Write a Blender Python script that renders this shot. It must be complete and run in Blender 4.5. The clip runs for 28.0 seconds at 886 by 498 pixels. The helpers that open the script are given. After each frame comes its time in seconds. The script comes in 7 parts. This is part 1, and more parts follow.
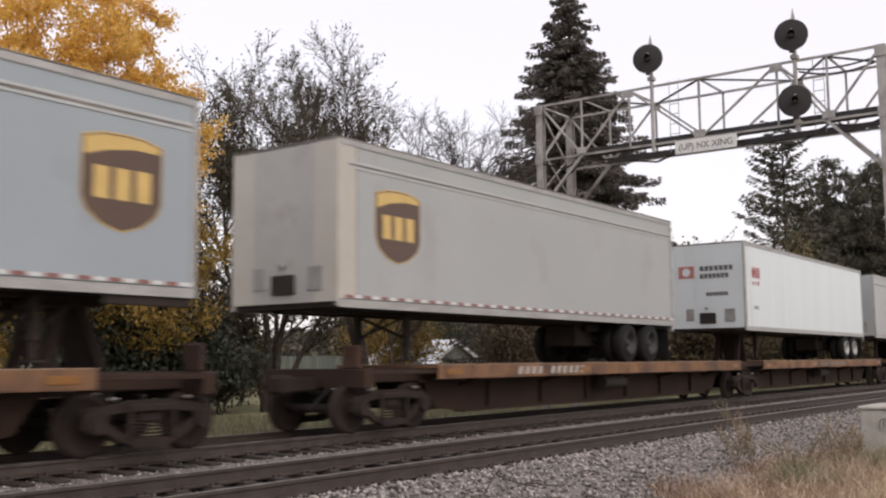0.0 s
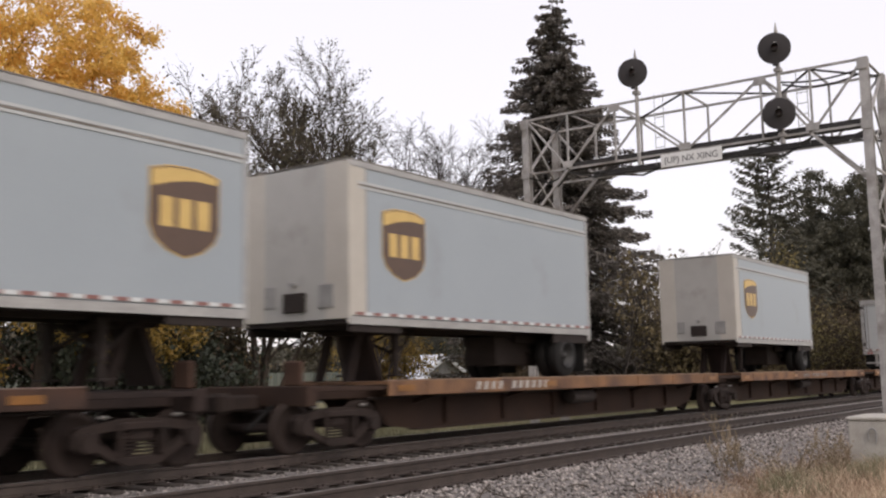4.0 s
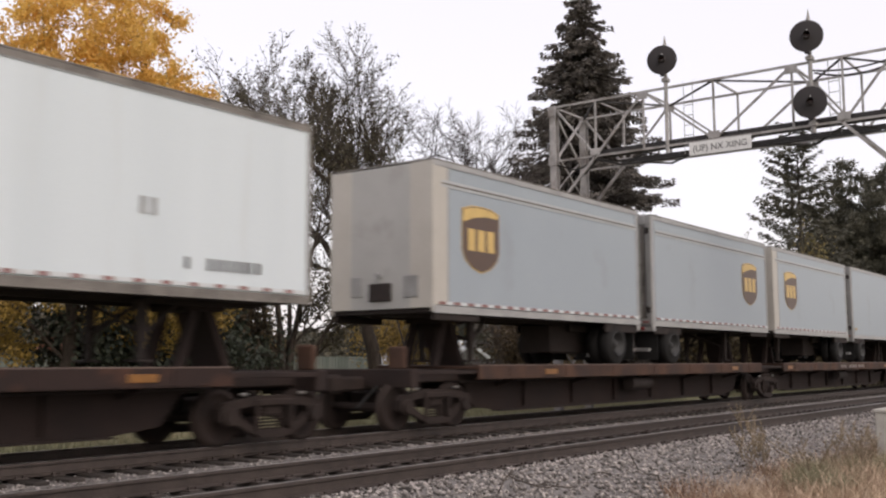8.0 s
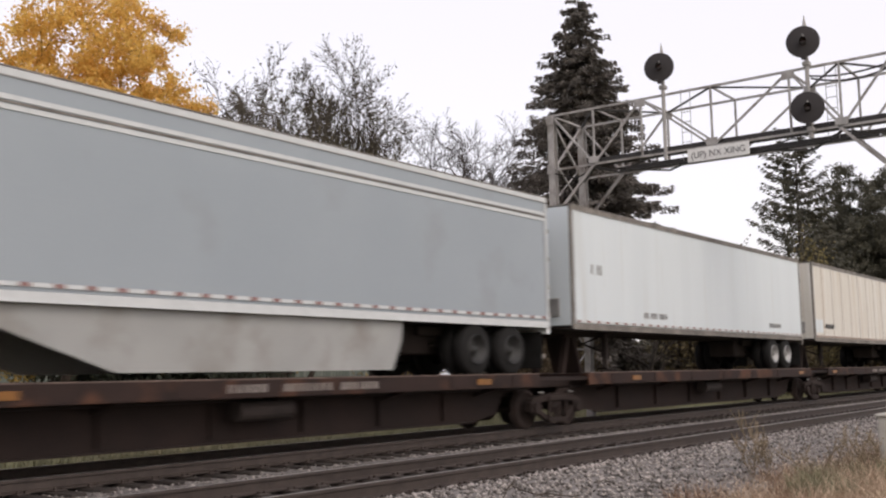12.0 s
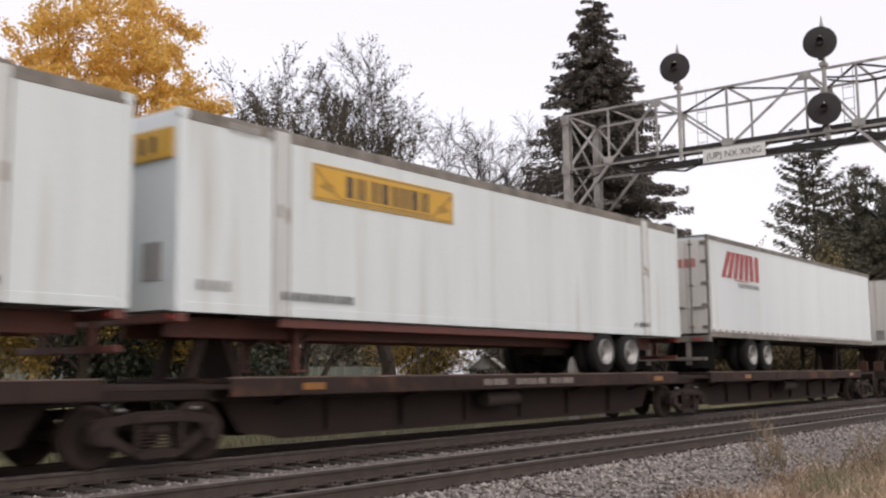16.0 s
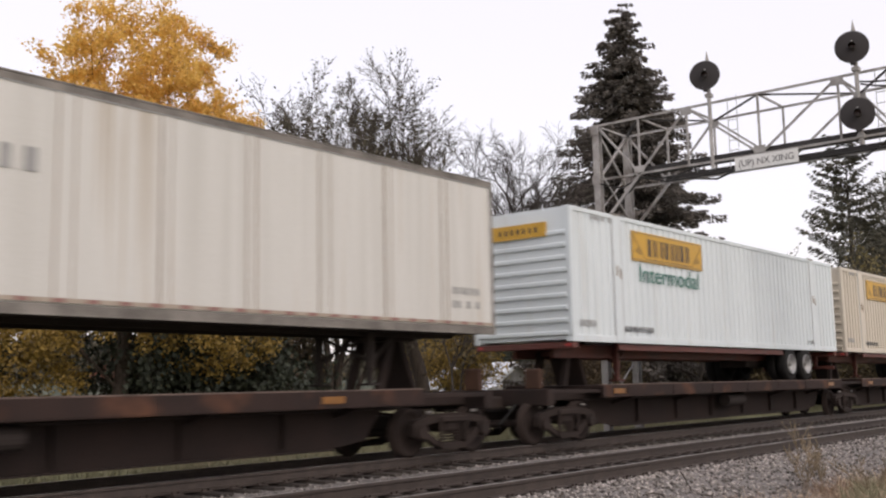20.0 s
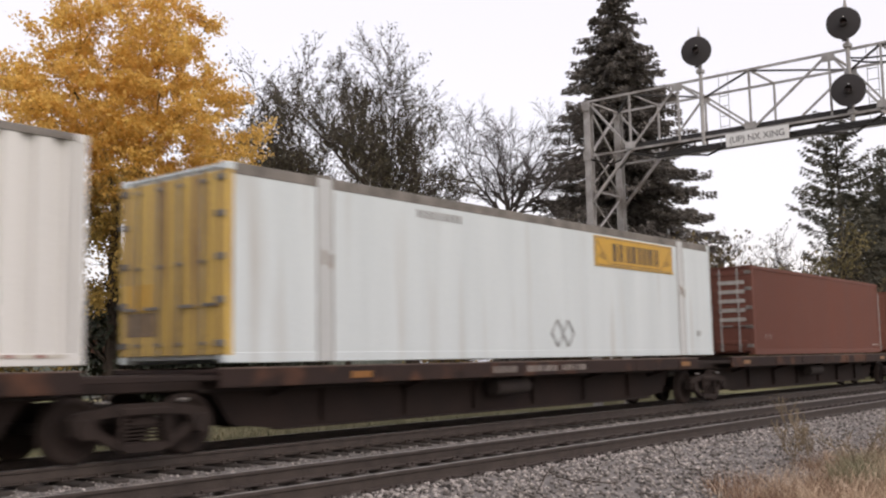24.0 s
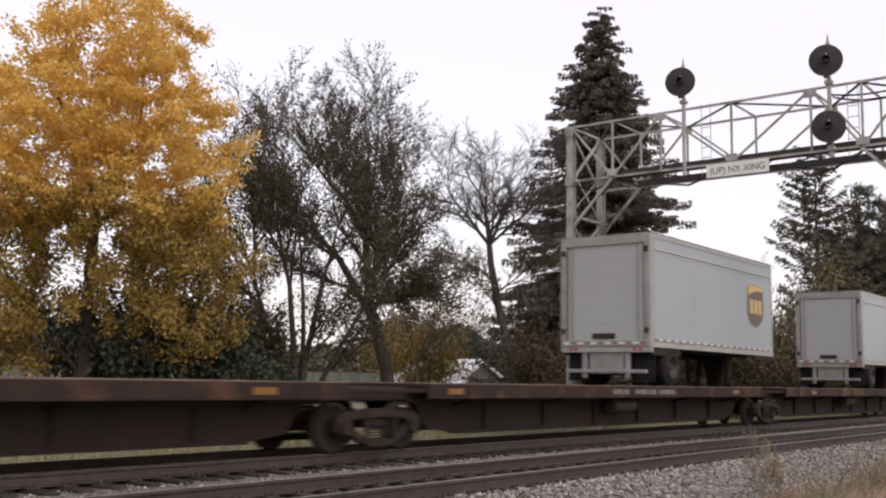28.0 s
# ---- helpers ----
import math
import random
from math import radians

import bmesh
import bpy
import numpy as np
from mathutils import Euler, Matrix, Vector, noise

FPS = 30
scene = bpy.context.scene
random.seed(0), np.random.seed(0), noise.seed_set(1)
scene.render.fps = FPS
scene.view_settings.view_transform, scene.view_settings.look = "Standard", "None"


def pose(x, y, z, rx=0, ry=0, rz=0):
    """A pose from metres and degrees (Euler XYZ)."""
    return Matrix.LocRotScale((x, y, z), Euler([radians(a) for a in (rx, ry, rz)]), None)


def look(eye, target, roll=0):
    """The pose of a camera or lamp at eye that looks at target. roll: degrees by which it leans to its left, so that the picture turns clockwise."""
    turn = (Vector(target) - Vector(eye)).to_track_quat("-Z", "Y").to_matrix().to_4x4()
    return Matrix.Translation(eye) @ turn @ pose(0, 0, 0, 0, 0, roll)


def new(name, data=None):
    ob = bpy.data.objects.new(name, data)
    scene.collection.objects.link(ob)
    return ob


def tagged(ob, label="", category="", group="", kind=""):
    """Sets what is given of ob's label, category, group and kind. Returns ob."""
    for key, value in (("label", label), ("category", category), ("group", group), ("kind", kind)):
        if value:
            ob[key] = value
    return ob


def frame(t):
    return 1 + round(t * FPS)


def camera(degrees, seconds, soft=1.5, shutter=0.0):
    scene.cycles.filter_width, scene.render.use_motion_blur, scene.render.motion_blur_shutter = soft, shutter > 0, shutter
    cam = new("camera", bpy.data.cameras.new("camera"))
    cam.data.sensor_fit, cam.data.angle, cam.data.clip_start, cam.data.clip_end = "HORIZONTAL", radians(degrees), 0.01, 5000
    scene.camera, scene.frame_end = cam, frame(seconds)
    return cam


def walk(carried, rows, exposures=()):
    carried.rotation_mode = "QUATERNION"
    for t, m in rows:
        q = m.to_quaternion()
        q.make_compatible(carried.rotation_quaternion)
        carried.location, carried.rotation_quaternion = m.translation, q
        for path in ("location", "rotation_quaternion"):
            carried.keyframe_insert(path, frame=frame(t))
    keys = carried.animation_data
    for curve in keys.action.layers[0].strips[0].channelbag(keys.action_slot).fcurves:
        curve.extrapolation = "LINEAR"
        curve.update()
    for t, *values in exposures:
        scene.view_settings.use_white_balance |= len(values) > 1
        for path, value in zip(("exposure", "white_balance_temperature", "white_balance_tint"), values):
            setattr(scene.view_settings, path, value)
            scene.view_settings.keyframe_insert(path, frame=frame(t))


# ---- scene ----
cam = camera(47.36, 28.0, soft=2.2, shutter=0.3)
EYE = (0.0, 0.0, 1.227)
# seconds, tilt, lean and heading of the hand-held camera, in degrees
TURNS = [
    (0, 96.372, 0.47, -53.761), (0.5, 96.728, 0.301, -53.79), (1, 97.046, 0.201, -54.063),
    (1.5, 96.928, 0.587, -54.54), (2, 97.36, 0.941, -54.528), (2.5, 97.678, 1.378, -54.233),
    (3, 97.668, 1.171, -54.34), (3.5, 97.445, 1.241, -54.537), (5.5, 96.401, 0.512, -53.107),
    (6, 96.443, 0.506, -52.552), (6.5, 96.396, -0.247, -52.196), (7, 96.199, -0.077, -52.196),
    (7.5, 96.362, 0.107, -52.691), (8, 96.43, 0.217, -53.042), (8.5, 96.692, 0.271, -53.52),
    (9, 96.895, 0.493, -53.697), (9.5, 97.409, 0.801, -53.886), (10, 97.946, 0.444, -53.982),
    (10.5, 97.935, 0.77, -53.837), (11, 97.497, 0.334, -53.54), (11.5, 97.207, 1.184, -52.923),
    (12, 96.984, 0.916, -52.976), (12.5, 96.914, 0.86, -53.057), (14.5, 97.173, 0.582, -51.884),
    (15, 97.267, 0.816, -52.141), (15.5, 97.012, 0.685, -52.176), (16, 96.97, 0.497, -52.228),
    (16.5, 97.51, 0.858, -51.594), (17, 97.449, 1.283, -50.867), (17.5, 97.934, 2.352, -49.964),
    (18, 98.412, 1.808, -49.285), (18.5, 98.897, 1.828, -48.824), (19, 98.89, 1.342, -49.236),
    (19.5, 98.205, 1.654, -49.846), (20, 97.695, 1.11, -50.363), (20.5, 97.235, -0.181, -51.125),
    (22.5, 96.982, 0.87, -51.994), (23, 96.476, 0.547, -51.902), (23.5, 96.225, 0.481, -51.732),
    (24, 96.306, 1.072, -50.9), (24.5, 96.675, 1.753, -49.968), (25, 96.771, 0.472, -49.512),
    (25.5, 96.416, -0.65, -49.269), (26, 96.773, -0.975, -50.623), (26.5, 96.579, -0.898, -52.246),
    (27, 97.057, -0.91, -52.25), (27.5, 97.406, -0.531, -52.224), (28, 97.437, -0.929, -52.328),
]
walk(cam, [(t, pose(*EYE, a, b, c)) for t, a, b, c in TURNS], [(0.0, 0.03, 6600, 12.5), (28.0, 0.03, 6600, 12.5)])

# how far the train has rolled, in metres
ROLL = [(0, 0.00), (2, 29.72), (4, 59.05), (6, 88.74), (8, 118.80), (10, 148.86), (12, 179.02), (14, 209.23), (16, 239.44), (18, 269.49), (20, 299.74), (22, 330.40), (24, 361.39), (26, 392.61), (28, 423.95)]
TRACK_FAR, TRACK_NEAR, DECK = 12.65, 8.49, 1.17
GAUGE = 0.753          # half the distance between rail centres

# ---- world and light: a bright overcast sky ----
world = bpy.data.worlds.new("overcast_sky")
scene.world = world
world.use_nodes = True
wn, wl = world.node_tree.nodes, world.node_tree.links
wn.clear()
sky = wn.new("ShaderNodeTexSky")
sky.sky_type, sky.sun_disc = "NISHITA", False
sky.sun_elevation, sky.sun_rotation, sky.dust_density = radians(38), radians(200), 4.0
sky_bg = wn.new("ShaderNodeBackground")
sky_bg.inputs["Strength"].default_value = 0.06
cloud_bg = wn.new("ShaderNodeBackground")
cloud_bg.inputs["Color"].default_value = (1.0, 0.945, 0.96, 1)
cloud_bg.inputs["Strength"].default_value = 0.85
sky_sum = wn.new("ShaderNodeAddShader")
sky_out = wn.new("ShaderNodeOutputWorld")
wl.new(sky.outputs[0], sky_bg.inputs["Color"])
wl.new(sky_bg.outputs[0], sky_sum.inputs[0])
wl.new(cloud_bg.outputs[0], sky_sum.inputs[1])
wl.new(sky_sum.outputs[0], sky_out.inputs["Surface"])
sun_data = bpy.data.lights.new("sun", "SUN")
sun_data.energy, sun_data.angle, sun_data.color = 0.6, radians(25), (1.0, 0.96, 0.9)
sun_lamp = new("sun", sun_data)
sun_lamp.matrix_world = look((0, -30, 40), (14, 8, 0))
scene.view_settings.exposure = 0.0


# ---- materials ----
def material(name, c1, c2, scale=3.0, rough=0.6, metal=0.0, bump=0.1, stretch=(1, 1, 1), fine=40.0, island=0.0,
             c3=None, spots=0.62, spot_scale=1.3, rand=0.0, translucent=0.0):
    """A surface of two tones mixed by noise at two scales; c3 adds patches of dirt or rust."""
    m = bpy.data.materials.new(name)
    m.use_nodes = True
    nt = m.node_tree
    n, l = nt.nodes, nt.links
    bsdf = n["Principled BSDF"]
    co = n.new("ShaderNodeTexCoord")
    mp = n.new("ShaderNodeMapping")
    mp.inputs["Scale"].default_value = stretch
    l.new(co.outputs["Object"], mp.inputs["Vector"])
    big = n.new("ShaderNodeTexNoise")
    big.inputs["Scale"].default_value, big.inputs["Detail"].default_value = scale, 5
    small = n.new("ShaderNodeTexNoise")
    small.inputs["Scale"].default_value, small.inputs["Detail"].default_value = fine, 3
    l.new(mp.outputs[0], big.inputs["Vector"])
    l.new(co.outputs["Object"], small.inputs["Vector"])
    mean = n.new("ShaderNodeMix")
    mean.inputs[0].default_value = 0.35
    l.new(big.outputs["Fac"], mean.inputs[2])
    l.new(small.outputs["Fac"], mean.inputs[3])
    ramp = n.new("ShaderNodeValToRGB")
    ramp.color_ramp.elements[0].position, ramp.color_ramp.elements[1].position = 0.36, 0.64
    ramp.color_ramp.elements[0].color, ramp.color_ramp.elements[1].color = (*c1, 1), (*c2, 1)
    fac = mean.outputs[0]
    if island or rand:
        if island:
            geo = n.new("ShaderNodeNewGeometry")
            src, amount = geo.outputs["Random Per Island"], island
        else:
            info = n.new("ShaderNodeObjectInfo")
            src, amount = info.outputs["Random"], rand
        mix = n.new("ShaderNodeMix")
        mix.inputs[0].default_value = amount
        l.new(fac, mix.inputs[2])
        l.new(src, mix.inputs[3])
        fac = mix.outputs[0]
        ramp.color_ramp.elements[0].position, ramp.color_ramp.elements[1].position = 0.2, 0.8
    l.new(fac, ramp.inputs[0])
    colour = ramp.outputs[0]
    if c3:
        spot = n.new("ShaderNodeTexNoise")
        spot.inputs["Scale"].default_value, spot.inputs["Detail"].default_value = spot_scale, 6
        l.new(mp.outputs[0], spot.inputs["Vector"])
        sr = n.new("ShaderNodeValToRGB")
        sr.color_ramp.elements[0].position, sr.color_ramp.elements[1].position = spots - 0.1, spots + 0.08
        l.new(spot.outputs["Fac"], sr.inputs[0])
        mx = n.new("ShaderNodeMix")
        mx.data_type = "RGBA"
        l.new(sr.outputs[0], mx.inputs[0])
        l.new(colour, mx.inputs[6])
        mx.inputs[7].default_value = (*c3, 1)
        colour = mx.outputs[2]
    l.new(colour, bsdf.inputs["Base Color"])
    rr = n.new("ShaderNodeMapRange")
    rr.inputs[3].default_value, rr.inputs[4].default_value = max(rough - 0.12, 0.05), min(rough + 0.12, 1)
    l.new(big.outputs["Fac"], rr.inputs[0])
    l.new(rr.outputs[0], bsdf.inputs["Roughness"])
    bsdf.inputs["Metallic"].default_value = metal
    bsdf.inputs["Specular IOR Level"].default_value = 0.25 if rough >= 0.79 else 0.5
    if bump:
        b = n.new("ShaderNodeBump")
        b.inputs["Strength"].default_value, b.inputs["Distance"].default_value = bump, 0.02
        l.new(small.outputs["Fac"], b.inputs["Height"])
        l.new(b.outputs[0], bsdf.inputs["Normal"])
    if translucent:
        tr = n.new("ShaderNodeBsdfTranslucent")
        l.new(colour, tr.inputs["Color"])
        ms = n.new("ShaderNodeMixShader")
        ms.inputs[0].default_value = translucent
        l.new(bsdf.outputs[0], ms.inputs[1])
        l.new(tr.outputs[0], ms.inputs[2])
        l.new(ms.outputs[0], n["Material Output"].inputs["Surface"])
    return m


STREAK = (1.6, 1.6, 0.12)
M_GREY = material("grey_trailer_paint", (0.275, 0.315, 0.35), (0.305, 0.345, 0.38), 0.5, 0.42, bump=0.015, c3=(0.25, 0.275, 0.295), spots=0.66, spot_scale=0.7)
M_GREY2 = material("pale_grey_trailer_paint", (0.315, 0.33, 0.335), (0.36, 0.375, 0.378), 0.5, 0.45, bump=0.015, c3=(0.29, 0.29, 0.285), spots=0.64, spot_scale=0.7)
M_NOSE = material("pale_warm_grey_nose", (0.34, 0.335, 0.32), (0.40, 0.395, 0.38), 1.2, 0.5, bump=0.03, c3=(0.29, 0.28, 0.26), spots=0.64)
M_CREAM = material("cream_corner_panel", (0.40, 0.375, 0.335), (0.46, 0.435, 0.395), 1.5, 0.5, bump=0.03)
M_WHITE = material("white_trailer_paint", (0.555, 0.61, 0.64), (0.615, 0.67, 0.70), 0.6, 0.4, bump=0.015, c3=(0.525, 0.555, 0.56), spots=0.68, stretch=STREAK)
M_WHITE2 = material("white_weathered_paint", (0.508, 0.56, 0.583), (0.588, 0.64, 0.663), 1.0, 0.5, bump=0.02, stretch=STREAK, c3=(0.44, 0.445, 0.435), spots=0.68)
M_DIRTY = material("dirty_white_paint", (0.49, 0.482, 0.455), (0.60, 0.595, 0.575), 1.3, 0.55, bump=0.03, stretch=(4.0, 4.0, 0.1), c3=(0.36, 0.305, 0.235), spots=0.68)
M_TAN = material("rust_streaked_cream_paint", (0.55, 0.52, 0.455), (0.665, 0.655, 0.625), 1.0, 0.6, bump=0.03, stretch=(5.5, 5.5, 0.12), c3=(0.42, 0.31, 0.195), spots=0.655)
M_RUSTDOOR = material("rust_streaked_doors", (0.42, 0.295, 0.175), (0.64, 0.55, 0.43), 1.2, 0.65, bump=0.05, stretch=(5.0, 5.0, 0.16), c3=(0.17, 0.08, 0.036), spots=0.585)
M_BEIGE = material("beige_container_paint", (0.50, 0.45, 0.375), (0.58, 0.53, 0.45), 0.8, 0.5, bump=0.02, stretch=STREAK)
M_BEIGE_WHITE = material("off_white_container_paint", (0.575, 0.572, 0.56), (0.65, 0.647, 0.635), 0.8, 0.5, bump=0.02, stretch=STREAK, c3=(0.50, 0.455, 0.39), spots=0.69)
M_STAINEND = material("stained_container_end", (0.42, 0.34, 0.26), (0.64, 0.58, 0.50), 1.2, 0.6, bump=0.04, stretch=(3.0, 3.0, 0.2), c3=(0.10, 0.06, 0.042), spots=0.575)
M_CREAMPANEL = material("cream_panel_paint", (0.45, 0.425, 0.375), (0.53, 0.51, 0.46), 0.8, 0.5, bump=0.02, stretch=STREAK)
M_RED = material("oxide_red_container_paint", (0.112, 0.037, 0.024), (0.142, 0.048, 0.031), 0.8, 0.72, bump=0.03, stretch=STREAK)
M_RED2 = material("faded_orange_red_container_paint", (0.175, 0.062, 0.038), (0.215, 0.08, 0.05), 0.8, 0.7, bump=0.03, stretch=STREAK)
M_YELLOW = material("yellow_sign_paint", (0.46, 0.265, 0.028), (0.54, 0.315, 0.037), 2.0, 0.5, bump=0.02)
M_YDOOR = material("dirty_yellow_doors", (0.36, 0.23, 0.065), (0.68, 0.47, 0.11), 1.4, 0.55, bump=0.04, stretch=(4.5, 4.5, 0.2), c3=(0.19, 0.105, 0.05), spots=0.59)
M_POSTGREY = material("greyish_white_lift_post", (0.40, 0.415, 0.42), (0.52, 0.54, 0.55), 1.6, 0.5, bump=0.02, stretch=STREAK, c3=(0.30, 0.255, 0.21), spots=0.66)
M_SKIRT = material("dusty_grey_skirt", (0.285, 0.29, 0.285), (0.345, 0.35, 0.345), 0.9, 0.55, bump=0.02, c3=(0.235, 0.225, 0.21), spots=0.63)
M_DARKBROWN = material("dark_brown_lettering", (0.05, 0.035, 0.022), (0.085, 0.06, 0.04), 6.0, 0.6, bump=0.0)
M_OCHRE = material("ochre_scroll", (0.27, 0.16, 0.03), (0.34, 0.20, 0.04), 6.0, 0.6, bump=0.0)
M_GOLD = material("gold_emblem", (0.50, 0.34, 0.11), (0.60, 0.42, 0.15), 3.0, 0.45, bump=0.0)
M_BROWN = material("dark_brown_emblem", (0.075, 0.045, 0.032), (0.10, 0.06, 0.042), 3.0, 0.45, bump=0.0)
M_TEXT = material("dark_lettering", (0.07, 0.07, 0.075), (0.11, 0.11, 0.11), 6.0, 0.6, bump=0.0)
M_TEXT2 = material("worn_grey_lettering", (0.24, 0.24, 0.24), (0.32, 0.32, 0.32), 6.0, 0.6, bump=0.0)
M_GREEN = material("green_lettering", (0.02, 0.13, 0.10), (0.03, 0.16, 0.12), 6.0, 0.5, bump=0.0)
M_CRIMSON = material("red_lettering", (0.30, 0.03, 0.03), (0.38, 0.045, 0.04), 6.0, 0.5, bump=0.0)
M_REDWORN = material("worn_red_lettering", (0.34, 0.13, 0.115), (0.42, 0.19, 0.17), 6.0, 0.6, bump=0.0)
M_JOINT = material("rust_dark_joint", (0.16, 0.115, 0.075), (0.27, 0.20, 0.14), 4.0, 0.8, bump=0.0)
M_BLUE = material("slate_blue_emblem", (0.06, 0.085, 0.13), (0.09, 0.12, 0.17), 6.0, 0.5, bump=0.0)
M_PALEINK = material("pale_car_lettering", (0.30, 0.28, 0.26), (0.42, 0.40, 0.37), 6.0, 0.7, bump=0.0)
M_CARINK = material("faded_car_lettering", (0.17, 0.15, 0.14), (0.27, 0.24, 0.22), 6.0, 0.8, bump=0.0)
M_TAPER = material("red_reflective_tape", (0.19, 0.085, 0.075), (0.26, 0.115, 0.10), 8.0, 0.4, bump=0.0)
M_BAND = material("pale_grey_band", (0.36, 0.375, 0.385), (0.43, 0.445, 0.455), 4.0, 0.5, bump=0.0)
M_TAPEW = material("white_reflective_tape", (0.50, 0.525, 0.535), (0.58, 0.60, 0.61), 8.0, 0.4, bump=0.0)
M_TAPEGRIMY = material("grimy_reflective_tape", (0.27, 0.215, 0.17), (0.38, 0.32, 0.265), 8.0, 0.5, bump=0.0)
M_RAILAL = material("aluminium_rail", (0.29, 0.285, 0.28), (0.41, 0.405, 0.395), 2.0, 0.45, 0.4, 0.04, stretch=(1, 1, 3))
M_RAILDIRTY = material("grimy_roof_rail", (0.10, 0.09, 0.08), (0.24, 0.22, 0.20), 2.5, 0.7, 0.1, 0.05)
M_GALV = material("galvanised_steel", (0.21, 0.207, 0.203), (0.31, 0.305, 0.30), 3.0, 0.5, 0.3, 0.04)
M_UNDER = material("grimy_black_steel", (0.021, 0.0165, 0.0155), (0.038, 0.0295, 0.027), 3.0, 0.8, 0.0, 0.15)
M_TYRE = material("tyre_rubber", (0.0095, 0.0092, 0.0092), (0.017, 0.0165, 0.0163), 6.0, 0.95, 0.0, 0.1)
M_HUB = material("dull_alloy_wheel", (0.22, 0.22, 0.22), (0.37, 0.37, 0.37), 5.0, 0.45, 0.4, 0.05)
M_DISH = material("grimy_wheel_dish", (0.07, 0.068, 0.066), (0.17, 0.165, 0.16), 9.0, 0.55, 0.3, 0.05)
M_HUBDARK = material("dark_steel_wheel", (0.016, 0.016, 0.0165), (0.04, 0.04, 0.04), 5.0, 0.6, 0.2, 0.05)
M_CHASSIS = material("red_brown_chassis_paint", (0.068, 0.021, 0.017), (0.12, 0.034, 0.025), 2.5, 0.6, 0.0, 0.08)
M_CARORANGE = material("faded_orange_car_paint", (0.125, 0.066, 0.036), (0.23, 0.118, 0.056), 1.4, 0.75, 0.0, 0.15, c3=(0.085, 0.045, 0.03), spots=0.58)
M_CARBROWN = material("rusty_brown_car_paint", (0.019, 0.0122, 0.011), (0.037, 0.0222, 0.019), 1.4, 0.8, 0.0, 0.18, c3=(0.10, 0.046, 0.028), spots=0.645)
M_CARRUST = material("rust_red_car_paint", (0.042, 0.0245, 0.0185), (0.088, 0.047, 0.032), 1.4, 0.8, 0.0, 0.18, c3=(0.04, 0.026, 0.022), spots=0.58)
M_WORN = material("rubbed_steel_edge", (0.07, 0.05, 0.042), (0.20, 0.145, 0.12), 1.6, 0.7, 0.1, 0.1)
M_WORNTAN = material("rubbed_tan_edge", (0.17, 0.11, 0.075), (0.32, 0.22, 0.155), 1.6, 0.7, 0.1, 0.1)
# rusty belly browns, made extra dark to hold the shade below the deck
M_BELLY = material("shaded_rusty_sill", (0.0185, 0.0128, 0.0118), (0.033, 0.0222, 0.0195), 1.2, 0.85, 0.0, 0.2)
M_BELLYORANGE = material("shaded_rusty_sill_with_orange_dust", (0.025, 0.015, 0.0118), (0.045, 0.0265, 0.0195), 1.2, 0.85, 0.0, 0.2)
M_TRUCK = material("dusty_cast_steel", (0.019, 0.0136, 0.0122), (0.034, 0.0238, 0.0205), 3.0, 0.9, 0.0, 0.25)
M_REFLECT = material("amber_reflector", (0.16, 0.07, 0.014), (0.24, 0.10, 0.018), 6.0, 0.4, bump=0.0)
M_SPRING = material("bright_worn_steel", (0.20, 0.19, 0.185), (0.36, 0.345, 0.33), 6.0, 0.4, 0.5, 0.05)
M_RAILTOP = material("rail_steel", (0.040, 0.030, 0.026), (0.075, 0.058, 0.050), 4.0, 0.6, 0.3, 0.1)
M_RAILSHINE = material("polished_rail_head", (0.30, 0.28, 0.27), (0.42, 0.40, 0.39), 4.0, 0.35, 0.8, 0.05)
M_TIE = material("weathered_timber_tie", (0.030, 0.025, 0.023), (0.070, 0.059, 0.052), 2.0, 0.9, 0.0, 0.4, stretch=(6, 1, 6), rand=0.4)
M_BALLAST = material("ballast_bed", (0.115, 0.105, 0.10), (0.23, 0.212, 0.202), 14.0, 0.95, 0.0, 0.9, fine=45)
M_STONE = material("crushed_granite", (0.105, 0.094, 0.087), (0.41, 0.373, 0.35), 3.0, 0.9, 0.0, 0.3, island=0.85)
M_GROUND = material("dry_lawn", (0.15, 0.15, 0.075), (0.27, 0.255, 0.14), 0.8, 0.95, 0.0, 0.5, c3=(0.21, 0.165, 0.105), spots=0.6, spot_scale=0.3)
M_STEELPOST = material("weathered_silver_paint", (0.25, 0.24, 0.235), (0.43, 0.415, 0.405), 2.5, 0.6, 0.2, 0.08, c3=(0.16, 0.14, 0.125), spots=0.63)
M_GIRDER = material("dark_walkway_steel", (0.016, 0.015, 0.015), (0.034, 0.031, 0.03), 2.5, 0.7, 0.1, 0.1)
M_SIGNAL = material("matt_black_signal", (0.017, 0.0145, 0.0155), (0.027, 0.023, 0.025), 4.0, 0.75, 0.0, 0.05)
M_LENS = material("dark_signal_lens", (0.03, 0.02, 0.018), (0.06, 0.035, 0.03), 4.0, 0.1, 0.0, 0.0)
M_SIGN = material("white_sign_plate", (0.62, 0.62, 0.61), (0.72, 0.72, 0.71), 3.0, 0.5, 0.0, 0.02)
M_CONCRETE = material("weathered_concrete", (0.33, 0.31, 0.28), (0.46, 0.44, 0.40), 4.0, 0.9, 0.0, 0.3)
M_BARK = material("dark_bark", (0.030, 0.024, 0.020), (0.075, 0.060, 0.050), 4.0, 0.95, 0.0, 0.6, stretch=(3, 3, 0.6))
M_BARKPALE = material("grey_bark", (0.036, 0.030, 0.027), (0.078, 0.067, 0.061), 4.0, 0.95, 0.0, 0.5, stretch=(3, 3, 0.6))
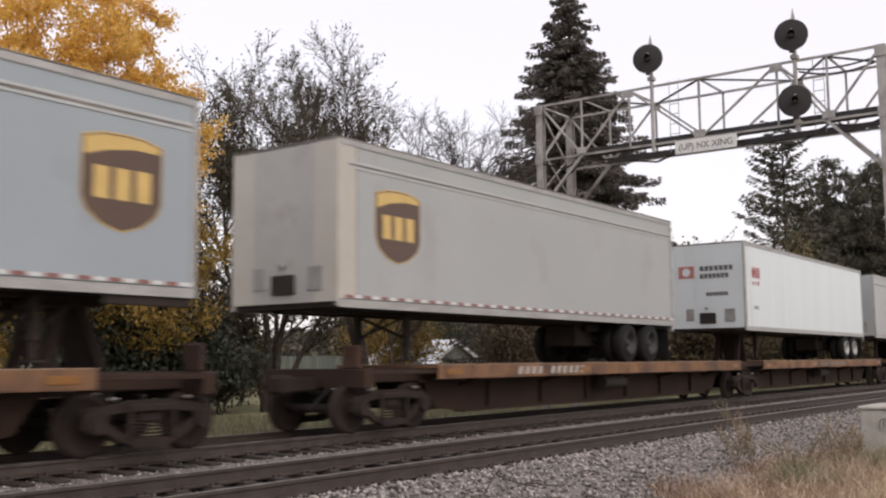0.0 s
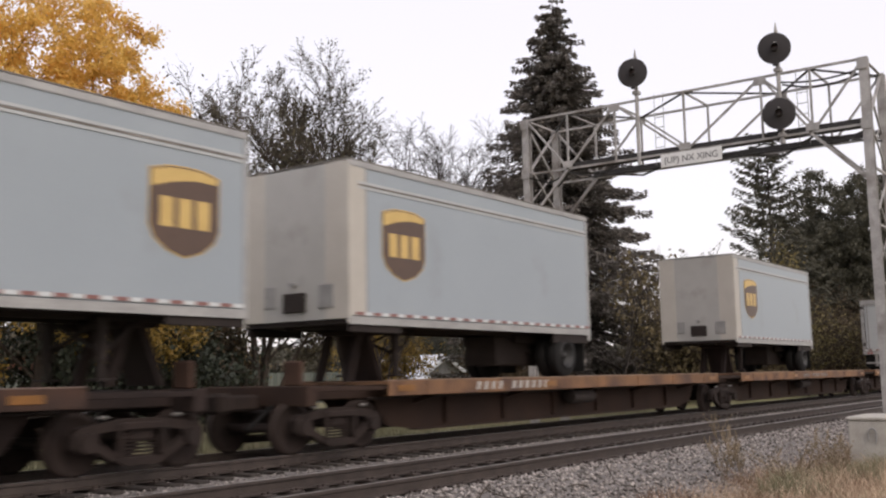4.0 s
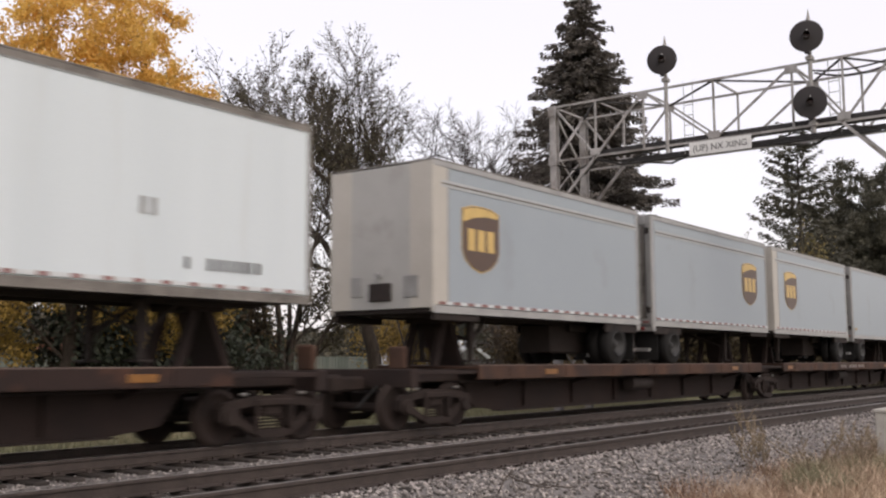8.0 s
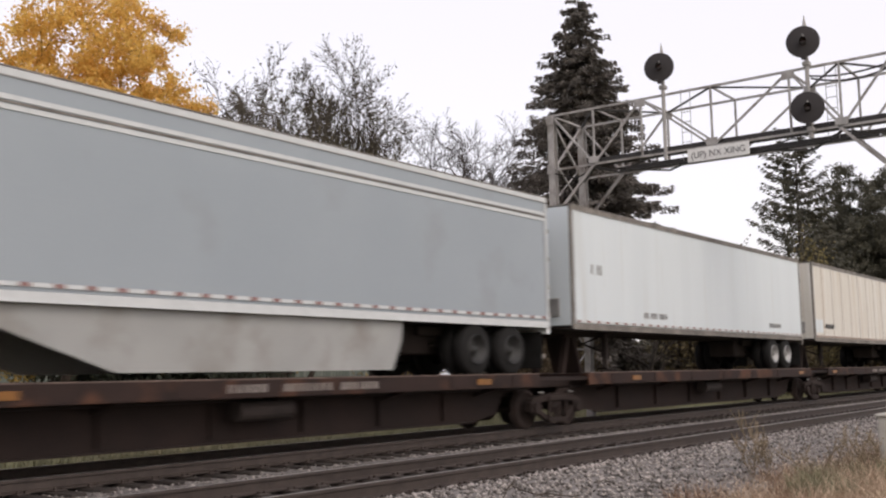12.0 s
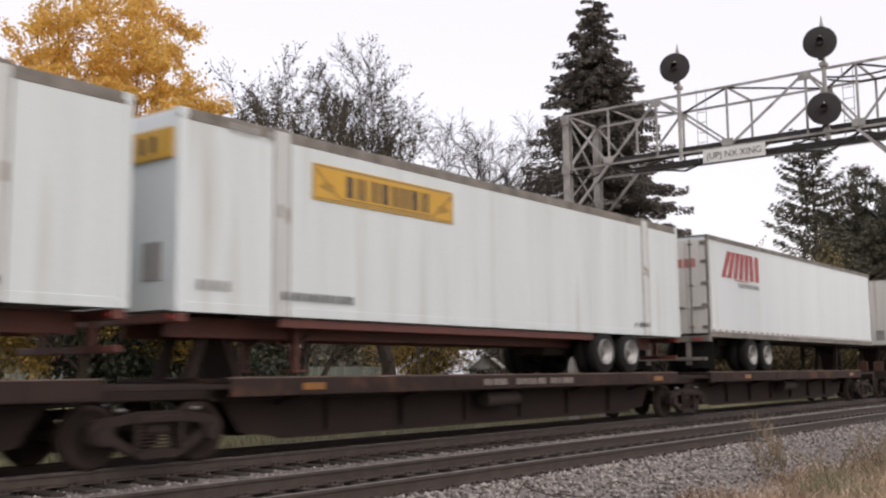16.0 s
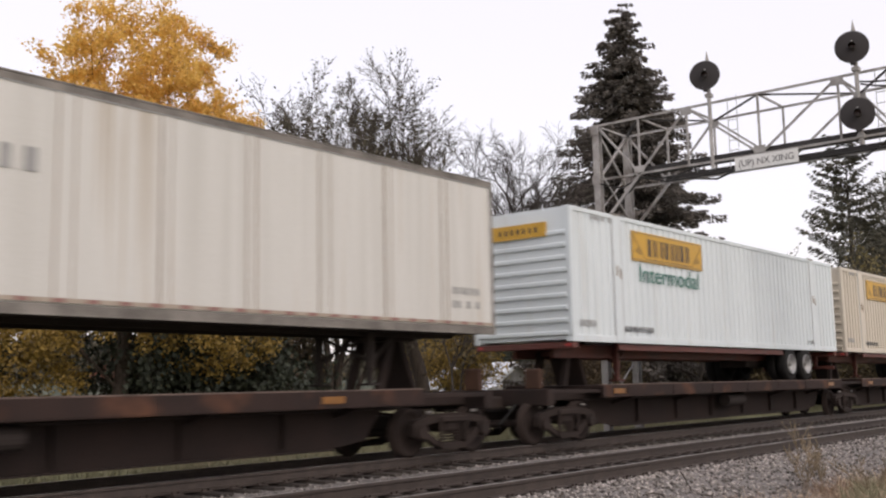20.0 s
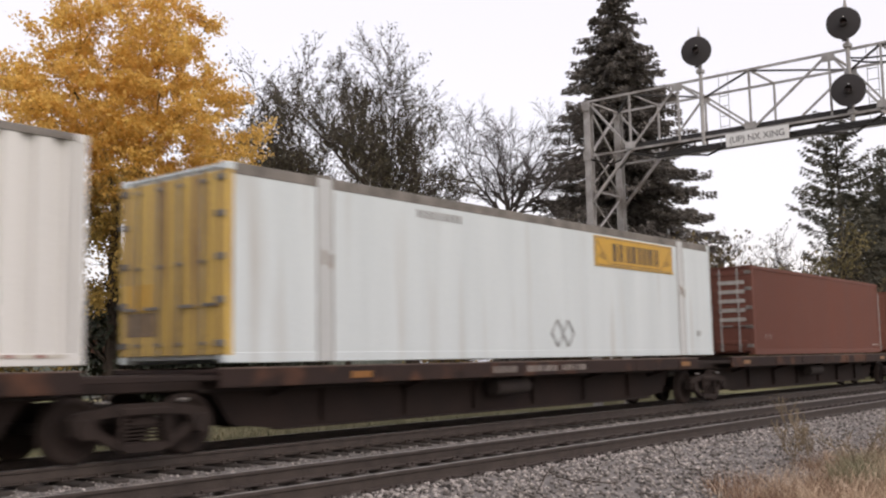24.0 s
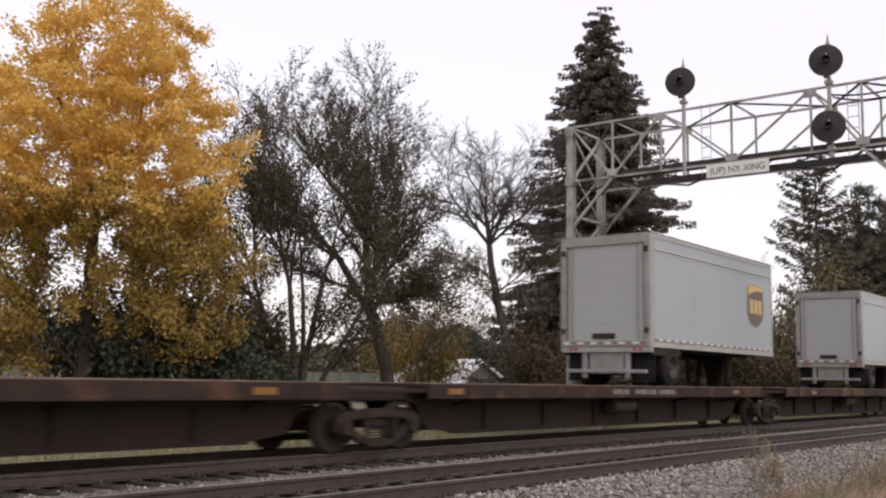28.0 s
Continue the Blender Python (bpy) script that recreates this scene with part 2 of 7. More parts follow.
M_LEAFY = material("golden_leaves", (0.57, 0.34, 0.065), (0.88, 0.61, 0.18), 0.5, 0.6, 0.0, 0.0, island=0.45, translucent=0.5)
# olive bush leaves; low in the maple the tone also carries shade
M_LEAFO = material("olive_and_shaded_yellow_leaves", (0.175, 0.118, 0.03), (0.445, 0.30, 0.07), 0.6, 0.6, 0.0, 0.0, island=0.5, translucent=0.35)
M_LEAFD = material("dull_green_leaves", (0.042, 0.037, 0.022), (0.108, 0.092, 0.052), 0.8, 0.6, 0.0, 0.0, island=0.6, translucent=0.25)
M_LEAFG = material("muted_olive_leaves", (0.11, 0.095, 0.04), (0.25, 0.20, 0.085), 0.6, 0.6, 0.0, 0.0, island=0.5, translucent=0.35)
M_RUSSET = material("russet_weeds", (0.13, 0.075, 0.05), (0.30, 0.19, 0.13), 0.9, 0.85, 0.0, 0.0, island=0.6)
M_NEEDLE = material("spruce_needles", (0.076, 0.067, 0.060), (0.165, 0.146, 0.128), 0.5, 0.75, 0.0, 0.0, island=0.6)
M_PINE = material("pine_needles", (0.040, 0.040, 0.028), (0.095, 0.088, 0.058), 0.4, 0.75, 0.0, 0.0, island=0.6)
M_HEDGE = material("dark_evergreen_leaves", (0.014, 0.020, 0.013), (0.045, 0.055, 0.035), 0.6, 0.7, 0.0, 0.0, island=0.6)
M_SHRUB = material("brown_olive_leaves", (0.08, 0.062, 0.035), (0.19, 0.15, 0.075), 0.6, 0.7, 0.0, 0.0, island=0.6, translucent=0.25)
M_BRUSH = material("dark_brown_brush", (0.045, 0.033, 0.022), (0.12, 0.088, 0.055), 0.6, 0.8, 0.0, 0.0, island=0.6, translucent=0.15)
M_STRAW = material("dry_grass", (0.29, 0.20, 0.14), (0.72, 0.57, 0.43), 0.9, 0.85, 0.0, 0.0, island=0.75, translucent=0.2)
M_GRASS = material("green_grass", (0.155, 0.15, 0.09), (0.29, 0.275, 0.18), 0.9, 0.85, 0.0, 0.0, island=0.5, translucent=0.2)
M_WEED = material("dull_weed", (0.15, 0.12, 0.085), (0.31, 0.245, 0.17), 0.9, 0.85, 0.0, 0.0, island=0.5)
M_WOODS = material("far_woods", (0.06, 0.06, 0.05), (0.15, 0.135, 0.10), 0.3, 0.9, 0.0, 0.0, island=0.7)
M_ROOFWHITE = material("white_roof_edge", (0.66, 0.68, 0.70), (0.80, 0.82, 0.84), 1.0, 0.5, 0.0, 0.05)
M_SIDING = material("grey_gable_siding", (0.20, 0.20, 0.20), (0.30, 0.30, 0.30), 2.0, 0.8, 0.0, 0.1)
M_FENCE = material("grey_green_fence_boards", (0.13, 0.15, 0.13), (0.19, 0.21, 0.185), 1.5, 0.85, 0.0, 0.1, rand=0.5)


# ---- mesh building ----
class Shape:
    """Collects vertices and faces of one part."""

    def __init__(self):
        self.v, self.f = [], []

    def add(self, verts, faces):
        k = len(self.v)
        self.v += [tuple(p) for p in verts]
        self.f += [tuple(i + k for i in q) for q in faces]
        return self

    def box(self, x0, x1, y0, y1, z0, z1, c=0.0):
        if x1 < x0:
            x0, x1 = x1, x0
        if y1 < y0:
            y0, y1 = y1, y0
        if z1 < z0:
            z0, z1 = z1, z0
        if c <= 0:
            return self.add([(x, y, z) for x in (x0, x1) for y in (y0, y1) for z in (z0, z1)],
                            [(0, 1, 3, 2), (4, 6, 7, 5), (0, 4, 5, 1), (2, 3, 7, 6), (0, 2, 6, 4), (1, 5, 7, 3)])
        c = min(c, (x1 - x0) * 0.45, (y1 - y0) * 0.45, (z1 - z0) * 0.45)
        vs, key = [], {}
        for a, X in enumerate((x0, x1)):
            for b, Y in enumerate((y0, y1)):
                for d, Z in enumerate((z0, z1)):
                    sx, sy, sz = (c, -c)[a], (c, -c)[b], (c, -c)[d]
                    for ax, p in enumerate(((X, Y + sy, Z + sz), (X + sx, Y, Z + sz), (X + sx, Y + sy, Z))):
                        key[a, b, d, ax] = len(vs)
                        vs.append(p)
        fs = []
        for a in (0, 1):
            fs.append([key[a, b, d, 0] for b, d in ((0, 0), (0, 1), (1, 1), (1, 0))])
            fs.append([key[b, a, d, 1] for b, d in ((0, 0), (0, 1), (1, 1), (1, 0))])
            fs.append([key[b, d, a, 2] for b, d in ((0, 0), (0, 1), (1, 1), (1, 0))])
            for b in (0, 1):
                fs.append([key[a, b, 0, 0], key[a, b, 1, 0], key[a, b, 1, 1], key[a, b, 0, 1]])
                fs.append([key[a, 0, b, 0], key[a, 1, b, 0], key[a, 1, b, 2], key[a, 0, b, 2]])
                fs.append([key[0, a, b, 1], key[1, a, b, 1], key[1, a, b, 2], key[0, a, b, 2]])
                for d in (0, 1):
                    fs.append([key[a, b, d, 0], key[a, b, d, 1], key[a, b, d, 2]])
        return self.add(vs, fs)

    def rod(self, p, q, r0, r1=None, n=8, caps=True):
        p, q = Vector(p), Vector(q)
        r1 = r0 if r1 is None else r1
        d = (q - p).normalized()
        a = d.orthogonal().normalized()
        b = d.cross(a)
        vs = []
        for c, r in ((p, r0), (q, r1)):
            for i in range(n):
                t = 2 * math.pi * i / n
                vs.append(c + a * (r * math.cos(t)) + b * (r * math.sin(t)))
        fs = [(i, (i + 1) % n, n + (i + 1) % n, n + i) for i in range(n)]
        if caps:
            fs += [tuple(range(n - 1, -1, -1)), tuple(range(n, 2 * n))]
        return self.add(vs, fs)

    def beam(self, p, q, w, h, up=(0, 0, 1)):
        """A straight bar of rectangular section from p to q."""
        p, q = Vector(p), Vector(q)
        d = (q - p).normalized()
        s = d.cross(Vector(up))
        s = s.normalized() if s.length > 1e-4 else Vector((1, 0, 0))
        u = s.cross(d)
        vs = [c + s * (i * w / 2) + u * (j * h / 2) for c in (p, q) for i, j in ((-1, -1), (1, -1), (1, 1), (-1, 1))]
        return self.add(vs, [(0, 3, 2, 1), (4, 5, 6, 7), (0, 1, 5, 4), (1, 2, 6, 5), (2, 3, 7, 6), (3, 0, 4, 7)])

    def prism(self, outline, a, b, axis="y"):
        """An outline in the plane across an axis, drawn out from a to b."""
        place = {"y": lambda p, t: (p[0], t, p[1]), "x": lambda p, t: (t, p[0], p[1]), "z": lambda p, t: (p[0], p[1], t)}[axis]
        n = len(outline)
        vs = [place(p, t) for t in (a, b) for p in outline]
        return self.add(vs, [tuple(range(n)), tuple(range(2 * n - 1, n - 1, -1))] + [(i, (i + 1) % n, n + (i + 1) % n, n + i) for i in range(n)])

    def turned(self, profile, centre, n=20):
        """A profile of (radius, y) turned about an axis along y."""
        cx, cy, cz = centre
        k = len(profile)
        vs = [(cx + r * math.cos(2 * math.pi * i / n), cy + y, cz + r * math.sin(2 * math.pi * i / n)) for i in range(n) for r, y in profile]
        return self.add(vs, [(i * k + j, ((i + 1) % n) * k + j, ((i + 1) % n) * k + j + 1, i * k + j + 1) for i in range(n) for j in range(k - 1)])


def mesh_of(name, shape, mat, smooth=False):
    me = bpy.data.meshes.new(name)
    me.from_pydata(shape.v, [], shape.f)
    bm = bmesh.new()
    bm.from_mesh(me)
    bmesh.ops.recalc_face_normals(bm, faces=bm.faces)
    bm.to_mesh(me)
    bm.free()
    me.materials.append(mat)
    if smooth:
        me.polygons.foreach_set("use_smooth", [True] * len(me.polygons))
    return me


def part(name, shape, mat, parent=None, label="", smooth=False, at=None):
    """Links a shape, or a mesh made before, as one object under its thing or part."""
    me = shape if isinstance(shape, bpy.types.Mesh) else mesh_of(name, shape, mat, smooth)
    ob = new(name, me)
    ob.parent = parent
    if at is not None:
        ob.location = at
    if label:
        ob["label"] = label
    return ob


def raw(name, verts, faces, mat, parent=None):
    """A large mesh from arrays, for leaves, stones and blades."""
    me = bpy.data.meshes.new(name)
    verts, faces = np.asarray(verts, np.float32), np.asarray(faces, np.int32)
    me.vertices.add(len(verts))
    me.vertices.foreach_set("co", verts.ravel())
    k = faces.shape[1]
    me.loops.add(faces.size)
    me.loops.foreach_set("vertex_index", faces.ravel())
    me.polygons.add(len(faces))
    me.polygons.foreach_set("loop_start", np.arange(len(faces), dtype=np.int32) * k)
    me.update(calc_edges=True)
    me.materials.append(mat)
    ob = new(name, me)
    ob.parent = parent
    return ob


MOVING = []


def thing(name, label, category, group="", kind="", at=(0, 0, 0), rolling=False):
    ob = new(name)
    ob.empty_display_size = 0.3
    ob.location = at
    tagged(ob, label, category, group, kind)
    if rolling:
        MOVING.append((ob, tuple(at)))
    return ob


def lettering(name, words, size, mat, parent, at, turn=(90, 0, 0), stretch=1.0):
    """Words in the built-in font, as a mesh."""
    cu = bpy.data.curves.new(name, "FONT")
    cu.body, cu.size, cu.extrude, cu.align_x = words, size, 0.003, "CENTER"
    tmp = bpy.data.objects.new(name, cu)
    me = bpy.data.meshes.new_from_object(tmp)
    bpy.data.objects.remove(tmp)
    me.materials.clear()
    me.materials.append(mat)
    ob = new(name, me)
    ob.parent = parent
    ob.location, ob.scale = at, (stretch, 1, 1)
    ob.rotation_euler = [radians(a) for a in turn]
    return ob

# ---- ground, track bed and tracks ----
def build_ground():
    ys = [-400, -60, -10, 2.0, 4.6, 5.6, 15.7, 17.0, 19.0, 40.0, 120.0, 1500.0]
    zs = [-0.6, -0.6, -0.6, -0.58, -0.56, -0.62, -0.62, -0.42, -0.36, -0.3, -0.3, -0.3]
    xs = [-900, -60, 0, 6, 12, 18, 24, 32, 50, 90, 200, 2500]
    vs = [(x, y, z + (0.04 * noise.noise((x * 0.3, y * 0.3, 0)) if abs(x) < 100 else 0)) for x in xs for y, z in zip(ys, zs)]
    n = len(ys)
    fs = [(i * n + j, (i + 1) * n + j, (i + 1) * n + j + 1, i * n + j + 1) for i in range(len(xs) - 1) for j in range(n - 1)]
    ob = raw("ground", vs, fs, M_GROUND)
    tagged(ob, "dry green-brown lawn and bare earth beside the railway", "ground", kind="structure")
    bed = Shape()
    bed.prism([(5.3, -0.64), (6.75, -0.23), (7.3, -0.185), (7.6, -0.19), (7.75, -0.245), (10.0, -0.245), (11.0, -0.23), (14.4, -0.23), (15.9, -0.66)], -120, 400, "x")
    ob = part("ballast_bed", bed, M_BALLAST)
    tagged(ob, "grey crushed stone ballast bed under two tracks", "ballast", kind="structure")


RAIL = [(-0.075, -0.17), (0.075, -0.17), (0.075, -0.155), (0.012, -0.135), (0.012, -0.045), (0.037, -0.035), (0.037, -0.006),
        (0.028, 0.0), (-0.028, 0.0), (-0.037, -0.006), (-0.037, -0.035), (-0.012, -0.045), (-0.012, -0.135), (-0.075, -0.155)]


def build_track(y, label):
    root = thing("railway_track", label, "railway track", kind="structure", at=(0, y, 0))
    for s in (-1, 1):
        part("rail", Shape().prism([(s * GAUGE + a, b) for a, b in RAIL], -120, 400, "x"), M_RAILTOP, root, "rusty steel rail with a worn head")
        part("rail_head", Shape().box(-120, 400, s * GAUGE - 0.026, s * GAUGE + 0.026, 0.0005, 0.003), M_RAILSHINE, root, "polished running surface of the rail")
    return root


def build_ties(root):
    """Timber ties with steel plates; the near stretch singly, the rest joined."""
    rng = random.Random(5)
    tie = mesh_of("tie", Shape().box(-0.11, 0.11, -1.3, 1.3, -0.33, -0.19, 0.012), M_TIE)
    plates = Shape()
    for s in (-1, 1):
        plates.box(-0.09, 0.09, s * GAUGE - 0.17, s * GAUGE + 0.17, -0.19, -0.172, 0.006)
        for dx in (-0.05, 0.05):
            for dy in (-0.1, 0.1):
                plates.box(dx - 0.014, dx + 0.014, s * GAUGE + dy - 0.014, s * GAUGE + dy + 0.014, -0.175, -0.14)
    plate = mesh_of("tie_plate", plates, M_RAILTOP)
    x = 2.0
    while x < 62:
        ob = part("tie", tie, None, root, at=(x + rng.uniform(-0.03, 0.03), rng.uniform(-0.05, 0.05), rng.uniform(0.0, 0.012)))
        ob.rotation_euler.z = rng.uniform(-0.012, 0.012)
        part("tie_plate", plate, None, root, at=(x, 0, 0.004))
        x += 0.5
    rest = Shape()
    while x < 200:
        rest.box(x - 0.11, x + 0.11, -1.3, 1.3, -0.33, -0.185)
        x += 0.5
    tagged(part("ties_far", rest, M_TIE, root), kind="stuff")


def scatter_stones():
    """Crushed stones over the shoulder and between the ties."""
    rng = np.random.default_rng(11)
    octa = np.array([(1, 0, 0), (0, 1, 0), (-1, 0, 0), (0, -1, 0), (0, 0, 1), (0, 0, -1)], float)
    tri = np.array([(0, 1, 4), (1, 2, 4), (2, 3, 4), (3, 0, 4), (1, 0, 5), (2, 1, 5), (3, 2, 5), (0, 3, 5)])
    n = 42000
    y = np.concatenate([rng.uniform(4.9, 7.7, n * 5 // 10), rng.uniform(7.7, 11.6, n * 4 // 10), rng.uniform(11.5, 14.5, n - n * 9 // 10)])
    x = 5 + 45 * rng.random(n) ** 1.6
    z = np.interp(y, [4.6, 5.3, 6.75, 7.3, 7.6, 7.75, 10, 14.4], [-0.6, -0.60, -0.215, -0.172, -0.18, -0.24, -0.24, -0.22]) + rng.normal(0, 0.012, n)
    size = rng.uniform(0.018, 0.042, n) * np.where(y < 7.7, 1.0, 0.85)
    jit = octa[None] * rng.uniform(0.55, 1.25, (n, 6, 3)) + rng.normal(0, 0.16, (n, 6, 3))
    a = rng.uniform(0, 6.28, n)
    c, s = np.cos(a), np.sin(a)
    rx = jit[:, :, 0] * c[:, None] - jit[:, :, 1] * s[:, None]
    ry = jit[:, :, 0] * s[:, None] + jit[:, :, 1] * c[:, None]
    v = np.stack([rx, ry, jit[:, :, 2] * 0.75], 2) * size[:, None, None] + np.stack([x, y, z], 1)[:, None]
    f = tri[None] + (np.arange(n) * 6)[:, None, None]
    tagged(raw("ballast_stones", v.reshape(-1, 3), f.reshape(-1, 3), M_STONE), "loose grey crushed ballast stones beside the rails", "ballast stones", kind="stuff")


def tube(line, r, n=6):
    """One continuous round line through the given points."""
    s = Shape()
    vs, k = [], len(line)
    for i, p in enumerate(line):
        d = (Vector(line[min(i + 1, k - 1)]) - Vector(line[max(i - 1, 0)])).normalized()
        a = d.cross(Vector((0.31, 0.22, 0.92))).normalized()
        b = d.cross(a)
        vs += [Vector(p) + a * (r * math.cos(6.2832 * j / n)) + b * (r * math.sin(6.2832 * j / n)) for j in range(n)]
    return s.add(vs, [(i * n + j, i * n + (j + 1) % n, (i + 1) * n + (j + 1) % n, (i + 1) * n + j) for i in range(k - 1) for j in range(n)])


# ---- the signal bridge ----
BX0, BX1, BYL, BYR, BZT, BZB = 27.0, 28.9, 15.9, 5.77, 9.2, 7.47


def build_bridge():
    root = thing("signal_bridge", "silver-painted steel truss signal bridge over two tracks", "signal bridge", at=(BX0, BYR, -0.5))

    def rel(x, y, z):
        return (x - BX0, y - BYR, z + 0.5)

    for x in (BX0, BX1):
        for y in (BYL, BYR):
            s = [(-0.11, -0.11), (-0.092, -0.11), (-0.092, -0.012), (0.092, -0.012), (0.092, -0.11), (0.11, -0.11), (0.11, 0.11), (0.092, 0.11), (0.092, 0.012), (-0.092, 0.012), (-0.092, 0.11), (-0.11, 0.11)]
            part("post", Shape().prism([(x - BX0 + p, y - BYR + q) for p, q in s], 0.05, BZT + 0.52, "z"), M_STEELPOST, root, "riveted steel H-section post")
            part("footing", Shape().box(x - BX0 - 0.35, x - BX0 + 0.35, y - BYR - 0.35, y - BYR + 0.35, -0.3, 0.05, 0.03), M_CONCRETE, root)
    # lattice between the two legs of each support
    for y in (BYL, BYR):
        z = 0.4
        k = 0
        while z < BZB - 0.6:
            part("strut", Shape().beam(rel(BX0, y, z), rel(BX1, y, z), 0.055, 0.055), M_STEELPOST, root)
            a, b = (BX0, BX1) if k % 2 else (BX1, BX0)
            part("lattice_bar", Shape().beam(rel(a, y, z), rel(b, y, z + 1.45), 0.045, 0.045), M_STEELPOST, root)
            part("lattice_bar", Shape().beam(rel(b, y + 0.08, z), rel(a, y + 0.08, z + 1.45), 0.035, 0.035), M_STEELPOST, root)
            z += 1.5
            k += 1
    # chords and webs of the two trusses: bottom and top nodes by turns
    nodes = [(BYL, BZT), (14.45, BZB), (12.85, BZT), (10.68, BZB), (8.46, BZT), (7.14, BZB), (BYR, BZT)]
    for x in (BX0, BX1):
        part("top_chord", Shape().beam(rel(x, BYL, BZT), rel(x, BYR, BZT), 0.07, 0.06), M_STEELPOST, root)
        part("bottom_chord", Shape().beam(rel(x, BYL, BZB), rel(x, BYR, BZB), 0.07, 0.06), M_STEELPOST, root)
        for (ya, za), (yb, zb) in zip(nodes, nodes[1:]):
            part("diagonal", Shape().beam(rel(x, ya, za), rel(x, yb, zb), 0.058, 0.055, (1, 0, 0)), M_STEELPOST, root)
        for y, z in nodes[1:-1]:
            part("upright", Shape().beam(rel(x, y, BZB), rel(x, y, BZT), 0.055, 0.055, (1, 0, 0)), M_STEELPOST, root)
            dz = 0.13 if z < 8 else -0.13
            part("gusset_plate", Shape().box(x - BX0 - 0.065, x - BX0 - 0.052, y - BYR - 0.17, y - BYR + 0.17, z + 0.5 + dz - 0.1, z + 0.5 + dz + 0.1, 0.004), M_STEELPOST, root)
    lat = [BYL, 14.45, 12.85, 10.68, 8.46, 7.14, BYR]
    for k, y in enumerate(lat):
        part("cross_tie", Shape().beam(rel(BX0, y, BZT), rel(BX1, y, BZT), 0.05, 0.05), M_STEELPOST, root)
        if k < len(lat) - 1:
            part("top_brace", Shape().beam(rel(BX0 if k % 2 else BX1, y, BZT - 0.03), rel(BX1 if k % 2 else BX0, lat[k + 1], BZT - 0.03), 0.05, 0.045), M_GIRDER, root)
            part("bottom_brace", Shape().beam(rel(BX0 if k % 2 else BX1, y, BZB - 0.12), rel(BX1 if k % 2 else BX0, lat[k + 1], BZB - 0.12), 0.05, 0.05), M_GIRDER, root)
            part("bottom_brace", Shape().beam(rel(BX0 + 0.1, y, BZB - 0.1), rel(BX0 + 0.1, (y + lat[k + 1]) / 2, BZB - 0.34), 0.04, 0.04, (1, 0, 0)), M_GIRDER, root)
            part("bottom_brace", Shape().beam(rel(BX0 + 0.1, (y + lat[k + 1]) / 2, BZB - 0.34), rel(BX0 + 0.1, lat[k + 1], BZB - 0.1), 0.04, 0.04, (1, 0, 0)), M_GIRDER, root)
    # dark walkway between the bottom chords
    for x in (BX0 + 0.1, BX1 - 0.1):
        part("walkway_girder", Shape().box(x - BX0 - 0.03, x - BX0 + 0.03, 0.1, BYL - BYR - 1.4, BZB + 0.5 + 0.04, BZB + 0.5 + 0.19, 0.01), M_GIRDER, root, "dark steel walkway girder")
    for k in range(5):
        part("walkway_plank", Shape().box(0.2 + k * 0.13, 0.3 + k * 0.13, 0.1, BYL - BYR - 1.4, BZB + 0.5 + 0.08, BZB + 0.5 + 0.12, 0.006), M_GIRDER, root, "dark steel walkway plank")
    part("lower_pipe", Shape().rod(rel(BX0 + 0.1, BYL - 2.2, BZB - 0.34), rel(BX0 + 0.1, BYR + 0.5, BZB - 0.34), 0.03, n=8), M_GIRDER, root)
    # knee braces
    for y, s in ((BYL, -1), (BYR, 1)):
        for x in (BX0, BX1):
            part("knee_brace", Shape().beam(rel(x, y, BZB - 1.5), rel(x, y + s * 1.45, BZB), 0.08, 0.07, (1, 0, 0)), M_STEELPOST, root)
        for z in (BZB, BZT - 0.15):
            part("corner_plate", Shape().box(-0.15, -0.135, y - BYR - 0.14, y - BYR + 0.14, z + 0.5 - 0.15, z + 0.5 + 0.15, 0.004), M_STEELPOST, root)
    for y in (BYL, BYR):
        part("portal_brace", Shape().beam(rel(BX0, y, BZB), rel(BX1, y, BZT), 0.07, 0.06, (0, 1, 0)), M_STEELPOST, root)
        part("portal_brace", Shape().beam(rel(BX1, y + 0.06, BZB), rel(BX0, y + 0.06, BZT), 0.06, 0.05, (0, 1, 0)), M_STEELPOST, root)
    # cables that sag along the top
    for dy, sag in ((0.0, 0.14), (0.3, 0.22)):
        line = [rel(BX0 + 0.15 + dy, 8.0 + (BYR - 8.0) * t / 8, BZT - 0.18 - sag * 4 * (t / 8) * (1 - t / 8)) for t in range(9)]
        part("cable", tube(line, 0.025), M_GIRDER, root, "sagging black signal cable")
    # white location sign under the walkway
    sign = part("location_sign", Shape().box(-0.17, -0.145, 9.58 - BYR, 11.38 - BYR, 7.05 + 0.5, 7.43 + 0.5, 0.006), M_SIGN, root, "white location sign with black letters")
    lettering("sign_lettering", "(UP) NX XING", 0.26, M_TEXT, sign, (-0.176, 10.48 - BYR, 7.15 + 0.5), (90, 0, -90), 0.96)
    return root


